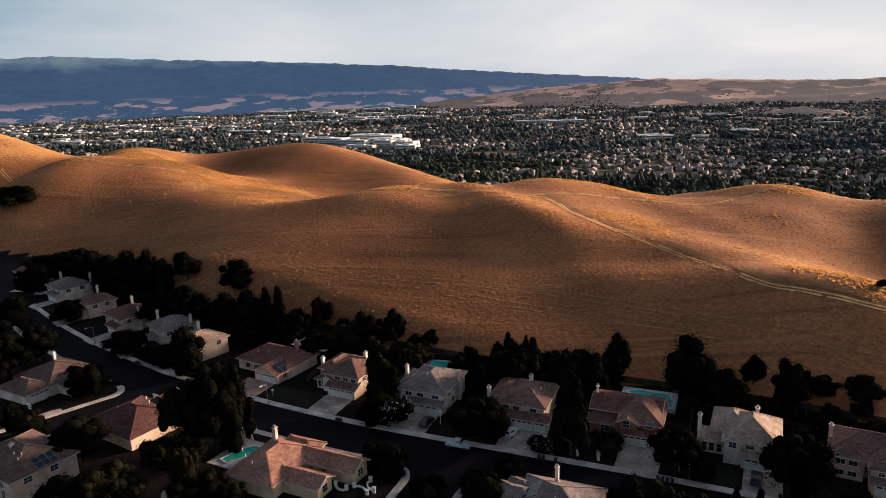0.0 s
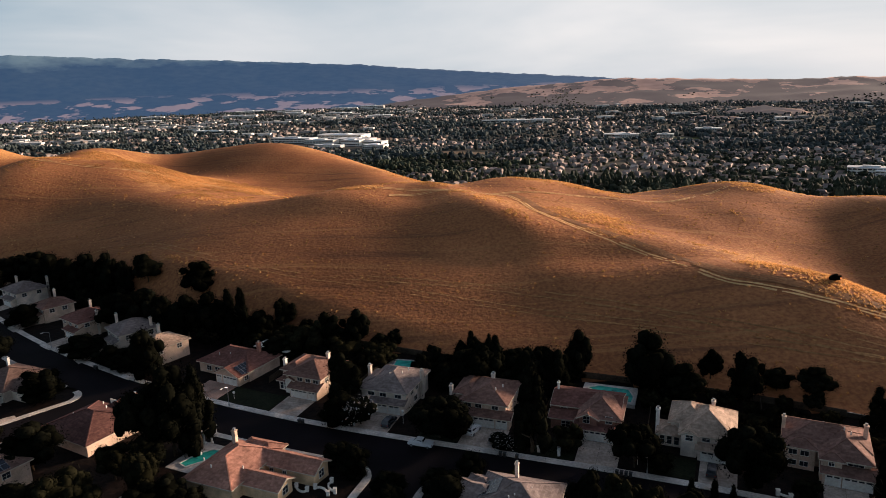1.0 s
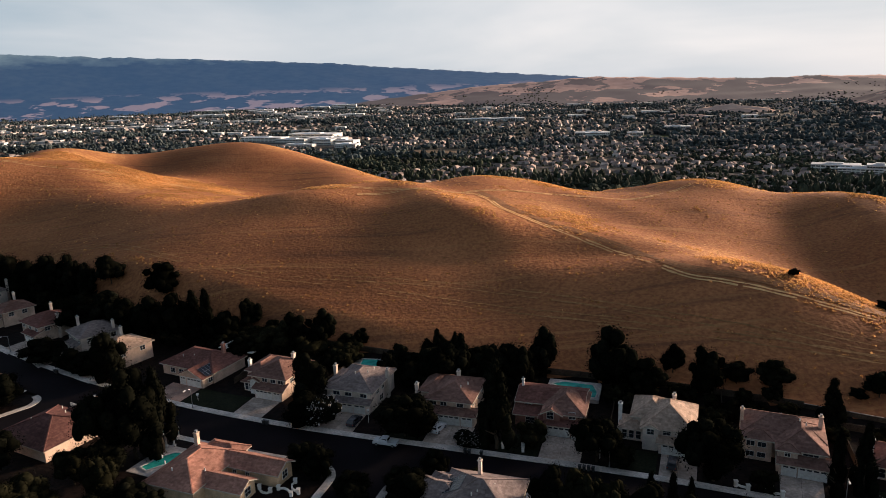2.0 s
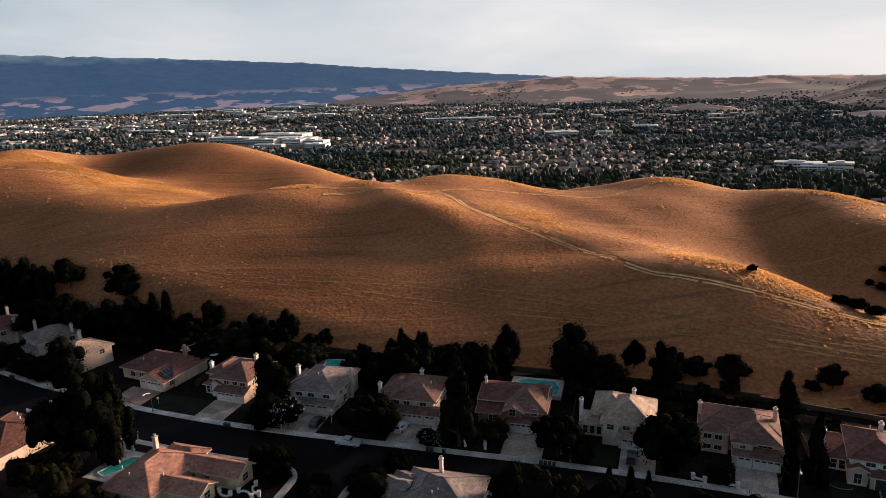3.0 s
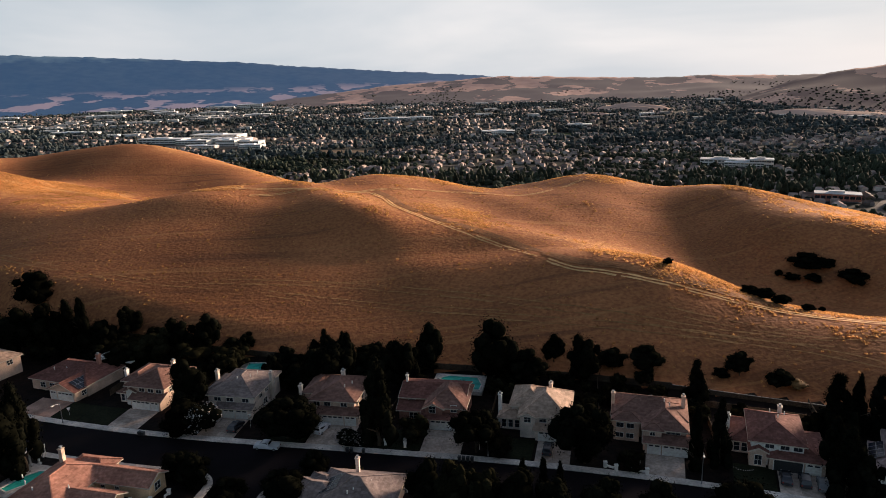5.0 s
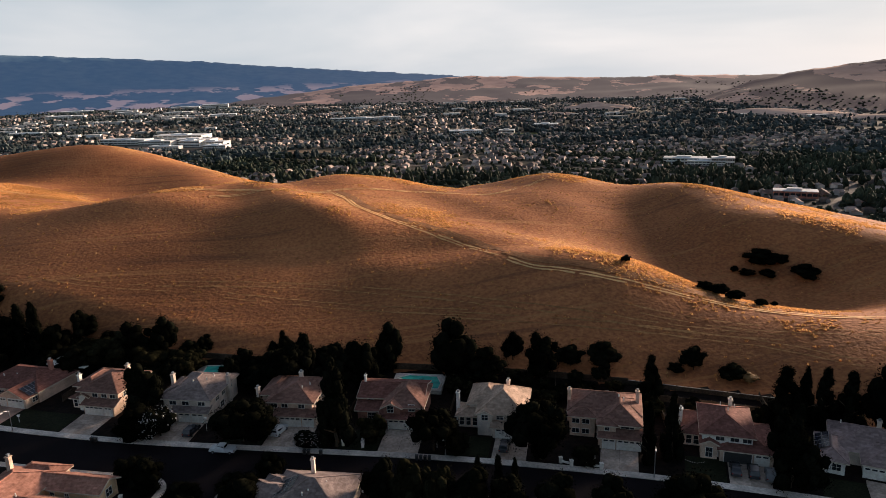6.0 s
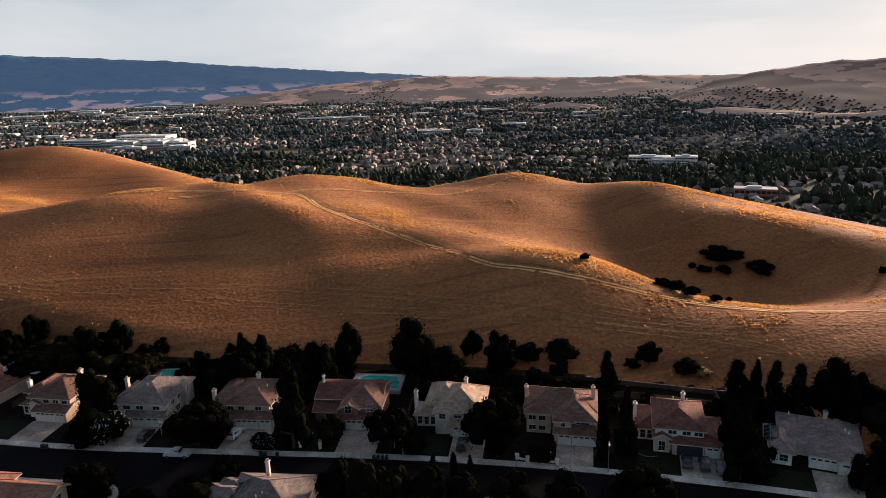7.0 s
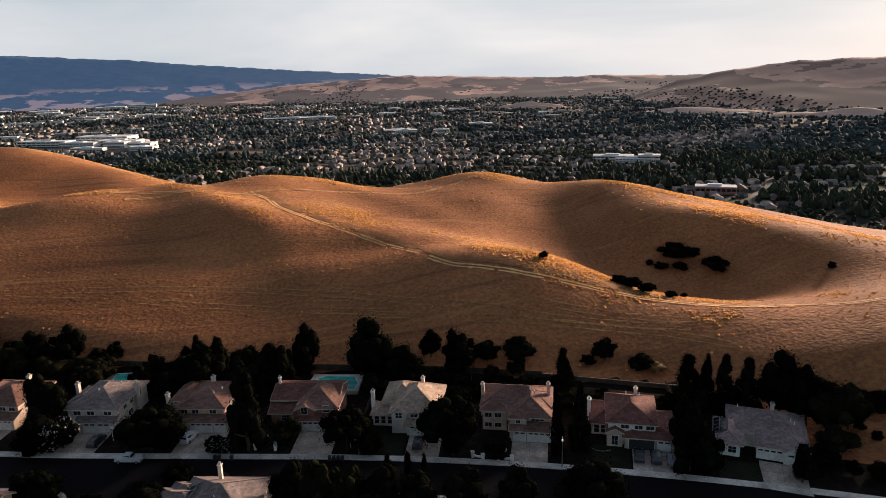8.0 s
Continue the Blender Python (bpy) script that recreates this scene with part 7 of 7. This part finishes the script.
def big_building(x, y, w, d, h, yaw, label, wall="white", bays=8, floors=2):
    """A large flat-roofed building far across the valley, with bands of windows."""
    z = valley_z(x, y)
    o = empty("office_building", pose(x, y, z, 0, 0, yaw), label, "building", "large valley buildings")
    Geo().box(-w / 2, w / 2, -d / 2, d / 2, -2, h).make("wall", M[wall], o)
    Geo().box(-w / 2 - 0.4, w / 2 + 0.4, -d / 2 - 0.4, d / 2 + 0.4, h, h + 0.7).box(-w * 0.2, w * 0.15, -d * 0.2, d * 0.2, h + 0.7, h + 2.4).make("roof", M["far_flat"], o)
    for f in range(floors):
        z0 = h * (f + 0.35) / floors
        for b in range(bays):
            bx = -w / 2 + w * (b + 0.5) / bays
            Geo().box(bx - w / bays * 0.4, bx + w / bays * 0.4, -d / 2 - 0.15, -d / 2 + 0.1, z0, z0 + h / floors * 0.42).make("window", M["glass"], o)


M["far_flat"] = material("pale_flat_roof", (0.70, 0.70, 0.70), (0.84, 0.84, 0.83), grain=0.1, stain=0.02, rough=0.8, bump=0.0)
for bx, by, bw, bd, bh, byaw in ((-345, 1490, 110, 40, 10, -20), (-440, 1440, 100, 30, 9, -20), (-370, 1400, 70, 26, 7, -20), (-300, 1400, 80, 30, 8, -20), (-255, 1330, 60, 26, 8, -20), (-290, 1330, 40, 22, 11, -20), (-330, 1300, 60, 14, 5, -20), (-235, 1270, 44, 20, 6, -20),
                                  (418, 826, 50, 18, 7, -28), (436, 806, 44, 22, 5, -28), (452, 796, 26, 16, 9, -28)):
    big_building(bx, by, bw, bd, bh, byaw, "large pale flat-roofed building across the valley", bays=10)
big_building(405, 578, 36, 14, 6, -30, "brick-fronted flat-roofed building beside a car park", "stucco_red", 8, 1)
for bx, by, bw, bd, bh, byaw in ((12, 1905, 150, 20, 6, -14), (222, 1375, 60, 22, 6, -14), (300, 1345, 30, 16, 6, -14), (409, 1461, 50, 20, 6, -20), (-750, 1765, 130, 24, 7, -20)):
    big_building(bx, by, bw, bd, bh, byaw, "long pale flat-roofed building between valley trees", bays=12, floors=1)
for bx, by, bw, bd, bh, byaw in ((-1110, 3000, 120, 60, 8, 12), (-900, 2900, 100, 50, 8, 12), (-820, 2700, 80, 40, 9, 8), (-620, 2600, 90, 40, 8, 6), (-420, 2350, 80, 40, 7, 4), (-1400, 2700, 90, 40, 7, 20), (-1250, 2400, 70, 36, 7, 20), (-700, 3050, 110, 50, 9, 8), (88, 1870, 70, 30, 8, 0), (228, 1340, 45, 20, 8, -10), (-560, 2950, 100, 50, 18, 6), (-980, 2550, 120, 50, 10, 12)):
    big_building(bx, by, bw, bd, bh, byaw, "distant white flat-roofed business building", bays=12, floors=3)
